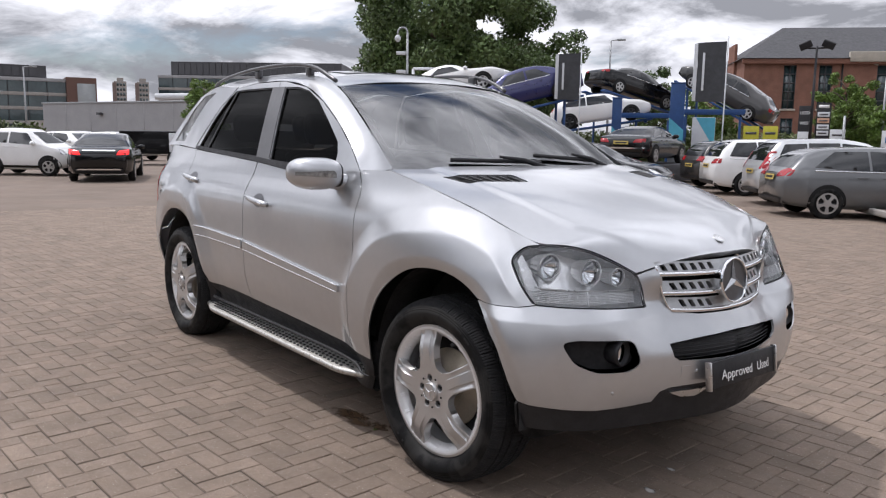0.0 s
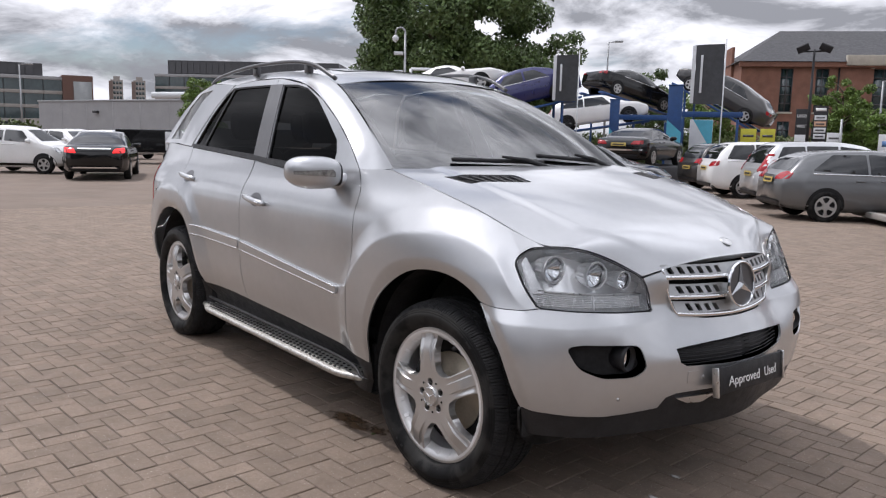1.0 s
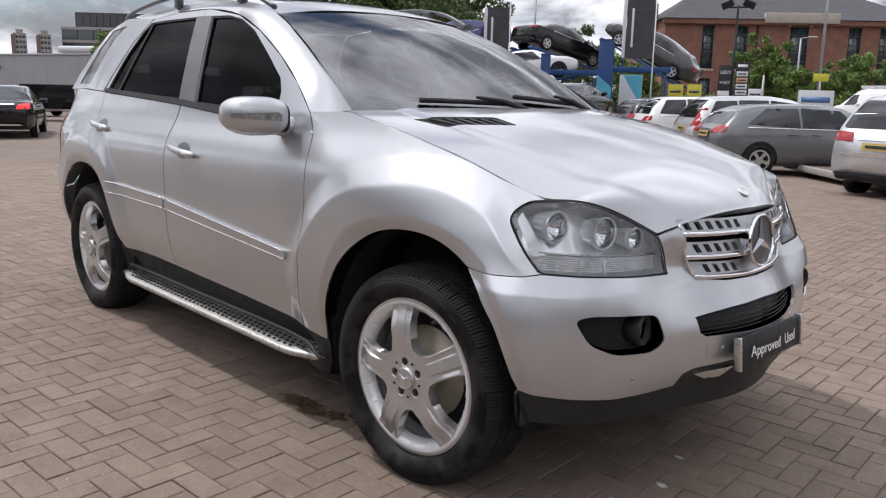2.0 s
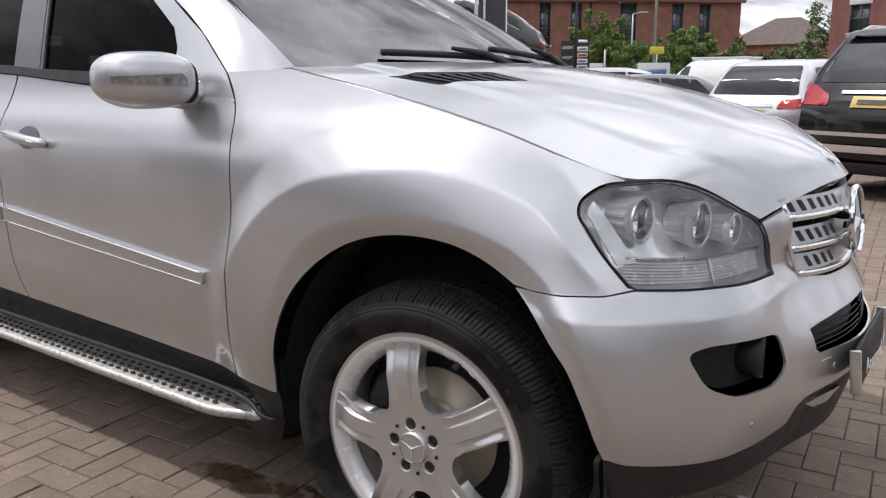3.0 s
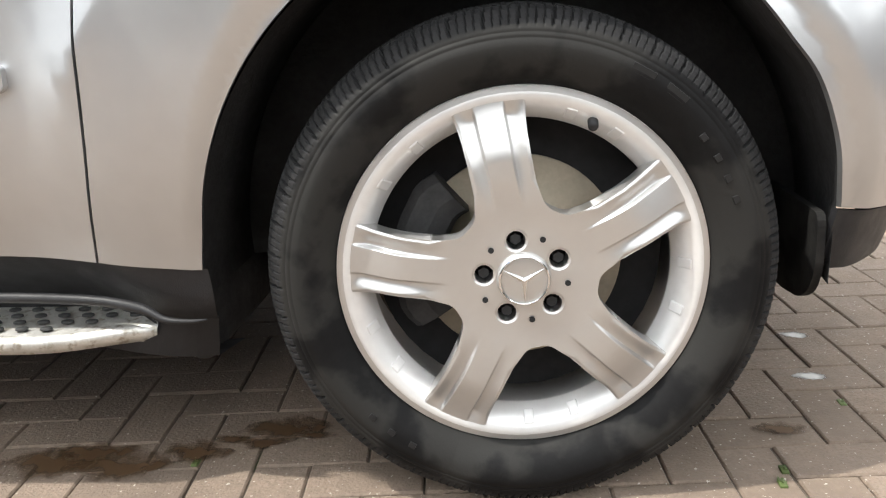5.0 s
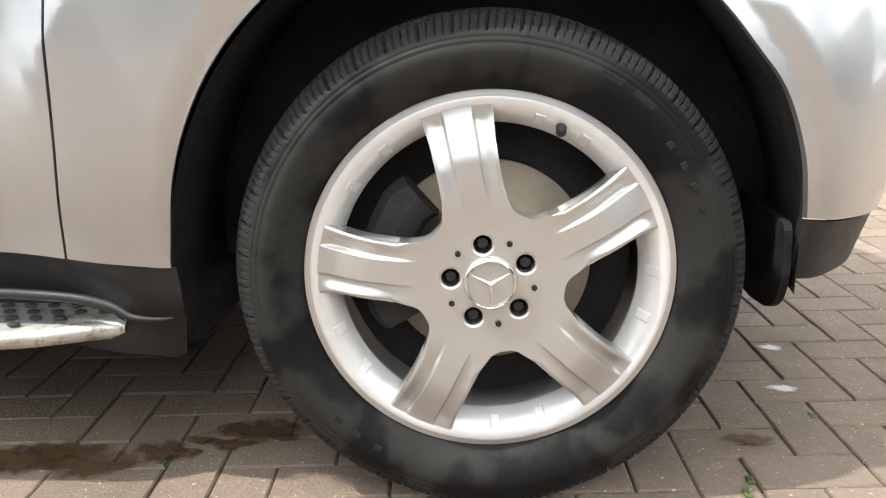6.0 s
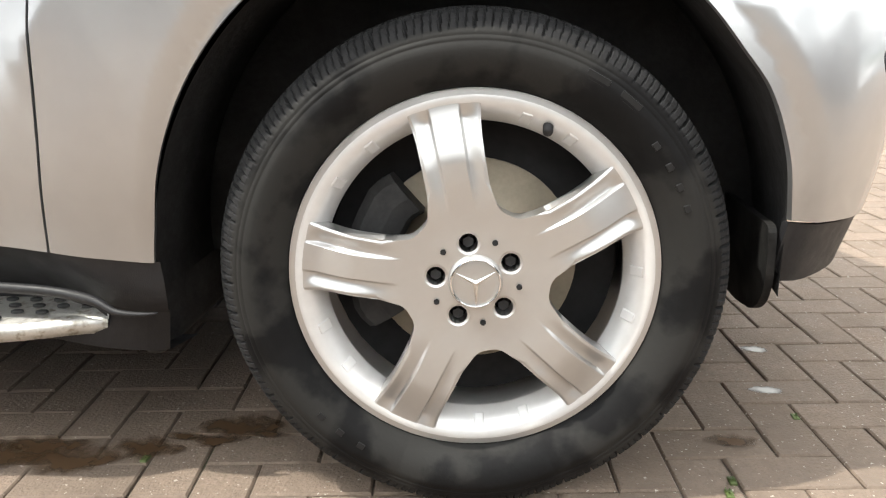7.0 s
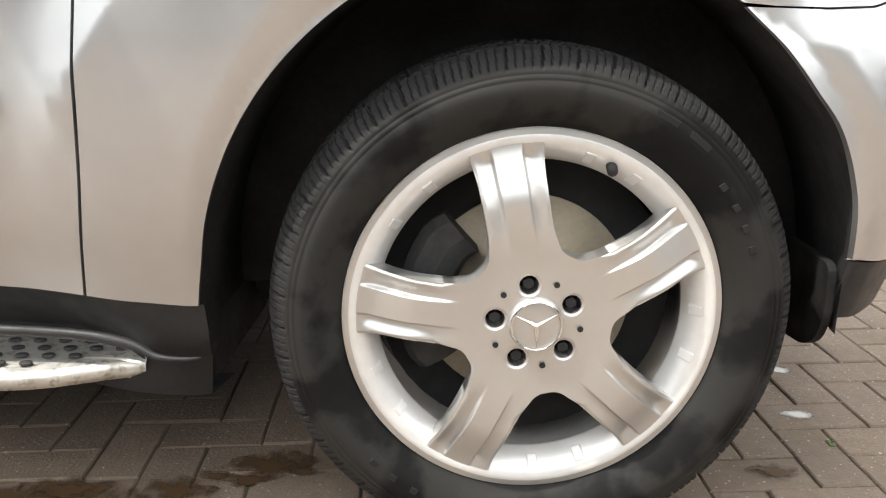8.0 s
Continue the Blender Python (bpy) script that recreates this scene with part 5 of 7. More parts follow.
for x, ys in ((-1.62, (-.37, .37)), (-2.50, (-.45, 0, .45))):
    for y in ys:
        w = .25 if x > -2 else .22
        seat = tagged(new("seat"), "black leather car seat with headrest")
        seat.parent = suv
        part("cushion", boxed(x - .05, x + .47, y - w, y + w, .52, .70, .06, segs=4), LEATHER, seat)
        part("seat_back", boxed(-.09, .09, -w, w, 0, .66, .07, Matrix.Translation((x - .06, y, .64)) @ pose(0, 0, 0, 0, -14, 0), segs=4), LEATHER, seat)
        part("headrest", boxed(-.05, .05, -.13, .13, 0, .19, .05, Matrix.Translation((x - .235, y, 1.34)) @ pose(0, 0, 0, 0, -10, 0), segs=4), LEATHER, seat)
part("rear_view_mirror", boxed(-.015, .015, -.12, .12, -.035, .035, .015, Matrix.Translation((-1.22, 0, 1.60)), segs=3), BLACK, suv)
part("headlining", panel("headlining", [(-1.35, -.55), (-1.35, .55), (-3.4, .55), (-3.4, -.55)], lambda x, y: roof_at(x, y) - np.array((0, 0, .04)), step=.15, lip=0), LINING, suv)
part("cabin_floor", boxed(-3.6, -.6, -.78, .78, .44, .50, .01), CABIN, suv)
v, f = lathe([(-.002, 0), (-.002, .05)], 24)
part("tax_disc", raw("tax_disc", v, f), mat("disc_holder", (.06, .07, .08), rough=.3), suv, "dark round disc on the windscreen", at=Matrix.Translation(screen_at(-.80, .10) - np.array((.014, 0, .026))) @ pose(0, 0, 0, -60, 0, 90))



# ---- other cars ----
BG_TYRE_V, BG_TYRE_F = lathe([(.01, .205), (-.004, .225), (-.006, .262), (.004, .295), (.02, .312), (.17, .312), (.19, .29), (.19, .21)], 32, closed=True)
bg_holes = []
for k in range(5):
    c = 2 * math.pi * k / 5 + .3
    bg_holes.append(rounded([(r * math.cos(c + h), r * math.sin(c + h)) for r, h in ((.075, .30), (.175, .42), (.185, .0), (.175, -.42), (.075, -.30))], .012, 2))
BG_RIM = panel("rim", [(.208 * math.cos(a), .208 * math.sin(a)) for a in np.linspace(0, 2 * math.pi, 33)[:-1]], lambda x, z: np.stack([x, -.004 + .0 * x - .012 * np.hypot(x, z), z], -1), bg_holes, step=.045, lip=.03)
BG_TYRE = raw("tyre", BG_TYRE_V, BG_TYRE_F)
# plain dark disc for the shaded hollow behind the spokes
BG_BACK = raw("brake", *lathe([(.05, 0), (.05, .205)], 24))
BG_TYRE.materials.append(RUBBER), BG_RIM.materials.append(ALLOY), BG_BACK.materials.append(DARK)
BLACK_RIM = mat("black_alloy", (.03, .03, .032), rough=.3, var=.1, coat=.5)
PLATE_Y = mat("yellow_plate", (.50, .37, .09), rough=.4, var=.06)
PLATE_W = mat("white_plate", (.72, .72, .70), rough=.4, var=.05)
CARGLASS = mat("dark_car_glass", (.012, .014, .016), rough=.03, var=.2, spec=.8)
CLEAR_LAMP = mat("clear_lamp", (.55, .56, .57), rough=.12, metal=.6, var=.3, scale=30, coat=1.0)
LIT = mat("lit_brake_lamp", (.9, .03, .03), rough=.2, emit=1.6)


def other_car(label, paint, L, W, H, top, belt, side, rear=None, front=None, lamps=None, head=None, plate=.0, wheels=(-.31, .31), wheel_r=.315, lower=None, group="", rim=None, trim=None, lit=False, rails=False, bars=(), rear_panel=None):
    """A parked car, nose along +x. top: the roofline (share of the length, height); belt: the window sill's height at tail and nose.
    side, rear, front, lamps, head: outlines of glass and lamps, in metres."""
    car = thing("car", label, "car", group)
    n = 56
    t = np.r_[0, .006, .02, .05, np.linspace(.09, .91, n - 8), .95, .98, .994, 1]
    xk, zk = np.array([p[0] for p in top]), np.array([p[1] for p in top])
    T = np.interp(t, xk, zk) * .45 + hermite(t, xk, zk) * .55
    plan = 1 - .16 * (1 - smooth(t, 0, .11)) ** 2 - .035 * smooth(t, .80, 1) - .22 * smooth(t, .90, 1.0) ** 2
    rows = []
    for k in range(len(t)):
        x, w, z1 = (t[k] - .5) * L, W / 2 * plan[k], T[k]
        zb = belt[0] + (belt[1] - belt[0]) * t[k]
        zs = min(zb, z1 - .05)
        c = float(smooth(z1 - zs, .05, .45))
        wt = w * (.90 * (1 - c) + .69 * c)
        low = .20 + .10 * (abs(t[k] - .5) * 2) ** 6
        half = [(.88 * w, low), (.965 * w, low + .10), (.995 * w, .48), (w, .62), (.99 * w, .5 * (.62 + zs)), (.965 * w, zs)]
        half += [(.965 * w + (wt - .965 * w) * f, zs + (z1 - .035 - zs) * g) for f, g in ((.30, .35), (.66, .70), (1, 1))]
        half += [(.82 * wt, z1 - .014), (.5 * wt, z1 - .004), (0, z1)]
        row = [(x, -y, z) for y, z in half] + [(x, y, z) for y, z in half[-2::-1]]
        rows.append(row)
    m = len(rows[0])
    v = np.array(rows).reshape(-1, 3)
    f = [(i * m + j, (i + 1) * m + j, (i + 1) * m + j + 1, i * m + j + 1) for i in range(len(t) - 1) for j in range(m - 1)]
    cap = len(v)
    ends = []
    for i in (0, len(t) - 1):
        ring = v[i * m:(i + 1) * m]
        mid = ring.mean(0)
        ends.append(ring * .25 + mid * .75 + np.array((-.035 if i == 0 else .05, 0, 0)))
    v = np.concatenate([v, *ends])
    for e, i in enumerate((0, len(t) - 1)):
        a, b = cap + e * m, i * m
        for j in range(m):
            q = (b + j, b + (j + 1) % m, a + (j + 1) % m, a + j)
            f.append(q if e == 0 else q[::-1])
        f.append(tuple(range(a, a + m)) if e == 0 else tuple(range(a, a + m))[::-1])
    f += [(i * m + m - 1, (i + 1) * m + m - 1, (i + 1) * m, i * m) for i in range(len(t) - 1)]
    part("body", raw("body", v, f), paint, car)
    bvh = BVHTree.FromPolygons([Vector(p) for p in v], f)

    def laid(name, outline, way, material, off=.006, step=.07, parent=None, label=""):
        pts, tris = sheet(outline, step=step)
        out = []
        for a, b in pts:
            o, d = {"right": ((a, -4, b), (0, 1, 0)), "left": ((a, 4, b), (0, -1, 0)), "rear": ((-9, a, b), (1, 0, 0)), "front": ((9, a, b), (-1, 0, 0))}[way]
            hit, nr, _, _ = bvh.ray_cast(Vector(o), Vector(d))
            if hit is None:
                hit, nr, _, _ = bvh.find_nearest(Vector(o) + Vector(d) * (4 - W / 2 if way in ("right", "left") else 9 - L / 2))
            out.append(hit - Vector(d) * off)
        tr = tris if way in ("right", "front") else tris[:, ::-1]
        return part(name, raw(name, out, tr), material, parent or car, label)

    both = lambda o: [(o, "right"), (o, "left")]
    for o in side:
        for q, way in both(o):
            laid("side_window", rounded(q, .03), way, CARGLASS)
    if trim:
        for o in side[:1]:
            for sgn in (-1, 1):
                xs_ = [p[0] for q in side for p in q]
                pts = []
                for x in np.linspace(min(xs_), max(xs_), 16):
                    zb = belt[0] + (belt[1] - belt[0]) * (x / L + .5) + .01
                    hit = bvh.ray_cast(Vector((x, 4 * sgn, zb)), Vector((0, -sgn, 0)))[0]
                    if hit:
                        pts.append((hit.x, hit.y + .006 * sgn, hit.z))
                part("chrome_strip", tube(pts, .012, 6), CHROME, car)
    if rear:
        laid("rear_window", rounded(rear, .06), "rear", CARGLASS)
    if front:
        laid("windscreen", rounded(front, .06), "front", CARGLASS)
    for o in (lamps or []):
        for sgn in (1, -1):
            q = [(a * sgn, b) for a, b in o]
            laid("tail_lamp", rounded(q[::sgn], .03), "rear", LIT if lit else RED, off=.012, step=.05, label="red tail lamp")
    for o in (head or []):
        for sgn in (1, -1):
            q = [(a * sgn, b) for a, b in o]
            laid("headlight", rounded(q[::sgn], .03), "front", CLEAR_LAMP, off=.012, step=.05)
    for way, z, m_ in (("rear", plate, PLATE_Y), ("front", .48, PLATE_W)):
        if z:
            p = laid("number_plate", [(-.26, z - .055), (.26, z - .055), (.26, z + .055), (-.26, z + .055)], way, m_, off=.022, step=.1)
            laid("plate_bar", [(-.2, z - .022), (.2, z - .022), (.2, z + .022), (-.2, z + .022)], way, BLACK, off=.026, step=.1, parent=p)
    for q, way, m_, off in bars:
        laid("trim", q, way, m_, off=off)
    lower = lower or BLACK
    laid("rear_apron", [(-W * .40, .27), (W * .40, .27), (W * .38, .40), (-W * .38, .40)], "rear", lower, off=.02)
    for sgn in (-1, 1):
        way = "right" if sgn < 0 else "left"
        for share in wheels:
            x = share * L
            # arch opening's shade, laid on the closed body as a flat dark patch
            laid("wheel_arch", [(x + (wheel_r + .055) * math.cos(a), .315 + (wheel_r + .06) * math.sin(a)) for a in np.linspace(radians(-18), radians(198), 26)], way, DARK, off=.004, step=.06)
            w = tagged(new("wheel"), "")
            w.parent = car
            hit = bvh.ray_cast(Vector((x, 4 * sgn, .55)), Vector((0, -sgn, 0)))[0]
            s = wheel_r / .312
            w.matrix_basis = Matrix.Translation((x, (hit.y if hit else W / 2 * sgn) + .012 * sgn, wheel_r)) @ (pose(0, 0, 0, 0, 0, 0) if sgn < 0 else pose(0, 0, 0, 0, 0, 180)) @ Matrix.Diagonal((s, 1, s, 1))
            part("tyre", BG_TYRE, RUBBER, w)
            part("rim", BG_RIM if rim is None else rim, ALLOY, w)
            part("brake", BG_BACK, DARK, w)
        v2, f2 = blob((0, 0, 0), (.07, .11, .07), 12, 8)
        hit = bvh.ray_cast(Vector((L * .17, 4 * sgn, belt[1] + .06)), Vector((0, -sgn, 0)))[0]
        if hit:
            part("door_mirror", raw("door_mirror", v2 + np.array((L * .17, hit.y + .10 * sgn, belt[1] + .08)), f2), paint, car)
        for x in (-.02, .17 - .30 * 1.0):
            hx = L * (x - .03)
            hit = bvh.ray_cast(Vector((hx, 4 * sgn, belt[0] - .12)), Vector((0, -sgn, 0)))[0]
            if hit:
                part("door_handle", boxed(hx - .10, hx + .10, hit.y - .012, hit.y + .022 * (1), belt[0] - .135, belt[0] - .105, .01) if sgn > 0 else boxed(hx - .10, hx + .10, hit.y - .022, hit.y + .012, belt[0] - .135, belt[0] - .105, .01), paint, car)
        if rails:
            hit = bvh.ray_cast(Vector((0, .62 * sgn, 4)), Vector((0, 0, -1)))[0]
            part("roof_rail", tube([(-L * .36, .62 * sgn, hit.z - .03), (-L * .30, .63 * sgn, hit.z + .05), (0, .64 * sgn, hit.z + .065), (L * .08, .63 * sgn, hit.z + .02)], .016, 6), SATIN, car)
    return car


def bearing(az, d, eye=(2.417, -2.767)):
    """A place d metres off in the direction az degrees left of +y."""
    a = radians(az)
    return eye[0] - d * math.sin(a), eye[1] + d * math.cos(a)


def stand(ob, x, y, az, z=0.0, tilt=0.0, roll=0.0):
    """Puts a car down, nose towards az degrees left of +y; tilt lifts its nose."""
    ob.matrix_world = pose(x, y, z + ground_at(x, y), 0, 0, 90 + az) @ pose(0, 0, 0, roll, -tilt, 0)
    return ob


HATCH = [(0, .88), (.03, 1.00), (.09, 1.26), (.16, 1.37), (.30, 1.42), (.48, 1.43), (.60, 1.36), (.72, 1.10), (.80, .98), (.92, .88), (1, .70)]
MPV = [(0, .92), (.02, 1.05), (.06, 1.36), (.11, 1.52), (.28, 1.585), (.48, 1.59), (.62, 1.49), (.75, 1.16), (.83, 1.05), (.94, .92), (1, .74)]
SUVTOP = [(0, .98), (.02, 1.12), (.07, 1.52), (.11, 1.70), (.28, 1.765), (.48, 1.765), (.60, 1.66), (.70, 1.28), (.78, 1.17), (.93, 1.05), (1, .82)]
SALOON = [(0, .90), (.03, .99), (.14, 1.06), (.22, 1.25), (.34, 1.41), (.48, 1.435), (.60, 1.35), (.71, 1.08), (.80, .97), (.93, .86), (1, .68)]
COUPE = [(0, .84), (.03, .93), (.17, .98), (.28, 1.18), (.38, 1.28), (.48, 1.28), (.58, 1.16), (.66, .97), (.78, .88), (.93, .78), (1, .62)]
MICRO = [(0, .95), (.03, 1.15), (.09, 1.40), (.18, 1.52), (.38, 1.55), (.55, 1.50), (.72, 1.20), (.82, 1.02), (.94, .92), (1, .72)]

WHITE = car_paint("white_paint", (.80, .80, .79), rough=.35)
GREY = car_paint("grey_metallic_paint", (.16, .165, .17), metal=.55, rough=.35)
BLACKP = mat("black_paint", (.006, .006, .0065), rough=.15, var=.05, spec=.25, coat=.55)
DKGREY = car_paint("dark_grey_paint", (.045, .043, .042), metal=.4, rough=.35)
BLUE = car_paint("dark_blue_paint", (.018, .020, .11), metal=.4, rough=.3)
SILV2 = car_paint("pale_silver_paint", (.60, .61, .62), metal=.6, rough=.35)

hatch_side = [[(-1.60, 1.02), (-.55, .95), (-.55, 1.34), (-1.18, 1.33)], [(-.50, .95), (.66, .92), (.30, 1.31), (-.50, 1.35)]]
mpv_side = [[(-1.82, 1.08), (-1.06, 1.05), (-1.06, 1.47), (-1.60, 1.45)], [(-1.02, 1.05), (-.25, 1.02), (-.25, 1.49), (-1.02, 1.48)], [(-.20, 1.02), (.80, .98), (.42, 1.43), (-.20, 1.49)]]
saloon_side = [[(-1.15, .98), (-.30, .96), (-.30, 1.30), (-.70, 1.29)], [(-.23, .96), (.72, .93), (.38, 1.26), (-.23, 1.31)]]
suv_side = [[(-1.95, 1.20), (-1.40, 1.18), (-1.40, 1.58), (-1.75, 1.57)], [(-1.33, 1.18), (-.42, 1.15), (-.42, 1.60), (-1.33, 1.60)], [(-.35, 1.15), (.72, 1.11), (.36, 1.55), (-.35, 1.60)]]
coupe_side = [[(-.72, .93), (.48, .90), (.16, 1.13), (-.38, 1.19)]]
micro_side = [[(-.98, 1.10), (-.42, 1.06), (-.42, 1.40), (-.82, 1.40)], [(-.36, 1.06), (.50, 1.0), (.18, 1.38), (-.36, 1.42)]]
hatch_lamp = [[(.36, .82), (.78, .84), (.80, .97), (.60, 1.00), (.38, .95)]]
mpv_lamp = [[(.42, .86), (.80, .88), (.80, 1.02), (.46, 1.0)]]
suv_lamp = [[(.50, .96), (.90, .97), (.90, 1.17), (.72, 1.17), (.52, 1.06)]]
saloon_lamp = [[(.48, .80), (.82, .82), (.82, .97), (.55, .93)]]
hatch_rear, mpv_rear = [(-.62, 1.01), (.62, 1.01), (.52, 1.33), (-.52, 1.33)], [(-.68, 1.06), (.68, 1.06), (.56, 1.48), (-.56, 1.48)]
suv_rear = [(-.70, 1.19), (.70, 1.19), (.60, 1.63), (-.60, 1.63)]
saloon_rear, saloon_front = [(-.52, 1.09), (.52, 1.09), (.42, 1.37), (-.42, 1.37)], [(-.62, 1.02), (.62, 1.02), (.46, 1.34), (-.46, 1.34)]
hatch_front, mpv_front = [(-.64, 1.04), (.64, 1.04), (.48, 1.34), (-.48, 1.34)], [(-.66, 1.10), (.66, 1.10), (.50, 1.48), (-.50, 1.48)]
head_low = [[(.42, .66), (.72, .68), (.74, .80), (.46, .78)]]

a_class = other_car("grey metallic hatchback parked in a row", GREY, 4.30, 1.78, 1.43, HATCH, (.95, .90), hatch_side, hatch_rear, hatch_front, hatch_lamp, head_low, .80, group="cars in the row", trim=True, bars=[([(-.30, .70), (.30, .70), (.32, .90), (-.32, .90)], "rear", DKGREY, .010)])
stand(a_class, -4.95, 14.3, -42)
old_mpv = other_car("silver compact people carrier parked in a row", SILV2, 4.0, 1.76, 1.60, MPV, (1.03, .96), [[(p[0] * .92, p[1]) for p in q] for q in mpv_side], mpv_rear, mpv_front, [[(.58, .86), (.80, .88), (.76, 1.30), (.62, 1.28)]], head_low, .80, group="cars in the row")
stand(old_mpv, -6.85, 16.4, -42)
white_b = other_car("white compact people carrier parked in a row", WHITE, 4.36, 1.79, 1.56, [(a, b * .98) for a, b in MPV], (1.02, .95), mpv_side, mpv_rear, mpv_front, mpv_lamp, head_low, .80, group="cars in the row", trim=True)
stand(white_b, -9.45, 18.7, -40)
dark_small = other_car("dark grey compact car parked in a row", DKGREY, 3.9, 1.74, 1.50, [(a, b * .94) for a, b in MPV], (.98, .92), [[(p[0] * .88, p[1] * .95) for p in q] for q in mpv_side], [(a, b * .95) for a, b in mpv_rear], None, mpv_lamp, None, .72, group="cars in the row")
stand(dark_small, -11.7, 20.5, -30)
roadster = other_car("black two-door roadster with chrome tail trim", BLACKP, 4.13, 1.81, 1.29, COUPE, (.92, .87), coupe_side, [(-.50, .99), (.50, .99), (.40, 1.22), (-.40, 1.22)], [(-.6, .92), (.6, .92), (.45, 1.2), (-.45, 1.2)], [[(.40, .72), (.80, .74), (.80, .86), (.50, .84)]], head_low, .72, bars=[([(-.80, .52), (.80, .52), (.80, .57), (-.80, .57)], "rear", CHROME, .02)])
stand(roadster, -15.32, 19.85, 17, .66)
tagged(part("display_plinth", boxed(-16.4, -14.2, 17.6, 22.1, -.05, .66 + ground_at(-15.32, 19.85), .03), mat("dark_plinth", (.06, .06, .065), rough=.7)), "low dark display plinth under a roadster", "plinth")
near_black = other_car("black saloon parked nose out", BLACKP, 4.6, 1.80, 1.40, SALOON, (.95, .90), saloon_side, saloon_rear, saloon_front, saloon_lamp, head_low, .0)
stand(near_black, -11.9, 12.9, -70)
silver_b = other_car("pale silver compact people carrier seen from the tail", SILV2, 4.36, 1.79, 1.60, MPV, (1.03, .96), mpv_side, mpv_rear, mpv_front, mpv_lamp, head_low, .80, bars=[([(-.36, .895), (.36, .895), (.34, .935), (-.34, .935)], "rear", CHROME, .02), ([(-.62, .66), (.62, .66), (.58, .70), (-.58, .70)], "rear", CHROME, .014)])
stand(silver_b, -1.6, 12.1, -14)
black_suv = other_car("black sport utility car with chrome bumper strips", BLACKP, 4.80, 1.93, 1.80, SUVTOP, (1.15, 1.09), suv_side, suv_rear, [(-.68, 1.24), (.68, 1.24), (.54, 1.62), (-.54, 1.62)], suv_lamp, head_low, 1.0, wheels=(-.30, .305), wheel_r=.37, rails=True, bars=[([(-.40, 1.08), (.40, 1.08), (.40, 1.11), (-.40, 1.11)], "rear", CHROME, .02), ([(-.78, .66), (.78, .66), (.78, .70), (-.78, .70)], "rear", CHROME, .03), ([(-.70, .50), (.70, .50), (.72, .57), (-.72, .57)], "rear", CHROME, .03), ([(-.62, 1.66), (.62, 1.66), (.58, 1.72), (-.58, 1.72)], "rear", BLACKP, .10)])
stand(black_suv, .76, 8.8, -19)

saloon = other_car("black saloon with lit brake lamps", BLACKP, 4.69, 1.81, 1.44, SALOON, (.96, .91), saloon_side, saloon_rear, saloon_front, saloon_lamp, head_low, .0, trim=True, lit=True, bars=[([(-.45, .92), (.45, .92), (.45, .95), (-.45, .95)], "rear", CHROME, .02), ([(-.62, .36), (.62, .36), (.56, .40), (-.56, .40)], "rear", CHROME, .03)])
stand(saloon, *bearing(75.3, 27.5), 69)
micro = other_car("white and black two-seat city car", WHITE, 2.70, 1.66, 1.55, MICRO, (1.06, .98), micro_side, [(-.5, 1.1), (.5, 1.1), (.42, 1.42), (-.42, 1.42)], [(-.62, 1.06), (.62, 1.06), (.46, 1.42), (-.46, 1.42)], [[(.5, .8), (.7, .8), (.7, .95), (.5, .95)]], [[(.44, .68), (.70, .72), (.68, .88), (.46, .84)]], .0, wheels=(-.34, .34), wheel_r=.30, bars=[([(-1.33, .35), (-.95, .35), (-.72, .62), (-1.02, 1.06), (-1.30, 1.06)], "right", BLACKP, .008), ([(-1.0, .26), (1.0, .26), (1.0, .34), (-1.0, .34)], "right", BLACKP, .010), ([(-.5, .40), (.5, .40), (.5, .56), (-.5, .56)], "front", BLACK, .012)])
stand(micro, *bearing(79.75, 30.0), -38)
row = [("white", WHITE, hatch_side), ("silver", SILV2, hatch_side), ("dark grey", DKGREY, hatch_side), ("white", WHITE, hatch_side), ("red", car_paint("red_paint", (.25, .02, .02)), hatch_side), ("silver", SILV2, hatch_side)]
for k, (word, p, s) in enumerate(row):
    c = other_car(f"{word} hatchback in the far row", p, 4.1, 1.75, 1.45, HATCH, (.95, .90), s, hatch_rear, hatch_front, hatch_lamp, head_low, .0, group="far row of cars")
    stand(c, (-38, -40, -42, -44.5, -47, -50)[k], (6.3, 9.0, 4.0, 8.2, 13.5, 16.0)[k], -60 + 8 * (k % 3))

# cars on the ramps, with the blue lift
ramp_saloon = other_car("black saloon tipped on a display ramp", BLACKP, 4.6, 1.80, 1.43, SALOON, (.95, .90), saloon_side, saloon_rear, saloon_front, saloon_lamp, head_low, .0, group="cars on the ramps", trim=True)
stand(ramp_saloon, -22.23, 27.37, -12, 3.2, -13)
ramp_grey = other_car("dark grey estate car tipped nose up on a ramp", DKGREY, 4.6, 1.80, 1.46, [(a, b if a > .3 else max(b, 1.30 if a > .08 else 1.0)) for a, b in SALOON], (.96, .92), saloon_side, saloon_rear, saloon_front, saloon_lamp, head_low, .0, group="cars on the ramps", trim=True)
stand(ramp_grey, -18.8, 29.6, 108, 3.1, 30)
ramp_white = other_car("white coupe with black wheels on a ramp", WHITE, 4.3, 1.78, 1.40, [(a, b * .97) for a, b in HATCH], (.95, .90), [[(p[0], p[1] * .96) for p in q] for q in hatch_side], [(a, b * .97) for a, b in hatch_rear], [(a, b * .97) for a, b in hatch_front], hatch_lamp, head_low, .0, group="cars on the ramps", rim=(lambda me: (me.materials.clear(), me.materials.append(BLACK_RIM), me)[2])(BG_RIM.copy()))
stand(ramp_white, -21.56, 24.7, -51, 2.08, 9)
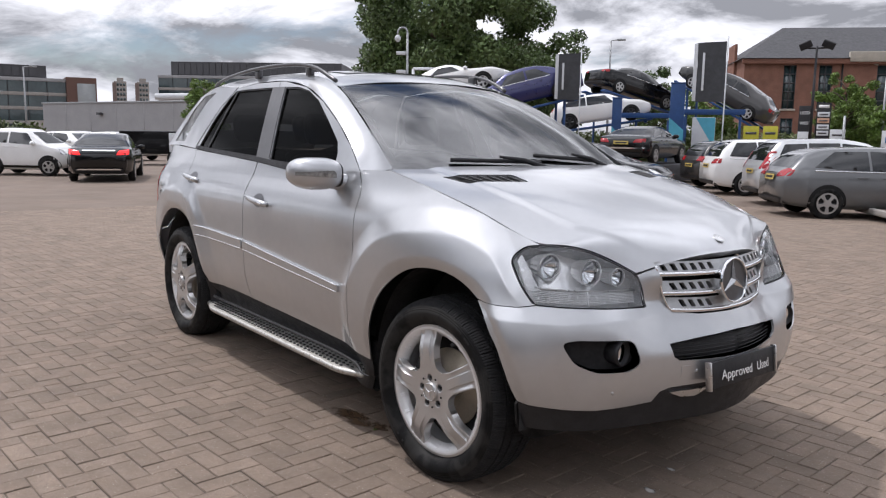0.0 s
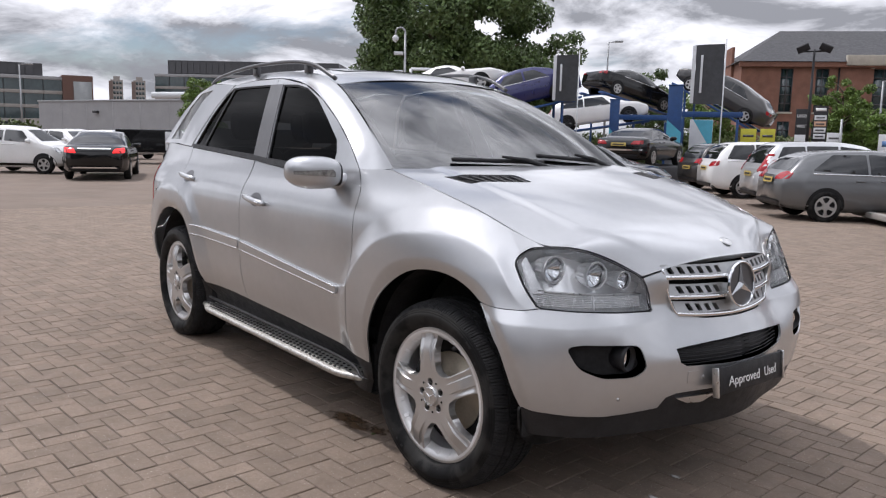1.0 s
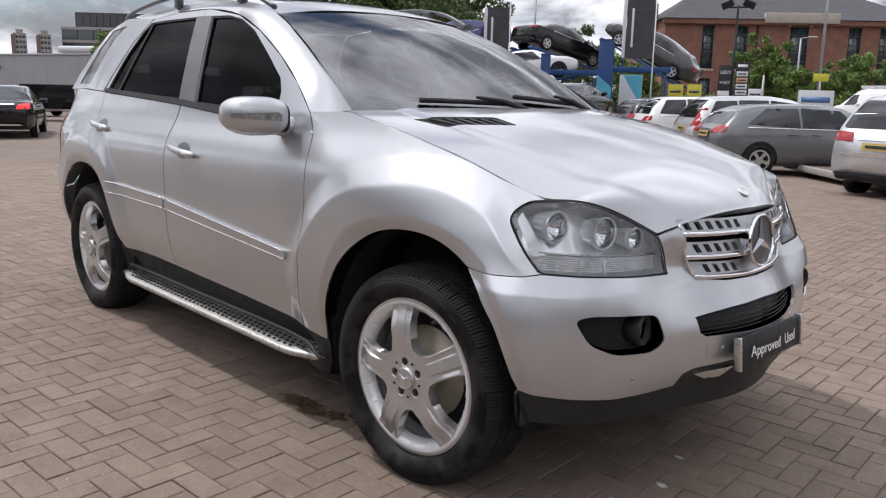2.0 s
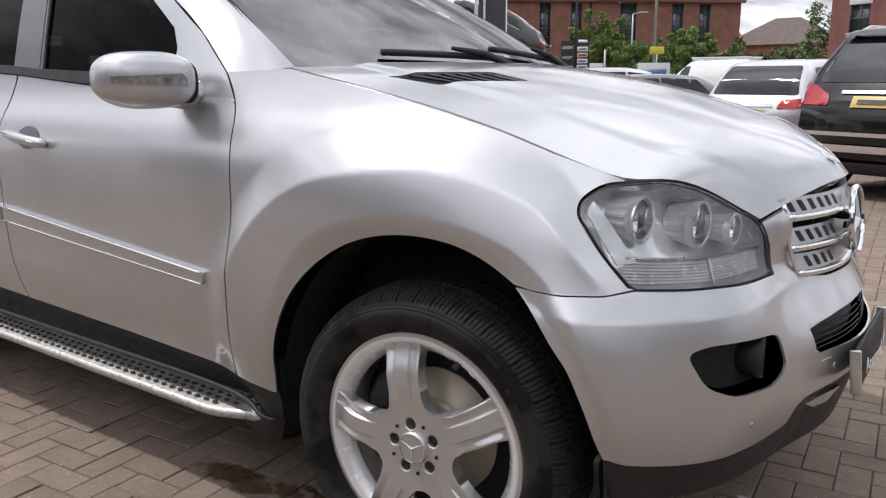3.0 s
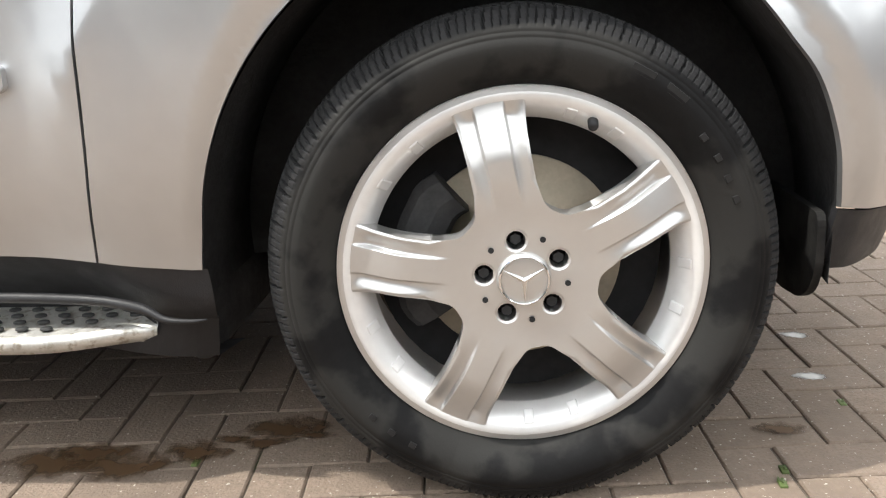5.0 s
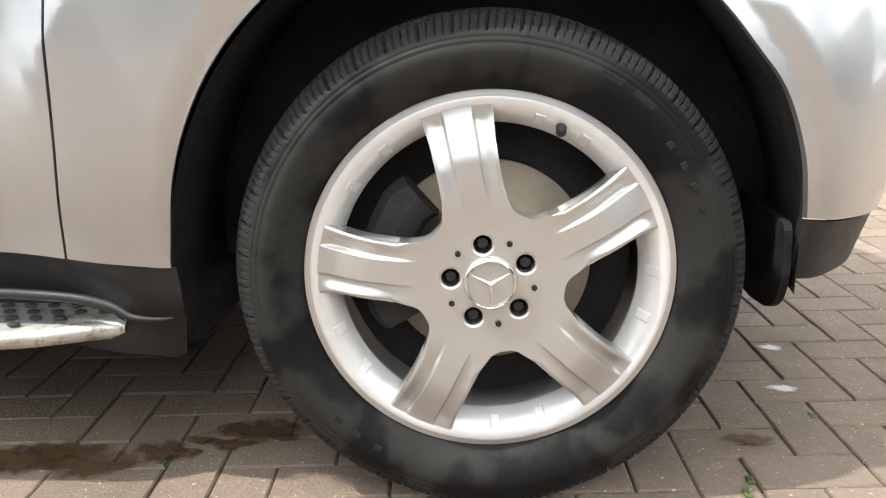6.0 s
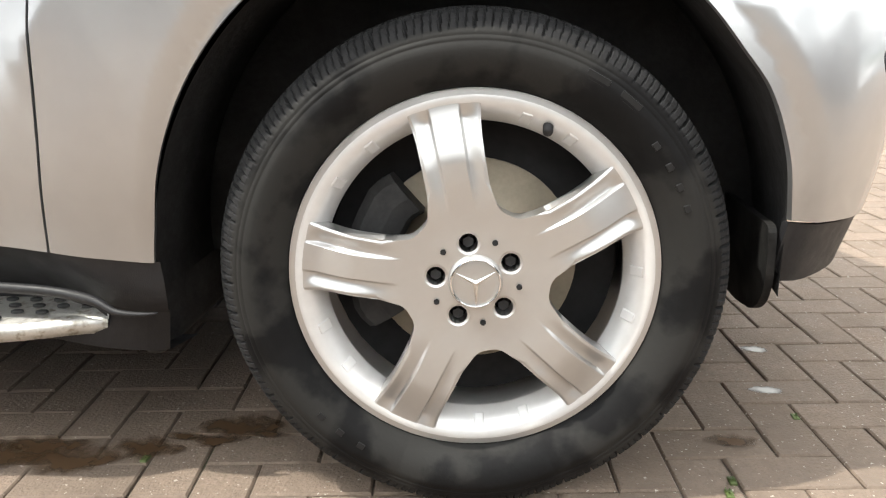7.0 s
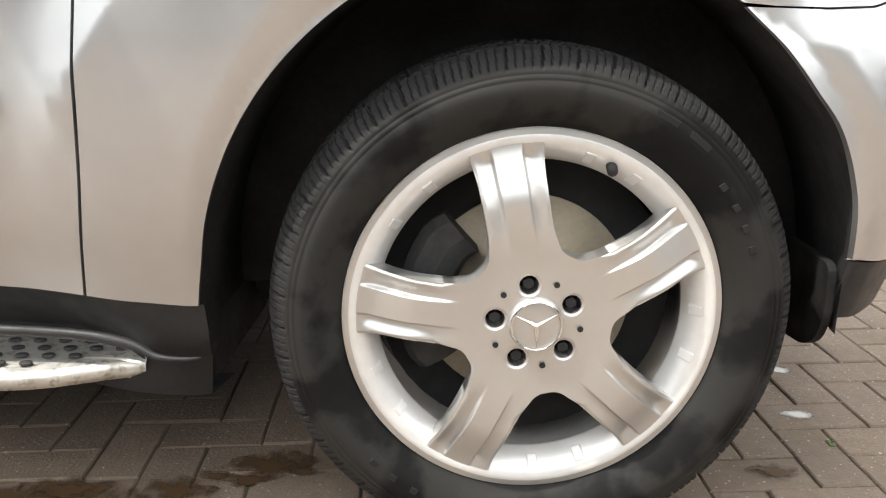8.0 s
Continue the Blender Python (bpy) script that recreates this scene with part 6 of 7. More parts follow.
ramp_blue = other_car("dark blue coupe on a display ramp", BLUE, 4.6, 1.80, 1.40, SALOON, (.95, .90), saloon_side, saloon_rear, saloon_front, saloon_lamp, head_low, .0, group="cars on the ramps", trim=True)
stand(ramp_blue, *bearing(46.8, 30), 146, 2.55, -14)
ramp_roadster = other_car("white open roadster nose up on a ramp", WHITE, 4.2, 1.78, 1.28, COUPE, (.92, .87), coupe_side, None, [(-.6, .92), (.6, .92), (.45, 1.2), (-.45, 1.2)], saloon_lamp, head_low, .0, group="cars on the ramps")
stand(ramp_roadster, *bearing(51.3, 31), -56, 2.95, 12)
STEEL = mat("blue_steel", (.015, .06, .19), rough=.45, var=.15, scale=2.0)
CYAN = mat("cyan_panel", (.10, .42, .56), rough=.5, var=.06)
PALE = mat("pale_panel", (.62, .64, .66), rough=.55, var=.05)


def ramp(x, y, az, z, tilt, label):
    """Two slim channels under a tipped car, propped at the higher end."""
    r = thing("car_ramp", label, "ramp", "car ramps")
    m = pose(x, y, z + ground_at(x, y), 0, 0, 90 + az) @ pose(0, 0, 0, 0, -tilt, 0)
    for s in (-.75, .75):
        part("track", boxed(-2.2, 2.2, s - .16, s + .16, -.09, -.005, .02, m), STEEL, r)
        p = m @ Vector((1.5 if tilt > 0 else -1.5, s, -.05))
        part("leg", boxed(p.x - .04, p.x + .04, p.y - .04, p.y + .04, 0, p.z, .01), STEEL, r)
    for u in (-1.9, 1.9):
        part("cross_beam", boxed(u - .06, u + .06, -.85, .85, -.17, -.08, .01, m), STEEL, r)


for args in ((-22.23, 27.37, -12, 3.2, -13), (-18.8, 29.6, 108, 3.1, 30), (-21.56, 24.7, -51, 2.08, 9), (*bearing(46.8, 30), 146, 2.55, -14), (*bearing(51.3, 31), -56, 2.95, 12)):
    ramp(*args, "blue steel ramp holding up a car")

# the lift's level deck
deck = thing("lift_deck", "long level blue steel deck between the lift posts", "lift")
for a, b, zz in (((-19.6, 23.1), (-17.7, 24.6), 2.30), ((-17.45, 24.75), (-15.4, 26.15), 2.46)):
    d = Vector((b[0] - a[0], b[1] - a[1]))
    m = Matrix.Translation((a[0], a[1], zz)) @ pose(0, 0, 0, 0, 0, math.degrees(math.atan2(d.y, d.x)))
    part("beam", boxed(0, d.length, -.05, .05, -.06, .12, .01, m), STEEL, deck)
    part("beam", boxed(0, d.length, 1.4, 1.5, -.06, .12, .01, m), STEEL, deck)
    for u in (.15, d.length - .15):
        part("leg", boxed(u - .05, u + .05, .6, .72, -zz - .1, -.16, .01, m), STEEL, deck)


def post(az, d, w, z1, label):
    """A blue lift post with a white and cyan flash at its foot."""
    x, y = bearing(az, d)
    p = thing("lift_post", label, "lift post", "lift posts", pose(x, y, 0, 0, 0, az))
    part("column", boxed(-w / 2, w / 2, -.2, .2, 0, z1, .02), STEEL, p)
    part("white_panel", boxed(-w / 2 + .004, w / 2 - .004, -.212, -.203, .3, z1 * .40, .002), PALE, p)
    bm = bmesh.new()
    h0, h1 = z1 * .38, z1 * .62
    q = [bm.verts.new(c) for c in ((-w / 2, -.215, h0 + .3), (w / 2, -.215, h0 - .35), (w / 2, -.215, h1 - .35), (-w / 2, -.215, h1 + .1))]
    bm.faces.new(q)
    bmesh.ops.recalc_face_normals(bm, faces=bm.faces)
    part("cyan_panel", bm, CYAN, p)
    part("cap", boxed(-w / 2 - .02, w / 2 + .02, -.22, .22, z1, z1 + .04, .01), STEEL, p)


post(40.1, 32.0, .37, 3.05, "narrow blue lift post with cyan flash")
post(36.05, 31.0, .52, 3.55, "broad blue lift post with cyan flash")
x, y = bearing(34.25, 32)
box_sign = thing("display_board", "white and cyan display board beside the lift", "board", at=pose(x, y, 0, 0, 0, 34))
part("board", boxed(-.42, .42, -.03, .03, 0, 2.35, .01), PALE, box_sign)
bm = bmesh.new()
bm.faces.new([bm.verts.new(c) for c in ((-.30, -.036, 2.34), (.41, -.036, 1.2), (.41, -.036, 2.34))])
bmesh.ops.recalc_face_normals(bm, faces=bm.faces)
part("flash", bm, CYAN, box_sign)

# flags
FLAG = mat("dark_banner", (.055, .057, .062), rough=.8, var=.12, scale=3)
for az, d, wd, z0, z1, word in ((42.7, 29, .82, 2.85, 4.48, "black"), (33.0, 27, .92, 2.72, 4.60, "dark grey")):
    x, y = bearing(az, d)
    flag = thing("flag", f"{word} cloth flag with pale lettering on a white pole", "flag", "flags", pose(x, y, 0, 0, 0, az))
    part("pole", rod(bmesh.new(), (0, 0, 0), (0, 0, z1 + .15), .022, segs=10), PALE, flag)
    n, v, f = 14, [], []
    for i in range(n + 1):
        for j in range(13):
            a, b = i / n, j / 12
            v.append((-.03 - wd * a * (1 - .08 * math.sin(b * 3)), .07 * math.sin(a * 5 + b * 2) * a, z0 + (z1 - z0) * b - .05 * a * math.sin(b * 2.5)))
    for i in range(n):
        for j in range(12):
            f.append((i * 13 + j, (i + 1) * 13 + j, (i + 1) * 13 + j + 1, i * 13 + j + 1))
    part("cloth", raw("cloth", v, f), FLAG, flag)
    part("hem", boxed(-.03 - wd - .05, -.03 - wd + .06, -.02, .0, z0 + .02, z1 - .05, .01, Matrix.Translation((0, -.05, 0))), PALE, flag)
    part("lettering_bar", boxed(-.74 * wd - .05, -.74 * wd + .02, -.10, -.085, z0 + .35, z1 - .35, .003), PALE, flag)


# lamp posts
GALV = mat("galvanised_steel", (.34, .35, .36), rough=.5, metal=.6, var=.1)
def lamp_post(az, d, h, kind, eye=(2.417, -2.767), dark=False):
    x, y = bearing(az, d, eye)
    m_ = BLACK if dark else GALV
    lp = thing("street_lamp", {"twin": "black column with two floodlights", "arm": "grey steel street lamp with a short arm", "hook": "white camera column with a hooked top", "pole": "tall plain grey pole"}[kind], "street lamp", "street lamps", pose(x, y, 0, 0, 0, az))
    part("column", rod(bmesh.new(), (0, 0, 0), (0, 0, h), .09 if d > 30 else .06, .05, segs=10), m_, lp)
    if kind == "twin":
        for s in (-1, 1):
            part("floodlight", boxed(-.28, .28, -.12, .12, -.17, .17, .03, Matrix.Translation((s * .5, -.1, h + .05)) @ pose(0, 0, 0, 25, 24 * s, 0)), BLACK, lp)
        part("crossbar", rod(bmesh.new(), (-.6, 0, h - .1), (.6, 0, h - .1), .04, segs=8), m_, lp)
    elif kind == "arm":
        part("arm", rod(bmesh.new(), (0, 0, h), (.55, 0, h + .06), .035, segs=8), m_, lp)
        part("lantern", boxed(.40, .95, -.13, .13, h + .0, h + .12, .04), m_, lp)
    elif kind == "hook":
        pts = [(0, 0, h - .3)] + [(-.24 + .24 * math.cos(a), 0, h + .24 * math.sin(a)) for a in np.linspace(0, math.pi, 9)] + [(-.48, 0, h - .15)]
        part("hook", tube(pts, .045, 8), m_, lp)
        v, f = lathe([(0, .06), (-.1, .15), (-.22, .16), (-.34, .05), (-.36, 0)], 16)
        part("camera_dome", raw("camera_dome", [(a - .48, c, b + h - .12) for a, b, c in v], f), PALE, lp)
        for z in (h - 1.0, h - 1.9):
            part("camera_box", boxed(-.55, -.08, -.12, .12, z - .08, z + .08, .02, pose(0, 0, 0, 0, 0, 0)), PALE, lp)


lamp_post(27.6, 42, 5.9, "twin", dark=True)
lamp_post(40.75, 55, 7.9, "arm")
lamp_post(55.0, 40, 6.5, "hook")
lamp_post(22.57, 55, 5.1, "arm", eye=(1.229, -2.335))
lamp_post(21.1, 45, 11.0, "pole", eye=(1.229, -2.335))
lamp_post(24.2, 40, 2.6, "pole", eye=(1.06, -2.28))
lamp_post(80.0, 70, 6.2, "arm")
lamp_post(81.8, 90, 5.0, "arm")



# ---- buildings ----
BRICK = mat("red_brick", (.215, .105, .074), rough=.9, var=.18, scale=1.2, bump=.3, bump_scale=25)
SLATE = mat("dark_slate", (.052, .052, .057), rough=.75, var=.18, scale=2.0, bump=.3, bump_scale=12)
STONE = mat("pale_stone", (.42, .38, .32), rough=.85, var=.1, scale=2)
CLAD = mat("grey_cladding", (.30, .30, .305), rough=.7, var=.06, scale=.5)
DKCLAD = mat("dark_cladding", (.055, .055, .06), rough=.6, var=.15, scale=.4)
WINGLASS = mat("office_glass", (.035, .055, .058), rough=.06, var=.25, scale=.3, spec=.8)
CONCRETE = mat("concrete", (.30, .28, .26), rough=.9, var=.1, scale=.6)


def wall_frame(a, b):
    """A pose with x along the foot of a wall from a to b, y into the building."""
    d = Vector((b[0] - a[0], b[1] - a[1], 0))
    return Matrix.Translation((a[0], a[1], 0)) @ Matrix.Rotation(math.atan2(d.y, d.x), 4, "Z"), d.length


def pane_in(parent, x0, x1, z0, z1, arch=False, frame_m=None, bars=(1, 3)):
    """A window set into a wall: frame, glazing bars and pane, with a stone sill."""
    w = tagged(new("window"), "")
    w.parent = parent
    part("pane", boxed(x0, x1, .10, .13, z0, z1), WINGLASS, w)
    if arch:
        r = (x1 - x0) / 2
        pts = [(x0, z1 - .02)] + [((x0 + x1) / 2 + r * math.cos(t), z1 + r * .8 * math.sin(t)) for t in np.linspace(math.pi, 0, 13)] + [(x1, z1 - .02)]
        v, t = sheet(pts, step=.5)
        part("arch_pane", raw("arch_pane", [(a, .09, b) for a, b in v], t), WINGLASS, w)
        ring = tube([((x0 + x1) / 2 + (r + .14) * math.cos(t), -.03, z1 + (r * .8 + .14) * math.sin(t)) for t in np.linspace(math.pi, 0, 13)], .16, 6)
        part("arch_stones", ring, STONE, w)
    f = frame_m or TRIM
    for k in range(bars[0] + 2):
        x = x0 + (x1 - x0) * k / (bars[0] + 1)
        part("mullion", boxed(x - .05, x + .05, .03, .12, z0, z1), f, w)
    for k in range(bars[1] + 2):
        z = z0 + (z1 - z0) * k / (bars[1] + 1)
        part("transom", boxed(x0, x1, .04, .11, z - .05, z + .05), f, w)
    part("sill", boxed(x0 - .12, x1 + .12, -.10, .12, z0 - .16, z0, .02), STONE, w)


def pierced(length, height, holes, thick=.35):
    """A wall with openings cut right through it."""
    xs_ = sorted({0.0, length, *(v for h in holes for v in h[:2])})
    bm = bmesh.new()
    for a, b in zip(xs_, xs_[1:]):
        cuts = sorted((h[2], h[3]) for h in holes if h[0] <= a + 1e-6 and h[1] >= b - 1e-6)
        z = 0.0
        for c, d in cuts + [(height, height)]:
            if c > z + 1e-6:
                box(bm, a, b, 0, thick, z, c)
            z = max(z, d)
    return bm


# brick hall with arched windows and a hipped slate roof
PL, PR = (-36.3, 60.0), (-20.6, 74.5)
m, ln = wall_frame(PL, PR)
hall = thing("brick_building", "red brick hall with tall windows and slate roof", "building", at=m)
EAVE = 8.1


def along_wall(az, eye, m, a):
    """How far along a wall the direction az meets it."""
    e, d = Vector((*eye, 0)), Vector((-math.sin(radians(az)), math.cos(radians(az)), 0))
    e2, d2 = m.inverted() @ e, m.inverted().to_3x3() @ d
    return e2.x - d2.x * e2.y / d2.y


spots = [(28.76, 27.99), (26.63, 25.87), (23.3, 22.2), (19.87, 19.14), (18.13, 17.41)]
holes, kinds = [], []
for k, (a, b) in enumerate(spots):
    u, v = along_wall(a, (1.06, -2.28), m, 0), along_wall(b, (1.06, -2.28), m, 0)
    holes.append((min(u, v), max(u, v), 3.9, 7.55))
    holes.append((min(u, v), max(u, v), .9, 3.1))
part("wall", pierced(ln, EAVE, holes), BRICK, hall, smooth_faces=False)
for k, h in enumerate(holes):
    pane_in(hall, *h, arch=(k == 4), bars=(1, 4 if k % 2 == 0 else 2))
part("side_wall", boxed(-.35, 0, 0, 24, 0, EAVE, 0), BRICK, hall, smooth_faces=False)
part("gable", boxed(-.6, -.36, 3.5, 6.5, 0, EAVE + 1.6, .02), BRICK, hall, smooth_faces=False)
part("side_wall", boxed(ln, ln + .35, 0, 24, 0, EAVE, 0), BRICK, hall, smooth_faces=False)
bm = bmesh.new()
q = [bm.verts.new(c) for c in ((-.7, -.6, EAVE), (ln + .7, -.6, EAVE), (ln + .7, 24.6, EAVE), (-.7, 24.6, EAVE), (4.6, 9, EAVE + 3.7), (ln - 4.6, 9, EAVE + 3.7))]
for c in ((0, 1, 5, 4), (1, 2, 5), (2, 3, 4, 5), (3, 0, 4), (3, 2, 1, 0)):
    bm.faces.new([q[k] for k in c])
part("roof", bm, SLATE, hall, smooth_faces=False)
part("eaves_band", boxed(-.6, ln + .6, -.45, -.02, EAVE - .45, EAVE - .02, .03), BRICK, hall)
u0, u1 = along_wall(25.0, (1.06, -2.28), m, 0), along_wall(20.6, (1.06, -2.28), m, 0)
part("parapet", boxed(min(u0, u1), max(u0, u1), -.6, -.1, EAVE - .3, EAVE + .55, .03), STONE, hall)
part("drain_pipe", rod(bmesh.new(), (along_wall(25.3, (1.06, -2.28), m, 0), -.1, 0), (along_wall(25.3, (1.06, -2.28), m, 0), -.1, EAVE - .4), .07), BLACK, hall)

# long grey shed
m, ln = wall_frame((-115.4, 20.1), (-70, 36))
shed = thing("warehouse", "long low grey clad warehouse", "building", at=m)
part("wall", boxed(0, ln, 0, 12, 0, 4.75, 0), CLAD, shed, smooth_faces=False)
part("coping", boxed(-.1, ln + .1, -.12, .1, 4.75, 4.95, .02), GALV, shed)
for k in range(1, 9):
    part("joint_rib", boxed(ln * k / 9 - .03, ln * k / 9 + .03, -.03, 0, 0, 4.74), CLAD, shed)
for x in (13, 32):
    part("wall_lamp", boxed(x - .3, x + .3, -.6, -.02, 3.3, 3.6, .05), DKCLAD, shed)
part("side_block", boxed(-6, -.2, 1, 8, 0, 2.6), CONCRETE, shed, smooth_faces=False)


def office(a, b, h, deep, storeys, label, plant=0.0, side=None):
    """A glazed office block: slabs, strips of panes, roof plant."""
    m, ln = wall_frame(a, b)
    o = thing("office_building", label, "building", at=m)
    part("core", boxed(.4, ln - .4, .4, deep, 0, h - .3), DKCLAD, o, smooth_faces=False)
    for k in range(storeys + 1):
        z = h * k / storeys
        part("floor_band", boxed(0, ln, 0, deep, z - .35, z + .25, .02), CLAD if k == storeys else CONCRETE, o)
    n = max(3, int(ln / 3.2))
    for k in range(storeys):
        z0, z1 = h * k / storeys + .25, h * (k + 1) / storeys - .35
        for i in range(n):
            part("window", boxed(ln * i / n + .08, ln * (i + 1) / n - .08, .16, .3, z0, z1), WINGLASS, o, smooth_faces=False)
    if plant:
        part("roof_plant", boxed(ln * .05, ln * .88, 2, deep - 2, h + .25, h + plant, .05), DKCLAD, o, smooth_faces=False)
        for i in range(int(ln * .8 / 1.4)):
            part("plant_louvre", boxed(ln * .06 + i * 1.4, ln * .06 + i * 1.4 + 1.2, 1.9, 1.99, h + .6, h + plant - .4), TRIM, o, smooth_faces=False)
    if side:
        part("brick_tower", boxed(ln, ln + side, -.5, deep, 0, h + .6, .03), mat("brown_brick", (.13, .075, .06), rough=.9, var=.15), o, smooth_faces=False)
        part("tower_glass", boxed(ln + side * .35, ln + side * .95, -.6, -.52, 1, h - .5), mat("pale_glass", (.24, .25, .25), rough=.2, var=.1), o)
    return o


P = lambda az, d: bearing(az, d)
office(P(86.5, 165), P(77.6, 165), 10.4, 18, 4, "glazed grey office block with rooftop plant", 2.6, 5.2)
office(P(72.0, 190), P(58.0, 178), 13.4, 20, 5, "dark glazed office block with rooftop plant", 3.4)
x, y = P(70.5, 150)
pipe = thing("roof_canopy", "long white tubular canopy on the office roof", "canopy")
part("canopy_tube", rod(bmesh.new(), (*P(72.2, 152), 7.3), (*P(60, 150), 8.4), .55, segs=16), PALE, pipe)
part("support", rod(bmesh.new(), (*P(70.5, 152), 0), (*P(70.5, 152), 7.2), .25), GALV, pipe)
for az, w in ((74.35, 5.6), (72.95, 5.6)):
    x, y = P(az, 420)
    t = thing("tower_block", "distant brown and grey residential tower block", "building", "tower blocks", pose(x, y, 0, 0, 0, az))
    part("wall", boxed(-w / 2, w / 2, 0, 7, 0, 24.6, .05), CONCRETE, t, smooth_faces=False)
    part("stair_core", boxed(-w / 2 - .8, -w / 2 + 1.0, -.3, 5, 0, 24, .05), mat("brown_panels", (.17, .13, .115), rough=.9, var=.15), t, smooth_faces=False)
    part("lift_house", boxed(-1.5, 1.5, 1, 5, 24.6, 26.3, .05), CONCRETE, t, smooth_faces=False)
    for k in range(10):
        for i in range(3):
            part("window", boxed(-1.6 + i * 1.4, -.6 + i * 1.4, -.06, .02, 1.3 + k * 2.35, 2.6 + k * 2.35), WINGLASS, t)

# house with a hipped roof, and the brick block beside it
m, ln = wall_frame(bearing(16.4, 92, (1.06, -2.28)), bearing(10.4, 88, (1.06, -2.28)))
house = thing("house", "orange brick house with a brown hipped roof", "house", at=m)
ORANGE = mat("orange_brick", (.34, .19, .11), rough=.9, var=.15, scale=1.5)
TILES = mat("brown_roof_tiles", (.125, .10, .088), rough=.85, var=.15, scale=2.5, bump=.4, bump_scale=9)
part("wall", boxed(0, ln, 0, 8, 0, 4.2, 0), ORANGE, house, smooth_faces=False)
bm = bmesh.new()
q = [bm.verts.new(c) for c in ((-.4, -.4, 4.15), (ln + .4, -.4, 4.15), (ln + .4, 8.4, 4.15), (-.4, 8.4, 4.15), (3.6, 4, 7.0), (ln - 4.0, 4, 7.0))]
for c in ((0, 1, 5, 4), (1, 2, 5), (2, 3, 4, 5), (3, 0, 4), (3, 2, 1, 0)):
    bm.faces.new([q[k] for k in c])
part("roof", bm, TILES, house, smooth_faces=False)
bm = bmesh.new()
q = [bm.verts.new(c) for c in ((-.2, -1.2, 0), (2.4, -1.2, 0), (2.4, -1.2, 4.0), (1.1, -1.2, 5.6), (-.2, -1.2, 4.0), (-.2, 1, 0), (2.4, 1, 0), (2.4, 1, 4.0), (1.1, 1, 5.6), (-.2, 1, 4.0))]
for c in ((0, 1, 2, 3, 4), (1, 6, 7, 2), (2, 7, 8, 3), (3, 8, 9, 4), (0, 4, 9, 5)):
    bm.faces.new([q[k] for k in c])
part("gable", bm, ORANGE, house, smooth_faces=False)
for x in (4.5, 7.0):
    part("window", boxed(x, x + 1.1, -.05, .05, 1.0, 2.3), WINGLASS, house)

m, ln = wall_frame(bearing(10.15, 58, (1.06, -2.28)), bearing(-8, 50, (1.06, -2.28)))
block = thing("brick_building", "red brick trade block with white window heads", "building", at=m)
holes = [(1.3 + k * 2.6, 2.6 + k * 2.6, z, z + 1.7) for k in range(6) for z in (.8, 3.6)]
part("wall", pierced(ln, 6.0, holes), mat("plum_brick", (.20, .085, .075), rough=.9, var=.15, scale=1.2), block, smooth_faces=False)
part("body", boxed(.2, ln - .2, .6, 10, 0, 5.9), DKCLAD, block, smooth_faces=False)
part("coping", boxed(-.2, ln + .2, -.15, .5, 6.0, 6.2, .02), SLATE, block)
for h in holes:
    pane_in(block, *h, bars=(1, 1))
    part("window_head", boxed(h[0] - .1, h[1] + .1, -.05, .12, h[3], h[3] + .45, .02), PALE, block)
sign = part("sign_board", boxed(1.6, 6.2, -.25, -.06, 6.1, 7.4, .02), PALE, block, "white sign board with dark shapes")
for k in range(8):
    part("sign_bar", boxed(1.95 + k * .5, 2.25 + k * .5, -.27, -.255, 6.45, 7.05), BLACK, sign)
part("drain_pipe", rod(bmesh.new(), (6.9, -.12, 0), (6.9, -.12, 6.0), .08), mat("maroon_pipe", (.16, .02, .02)), block)

# white van
van = other_car("white panel van with a roof rack", WHITE, 4.9, 1.9, 1.95, [(0, 1.85), (.05, 1.92), (.5, 1.95), (.70, 1.90), (.82, 1.45), (.86, 1.22), (.96, 1.05), (1, .75)], (1.25, 1.1), [[(.95, 1.18), (1.62, 1.14), (1.35, 1.62), (.95, 1.68)]], None, [(-.7, 1.24), (.7, 1.24), (.6, 1.72), (-.6, 1.72)], None, head_low, .0)
stand(van, *bearing(16.9, 44, (1.06, -2.28)), 78)
rack = thing("roof_rack", "white ladder rack on the van roof", "roof rack")
mv = van.matrix_world
for s in (-.6, .6):
    part("rail", boxed(-2.2, 1.0, s - .03, s + .03, 2.02, 2.10, .01, mv), PALE, rack)
for u in np.linspace(-2.1, .9, 6):
    part("crossbar", boxed(u - .03, u + .03, -.65, .65, 1.94, 2.05, .01, mv), PALE, rack)
x, y = bearing(16.6, 30, (1.06, -2.28))

# signs
def words(text, size, at, material, parent, name="lettering"):
    c = bpy.data.curves.new("words", "FONT")
    c.body, c.size, c.extrude, c.align_x = text, size, .004, "CENTER"
    tmp = new("words", c)
    me = bpy.data.meshes.new_from_object(tmp.evaluated_get(bpy.context.evaluated_depsgraph_get()))
    bpy.data.objects.remove(tmp)
    me.materials.clear()
    return part(name, me, material, parent, at=at)


x, y = bearing(27.95, 50)
s1 = thing("sign", "black sign board with white words", "sign", "signs", pose(x, y, 0, 0, 0, 27.9))
part("board", boxed(-.37, .37, -.05, .05, 0, 3.35, .01), BLACK, s1)
part("lower_board", boxed(-.36, .36, -.06, -.052, .2, 1.9, .003), PALE, s1)
words("LEEDS", .235, pose(0, -.056, 2.88, 90, 0, 0), WHITE_INK, s1)
words("WEST", .235, pose(0, -.056, 2.30, 90, 0, 0), WHITE_INK, s1)
x, y = bearing(26.9, 50)
s2 = thing("sign", "tall black sign with pale tenant panels", "sign", "signs", pose(x, y, 0, 0, 0, 26.9))
part("board", boxed(-.37, .37, -.05, .05, 0, 3.5, .01), BLACK, s2)
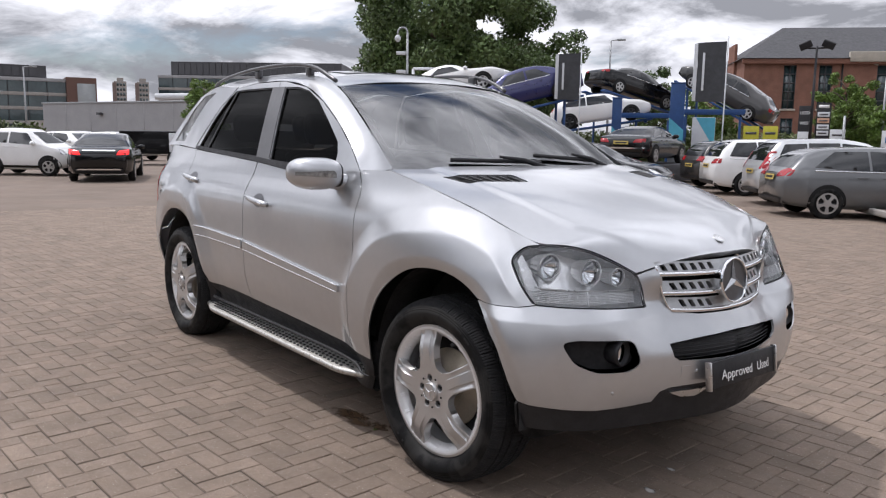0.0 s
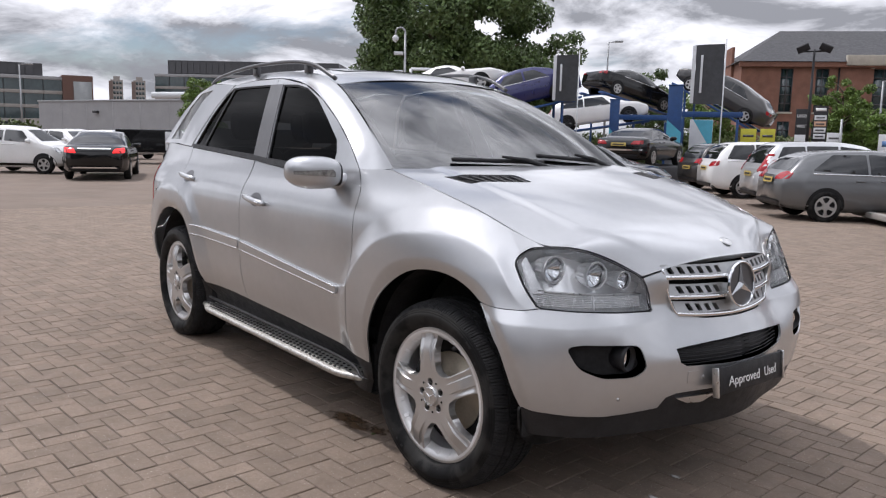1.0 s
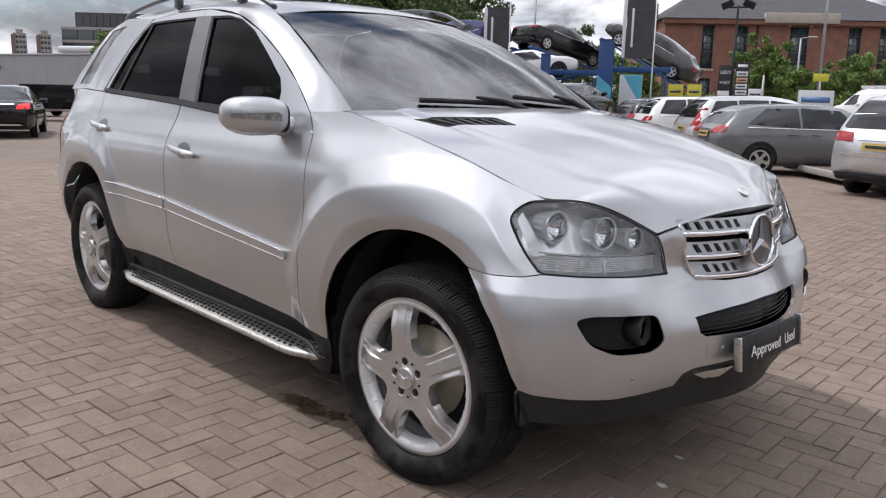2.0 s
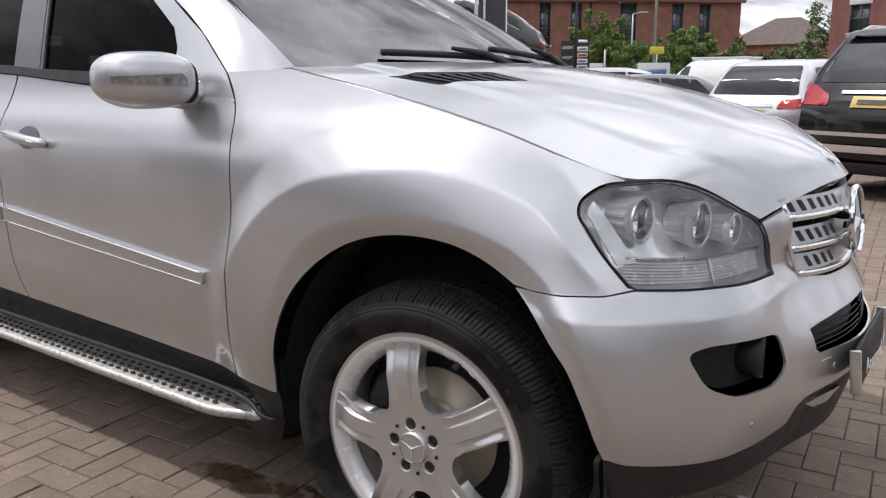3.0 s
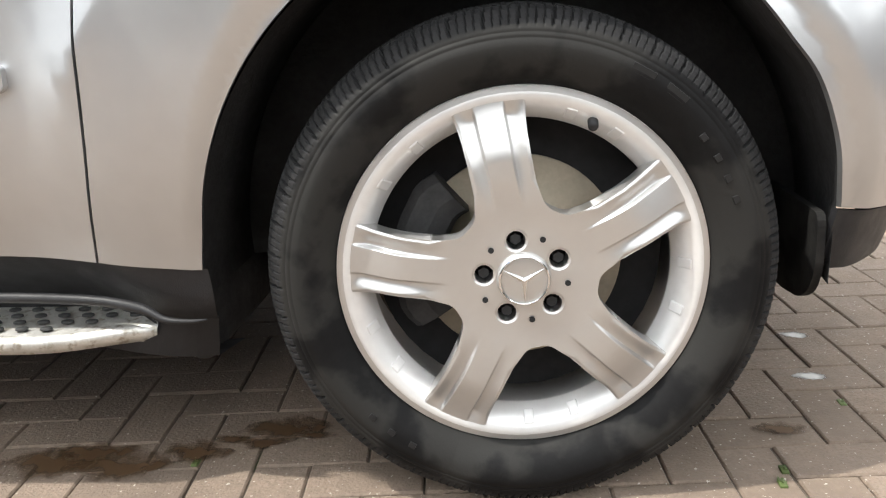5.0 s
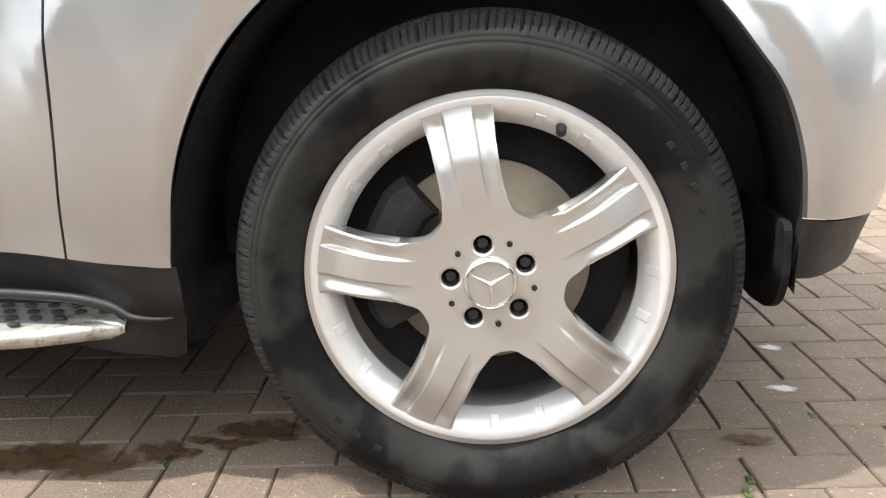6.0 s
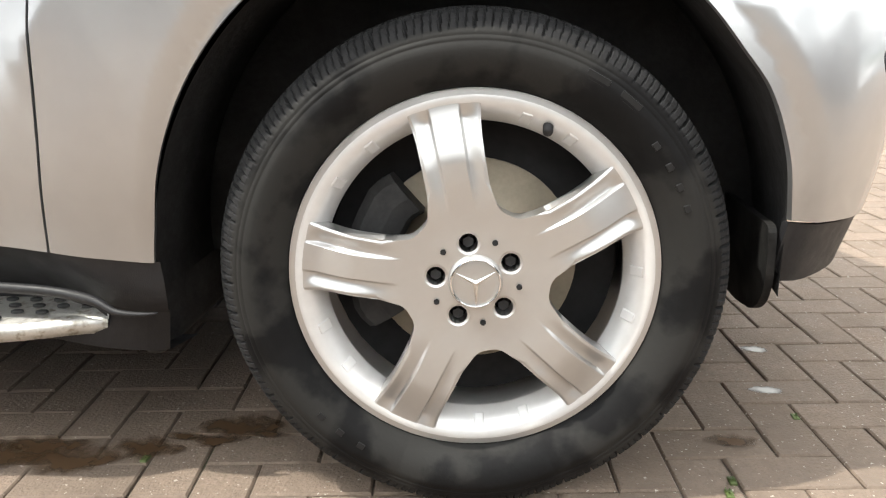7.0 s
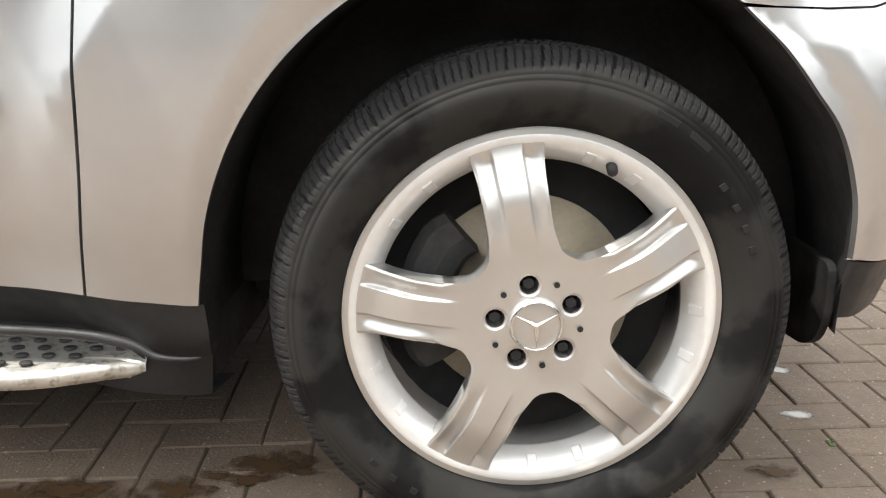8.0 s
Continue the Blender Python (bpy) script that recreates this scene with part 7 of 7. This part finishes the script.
part("heading_bar", boxed(-.27, .27, -.06, -.052, 3.22, 3.38), WHITE_INK, s2)
for k, (mm, z) in enumerate(((PALE, 2.85), (mat("peach_panel", (.55, .33, .22)), 2.50), (PALE, 2.15), (PALE, 1.80))):
    p = part("tenant_panel", boxed(-.31, .31, -.07, -.052, z - .13, z + .14, .004), mm, s2)
    part("tenant_bar", boxed(-.22, .22, -.078, -.071, z - .04, z + .04), TRIM, p)
YEL = mat("yellow_board", (.55, .52, .05), rough=.6, var=.08)
for az, d, w, z0, z1, mm in ((31.2, 36, .62, 1.5, 2.1, YEL), (30.0, 36, .58, 1.5, 2.1, YEL), (26.0, 48, .75, .6, 2.0, PALE)):
    x, y = bearing(az, d)
    s = thing("notice_board", "yellow notice board on posts" if mm is YEL else "white notice board on posts", "sign", "notice boards", pose(x, y, 0, 0, 0, az))
    part("board", boxed(-w / 2, w / 2, -.02, .02, z0, z1, .005), mm, s)
    part("writing_bar", boxed(-w * .35, w * .35, -.028, -.021, z1 - .35, z1 - .25), TRIM, s)
    for q in (-w * .4, w * .4):
        part("post", rod(bmesh.new(), (q, .03, 0), (q, .03, z1), .025, segs=8), GALV, s)
x, y = bearing(20.9, 40, (1.06, -2.28))
s = thing("sign", "white and blue sign board by the road", "sign", "signs", pose(x, y, 0, 0, 0, 21))
part("board", boxed(-.75, .75, -.03, .03, .7, 1.9, .01), PALE, s)
part("writing_bar", boxed(-.6, .6, -.04, -.031, 1.35, 1.6), mat("blue_print", (.1, .2, .4)), s)
part("post", rod(bmesh.new(), (-.6, .05, 0), (-.6, .05, 1.9), .04), GALV, s)
part("yellow_plate", boxed(-.2, .45, -.05, -.02, 2.3, 2.65, .01), YEL, s)
part("post", rod(bmesh.new(), (.12, .03, 0), (.12, .03, 2.65), .04), GALV, s)
x, y = bearing(53.7, 33)
fr = thing("goal_stand", "white square tubular display stand", "display stand", at=pose(x, y, 0, 0, 0, 53))
for a, b in (((-.5, 2.2), (-.5, 4.2)), ((.5, 2.2), (.5, 4.2)), ((-.5, 4.2), (.5, 4.2))):
    part("bar", rod(bmesh.new(), (a[0], 0, a[1] - (2.2 if a[0] == b[0] else 0)), (b[0], 0, b[1]), .06, segs=8), PALE, fr)

# kerb by the row of cars, hedge, skip
m, ln = wall_frame((-5.2, 13.9), (-1.0, 9.7))
tagged(part("kerb", boxed(0, ln, 0, .14, -.02, .10, .02, m), CONCRETE), "pale concrete kerb beside parked cars", "kerb", kind="structure")
tagged(part("raised_pavement", boxed(0, ln, .14, 2.2, -.02, .09, .0, m), FARPAVE), "raised brown paving behind the kerb", "pavement", kind="structure")
x, y = bearing(72.4, 38)
skip = thing("trailer", "black box trailer with a white notice", "trailer", at=pose(x, y, 0, 0, 0, 68))
part("box", boxed(-1.35, 1.35, -.8, .8, .5, 1.5, .04), BLACKP, skip, smooth_faces=False)
part("notice", boxed(.7, 1.28, -.86, -.82, .6, 1.42, .01), PALE, skip)
for s in (-.9, .9):
    part("tyre", BG_TYRE, RUBBER, skip, at=pose(s, -.85, .31))

# ---- planting ----
BARK = mat("bark", (.10, .075, .055), rough=.95, var=.25, scale=6, bump=.6, bump_scale=30)
def leaf_mat(name, color):
    return mat(name, color, rough=.55, var=.25, scale=.8, per_island=.35)


LEAF_A, LEAF_B, LEAF_C = leaf_mat("maple_leaves", (.095, .145, .045)), leaf_mat("young_leaves", (.12, .19, .035)), leaf_mat("hedge_leaves", (.09, .12, .035))


def leaves(centres, count, size, rnd):
    """Many small bent leaves scattered through clumps (place, radii)."""
    k = len(centres)
    vol = np.array([c[1][0] * c[1][1] * c[1][2] for c in centres]) ** .75
    pick = rnd.choice(k, count, p=vol / vol.sum())
    c = np.array([q[0] for q in centres])[pick]
    r = np.array([q[1] for q in centres])[pick]
    d = rnd.normal(size=(count, 3))
    d /= np.linalg.norm(d, axis=1)[:, None]
    p = c + d * r * (rnd.random(count) ** .38)[:, None]
    u = rnd.normal(size=(count, 3))
    u /= np.linalg.norm(u, axis=1)[:, None]
    w = np.cross(u, d + rnd.normal(size=(count, 3)) * .7)
    w /= np.linalg.norm(w, axis=1)[:, None] + 1e-9
    s = size * (.6 + .8 * rnd.random(count))[:, None]
    n = np.cross(u, w)
    quad = np.stack([p - u * s, p + w * s * .55 + n * s * .15, p + u * s, p - w * s * .55 + n * s * .15], 1)
    return quad.reshape(-1, 3), np.arange(count * 4).reshape(-1, 4)


def tree(x, y, h, spread, leaf, count, size, seed, label, low=.25, lean=1.0):
    rnd = np.random.RandomState(seed)
    t = thing("tree", label, "tree", at=pose(x, y, 0))
    part("trunk", tube([(0, 0, -.1), (.1, 0, h * .2), (.05, .1, h * .45), (0, .1, h * .75)], [h * .032, h * .026, h * .018, h * .006], 10), BARK, t)
    clumps = []
    for k in range(26):
        a = k * 2.4 + rnd.uniform(-.5, .5)
        q = k / 25
        z = h * (low + .06 + (1 - low - .12) * q ** .85)
        reach = spread * math.sin(math.pi * (.16 + .80 * (1 - q) ** .75 * .62 + .1)) * rnd.uniform(.55, 1.0)
        e = np.array((reach * math.cos(a), reach * math.sin(a), z))
        b = np.array((0, .05, max(h * .15, z - h * rnd.uniform(.12, .24))))
        part("limb", tube([b, b * .45 + e * .55 + np.array((0, 0, .1)), e], [h * .010, h * .006, h * .002], 6), BARK, t)
        for _ in range(3):
            o = rnd.normal(size=3) * spread * .16
            rr = spread * rnd.uniform(.16, .27)
            clumps.append((e * rnd.uniform(.75, 1.05) + o, np.array((rr, rr, rr * .8))))
    v, f = leaves(clumps, count, size, rnd)
    part("crown", raw("crown", v, f, smooth_faces=False), leaf, t)
    return t


x, y = bearing(52.2, 58)
tree(x, y, 15.5, 7.4, LEAF_A, 90000, .150, 1, "large broad green maple tree behind the car ramps", .16)
x, y = bearing(46.5, 60)
tree(x, y, 8.8, 4.2, LEAF_A, 26000, .14, 2, "smaller green tree beside a large maple", .1)
x, y = bearing(68.9, 66)
tree(x, y, 5.6, 1.9, LEAF_B, 10000, .10, 3, "slim young green tree by the warehouse", .1)
for k, (az, d, h, s) in enumerate(((25.9, 56, 5.6, 1.7), (24.3, 58, 4.0, 1.6), (21.2, 60, 3.6, 1.8), (19.6, 62, 4.4, 1.7), (22.8, 54, 3.2, 1.6))):
    x, y = bearing(az - 1.2, d, (1.06, -2.28))
    tree(x, y, h, s, LEAF_B, 12000, .095, 10 + k, "young light green tree before a brick hall", .08)
x, y = bearing(37.6, 62)
tree(x, y, 6.2, 2.2, LEAF_A, 9000, .11, 20, "green tree behind the blue lift", .2)
x, y = bearing(33.8, 64)
tree(x, y, 5.0, 2.4, LEAF_B, 9000, .11, 21, "light green tree behind the blue lift", .1)
for k, (az, d, h, s) in enumerate(((15.0, 46, 2.7, 1.4), (9.9, 64, 5.8, 2.4), (12.2, 70, 3.2, 1.9))):
    x, y = bearing(az, d, (1.06, -2.28))
    tree(x, y, h, s, LEAF_A if k else LEAF_C, 4000, .12, 30 + k, "small green tree near the houses", .1)
rnd = np.random.RandomState(5)
for name, a, b, h, w, n, label in (("hedge", bearing(70.4, 41), bearing(63, 37), .62, .7, 5000, "low clipped green hedge"), ("hedge", bearing(44, 66), bearing(16, 62), 1.9, 1.4, 14000, "tall loose green hedge along the road"), ("hedge", bearing(92, 60), bearing(79.5, 62), 1.9, 1.0, 5000, "long green hedge before the offices"), ("shrub", bearing(37.5, 40), bearing(33.2, 38), 1.6, 1.2, 5000, "loose green shrubs below the ramps")):
    a, b = Vector((*a, 0)), Vector((*b, 0))
    k = max(3, int((b - a).length / 1.2))
    cl = [(np.array(a.lerp(b, i / k)) + np.array((rnd.uniform(-.2, .2), rnd.uniform(-.2, .2), h * .5)), np.array((.95, .95 * w, h * .5 * rnd.uniform(.85, 1.15)))) for i in range(k + 1)]
    v, f = leaves(cl, n, .10 if h < 1.5 else .15, rnd)
    tagged(part(name, raw(name, v, f, smooth_faces=False), LEAF_C), label, name, kind="stuff")

# plain building added behind the camera, seen only in reflections: darkens the car's flank
m, ln = wall_frame((22, -18), (-26, -18))
show = thing("unseen_block", "plain dark glazed block added out of view to darken reflections", "building", at=m)
part("wall", boxed(0, ln, 0, 10, 0, 6.2), mat("unseen_block_cladding", (.11, .11, .115), rough=.5, var=.05), show, smooth_faces=False)
# wing added out of view ahead of the car, to darken its front bumper
part("side_wing", boxed(-8, -.2, -26, 10, 0, 6.2), mat("unseen_wing_cladding", (.13, .13, .135), rough=.5, var=.06), show, smooth_faces=False)
for k in range(9):
    part("window", boxed(1 + k * 4.1, 4.7 + k * 4.1, -.05, -.01, .3, 4.2), WINGLASS, show)



# ---- ground: one sheet, with laid blocks round the car ----
STEPS = sorted({*(round(s * v, 2) for v in (0, 1.5, 3, 4.5, 6, 8, 10, 12, 14, 17, 20, 25, 30, 40, 55, 80, 120, 200, 400, 900) for s in (1, -1)), -14.0, 4.5, -6.0, 14.0})


def terrain(name, z, hole=None):
    """A sheet that follows the lie of the land, with an oblong left out."""
    n = len(STEPS)
    v = [(x, y, z + ground_at(x, y)) for x in STEPS for y in STEPS]
    f = []
    for i in range(n - 1):
        for j in range(n - 1):
            mx, my = (STEPS[i] + STEPS[i + 1]) / 2, (STEPS[j] + STEPS[j + 1]) / 2
            if hole and hole[0] < mx < hole[1] and hole[2] < my < hole[3]:
                continue
            f.append((i * n + j, (i + 1) * n + j, (i + 1) * n + j + 1, i * n + j + 1))
    return raw(name, v, f)


ground = tagged(part("ground", terrain("ground", -.0065), JOINT), "brown block-paved forecourt, sand in the joints", "ground", kind="structure")
far_field = (-14.0, 4.5, -6.0, 14.0)
tagged(part("pavement", terrain("pavement", -.003, far_field), FARPAVE), "brown block paving further off", "pavement", kind="structure")

LAY = Matrix.Translation((.499 - .1, -.455, 0)) @ pose(0, 0, 0, 0, 0, 4.5)
rng = random.Random(4)


def block_shape():
    """One paving block, with worn edges."""
    bm = bmesh.new()
    w, l, e = .0481, .0981, .0032
    rings = [[(-l, -w, -.05), (l, -w, -.05), (l, w, -.05), (-l, w, -.05)], [(-l, -w, -.0032), (l, -w, -.0032), (l, w, -.0032), (-l, w, -.0032)], [(-l + e, -w + e, 0), (l - e, -w + e, 0), (l - e, w - e, 0), (-l + e, w - e, 0)]]
    vs = [[bm.verts.new(p) for p in r] for r in rings]
    for a, b in zip(vs, vs[1:]):
        for k in range(4):
            bm.faces.new((a[k], a[(k + 1) % 4], b[(k + 1) % 4], b[k]))
    bm.faces.new(vs[2])
    me = bpy.data.meshes.new("paving_block")
    bm.to_mesh(me)
    bm.free()
    me.materials.append(PAVE)
    return me


BLOCK = block_shape()
base_v = np.array([tuple(v.co) for v in BLOCK.vertices])
base_f = [tuple(p.vertices) for p in BLOCK.polygons]
blocks = []
x0, x1, y0, y1 = far_field
for i in range(-170, 90):
    for j in range(-75, 160):
        k = (i + j) % 4
        if k == 0:
            c, turn = Vector(((i + 1) * .1, (j + .5) * .1, 0)), 0
        elif k == 2:
            c, turn = Vector(((i + .5) * .1, (j + 1) * .1, 0)), 90
        else:
            continue
        p = LAY @ c
        if x0 < p.x < x1 and y0 < p.y < y1 and not (p.x < -6 and p.y < -3.5):
            blocks.append((p, turn))
near = [b for b in blocks if -1.15 < b[0].x < 1.35 and -1.45 < b[0].y < .5]
near.sort(key=lambda b: abs(b[0].x - .05) + 1.4 * abs(b[0].y + .85))
chosen = {id(b) for b in near[:300]}
verts, faces = [], []
for b in blocks:
    p, turn = b
    m = Matrix.Translation((p.x, p.y, ground_at(p.x, p.y) + rng.uniform(-.0025, .0012))) @ pose(0, 0, 0, rng.uniform(-.3, .3), rng.uniform(-.25, .25), 4.5 + turn + rng.uniform(-.5, .5))
    if id(b) in chosen:
        part("paving_block", BLOCK, PAVE, ground, at=m)
    else:
        r = np.array(m)
        n = len(verts) * 12
        verts.append(base_v @ r[:3, :3].T + r[:3, 3])
        faces += [tuple(q + n for q in f) for f in base_f[4:]]
rest = raw("paving_blocks", np.concatenate(verts), faces, smooth_faces=False)
tagged(part("paving_blocks", rest, PAVE, ground), kind="stuff")

# stains and spots on the blocks by the front wheel
def splat(name, x, y, r, material, seed, stretch=1.4, label="", category="stain", turn=10):
    """A thin irregular patch lying on the blocks."""
    rr = random.Random(seed)
    ph = [rr.uniform(0, 6.28) for _ in range(4)]
    pts = []
    for a in np.linspace(0, 2 * math.pi, 40)[:-1]:
        q = r * (1 + .22 * math.sin(2 * a + ph[0]) + .16 * math.sin(3 * a + ph[1]) + .10 * math.sin(5 * a + ph[2]) + .06 * math.sin(9 * a + ph[3]))
        pts.append((q * stretch * math.cos(a), q * math.sin(a)))
    v, t = sheet(pts, step=.03)
    me = raw(name, [(a, b, 0) for a, b in v], t)
    ob = part(name, me, material, at=pose(x, y, .0022 + .0002 * (seed % 12), 0, 0, turn))
    return tagged(ob, label, category, kind="structure")


def wet(name, color, cover, grain=9.0):
    """A stain that soaks in unevenly: clear towards its edge."""
    m = bpy.data.materials.new(name)
    m.use_nodes = True
    n, l = m.node_tree.nodes, m.node_tree.links
    b = n["Principled BSDF"]
    b.inputs["Base Color"].default_value, b.inputs["Roughness"].default_value = (*color, 1), .7
    t = n.new("ShaderNodeTexNoise")
    t.inputs["Scale"].default_value, t.inputs["Detail"].default_value = grain, 7
    l.new(n.new("ShaderNodeTexCoord").outputs["Object"], t.inputs["Vector"])
    r = n.new("ShaderNodeMapRange")
    r.inputs["From Min"].default_value, r.inputs["From Max"].default_value, r.inputs["To Max"].default_value = .36, .62, cover
    mid = n.new("ShaderNodeVectorMath")
    mid.operation, mid.inputs[1].default_value, mid.inputs[2].default_value = "MULTIPLY_ADD", (2, 2, 0), (-1, -1, 0)
    l.new(n.new("ShaderNodeTexCoord").outputs["Generated"], mid.inputs[0])
    far = n.new("ShaderNodeVectorMath")
    far.operation = "LENGTH"
    l.new(mid.outputs[0], far.inputs[0])
    fade = n.new("ShaderNodeMath")
    fade.operation, fade.inputs[1].default_value, fade.inputs[2].default_value = "MULTIPLY_ADD", -.42, .24
    l.new(far.outputs["Value"], fade.inputs[0])
    both = n.new("ShaderNodeMath")
    l.new(t.outputs["Fac"], both.inputs[0])
    l.new(fade.outputs[0], both.inputs[1])
    l.new(both.outputs[0], r.inputs[0])
    l.new(r.outputs[0], b.inputs["Alpha"])
    return m


OIL = wet("brown_stain", (.075, .040, .016), .92, 22.0)
CHALK = wet("pale_spot", (.60, .59, .57), .95, 16.0)
for k, (x, y, r, m, s) in enumerate(((-.455, -.700, .055, OIL, 1.5), (-.485, -.748, .030, OIL, 1.6), (-.385, -.722, .014, OIL, 3.0), (-.545, -.735, .014, OIL, 3.4), (-.845, -.822, .066, OIL, 1.5), (-.715, -.832, .060, OIL, 1.4), (-.795, -.788, .040, OIL, 2.2), (-.600, -.785, .040, OIL, 1.7), (.456, -.702, .026, OIL, 1.9), (.62, -.27, .024, CHALK, 1.3), (.585, -.485, .026, CHALK, 1.3), (.55, -.03, .018, CHALK, 1.5))):
    splat("oil_stain" if m is OIL else "dried_spot", x, y, r, m, k + 3, s, "dark brown stain soaked into paving blocks" if m is OIL else "small pale dried spot on paving blocks")

# small weeds in the joints
WEED = mat("weed_green", (.075, .105, .03), rough=.6, var=.3)
for k, (x, y) in enumerate(((-.585, -.815), (.42, -.83), (.405, -.87), (.90, -.52), (.60, -.60))):
    bm = bmesh.new()
    rr = random.Random(k)
    for _ in range(18):
        a, d = rr.uniform(0, 6.28), rr.uniform(0, .011)
        m = Matrix.Translation((x + d * .5 * math.cos(a), y + d * math.sin(a), .001)) @ pose(0, 0, 0, rr.uniform(-50, 50), rr.uniform(-50, 50), rr.uniform(0, 360))
        s = rr.uniform(.002, .005)
        q = [bm.verts.new(m @ Vector(p)) for p in ((0, 0, 0), (s * .35, 0, s * .6), (0, 0, s * 1.4), (-s * .35, 0, s * .6))]
        bm.faces.new(q)
    box(bm, x - .006, x + .006, y - .011, y + .011, -.004, .0022, .001)
    tagged(part("weed", bm, WEED), "tiny green weed growing in a paving joint", "weed", "weeds in the joints")
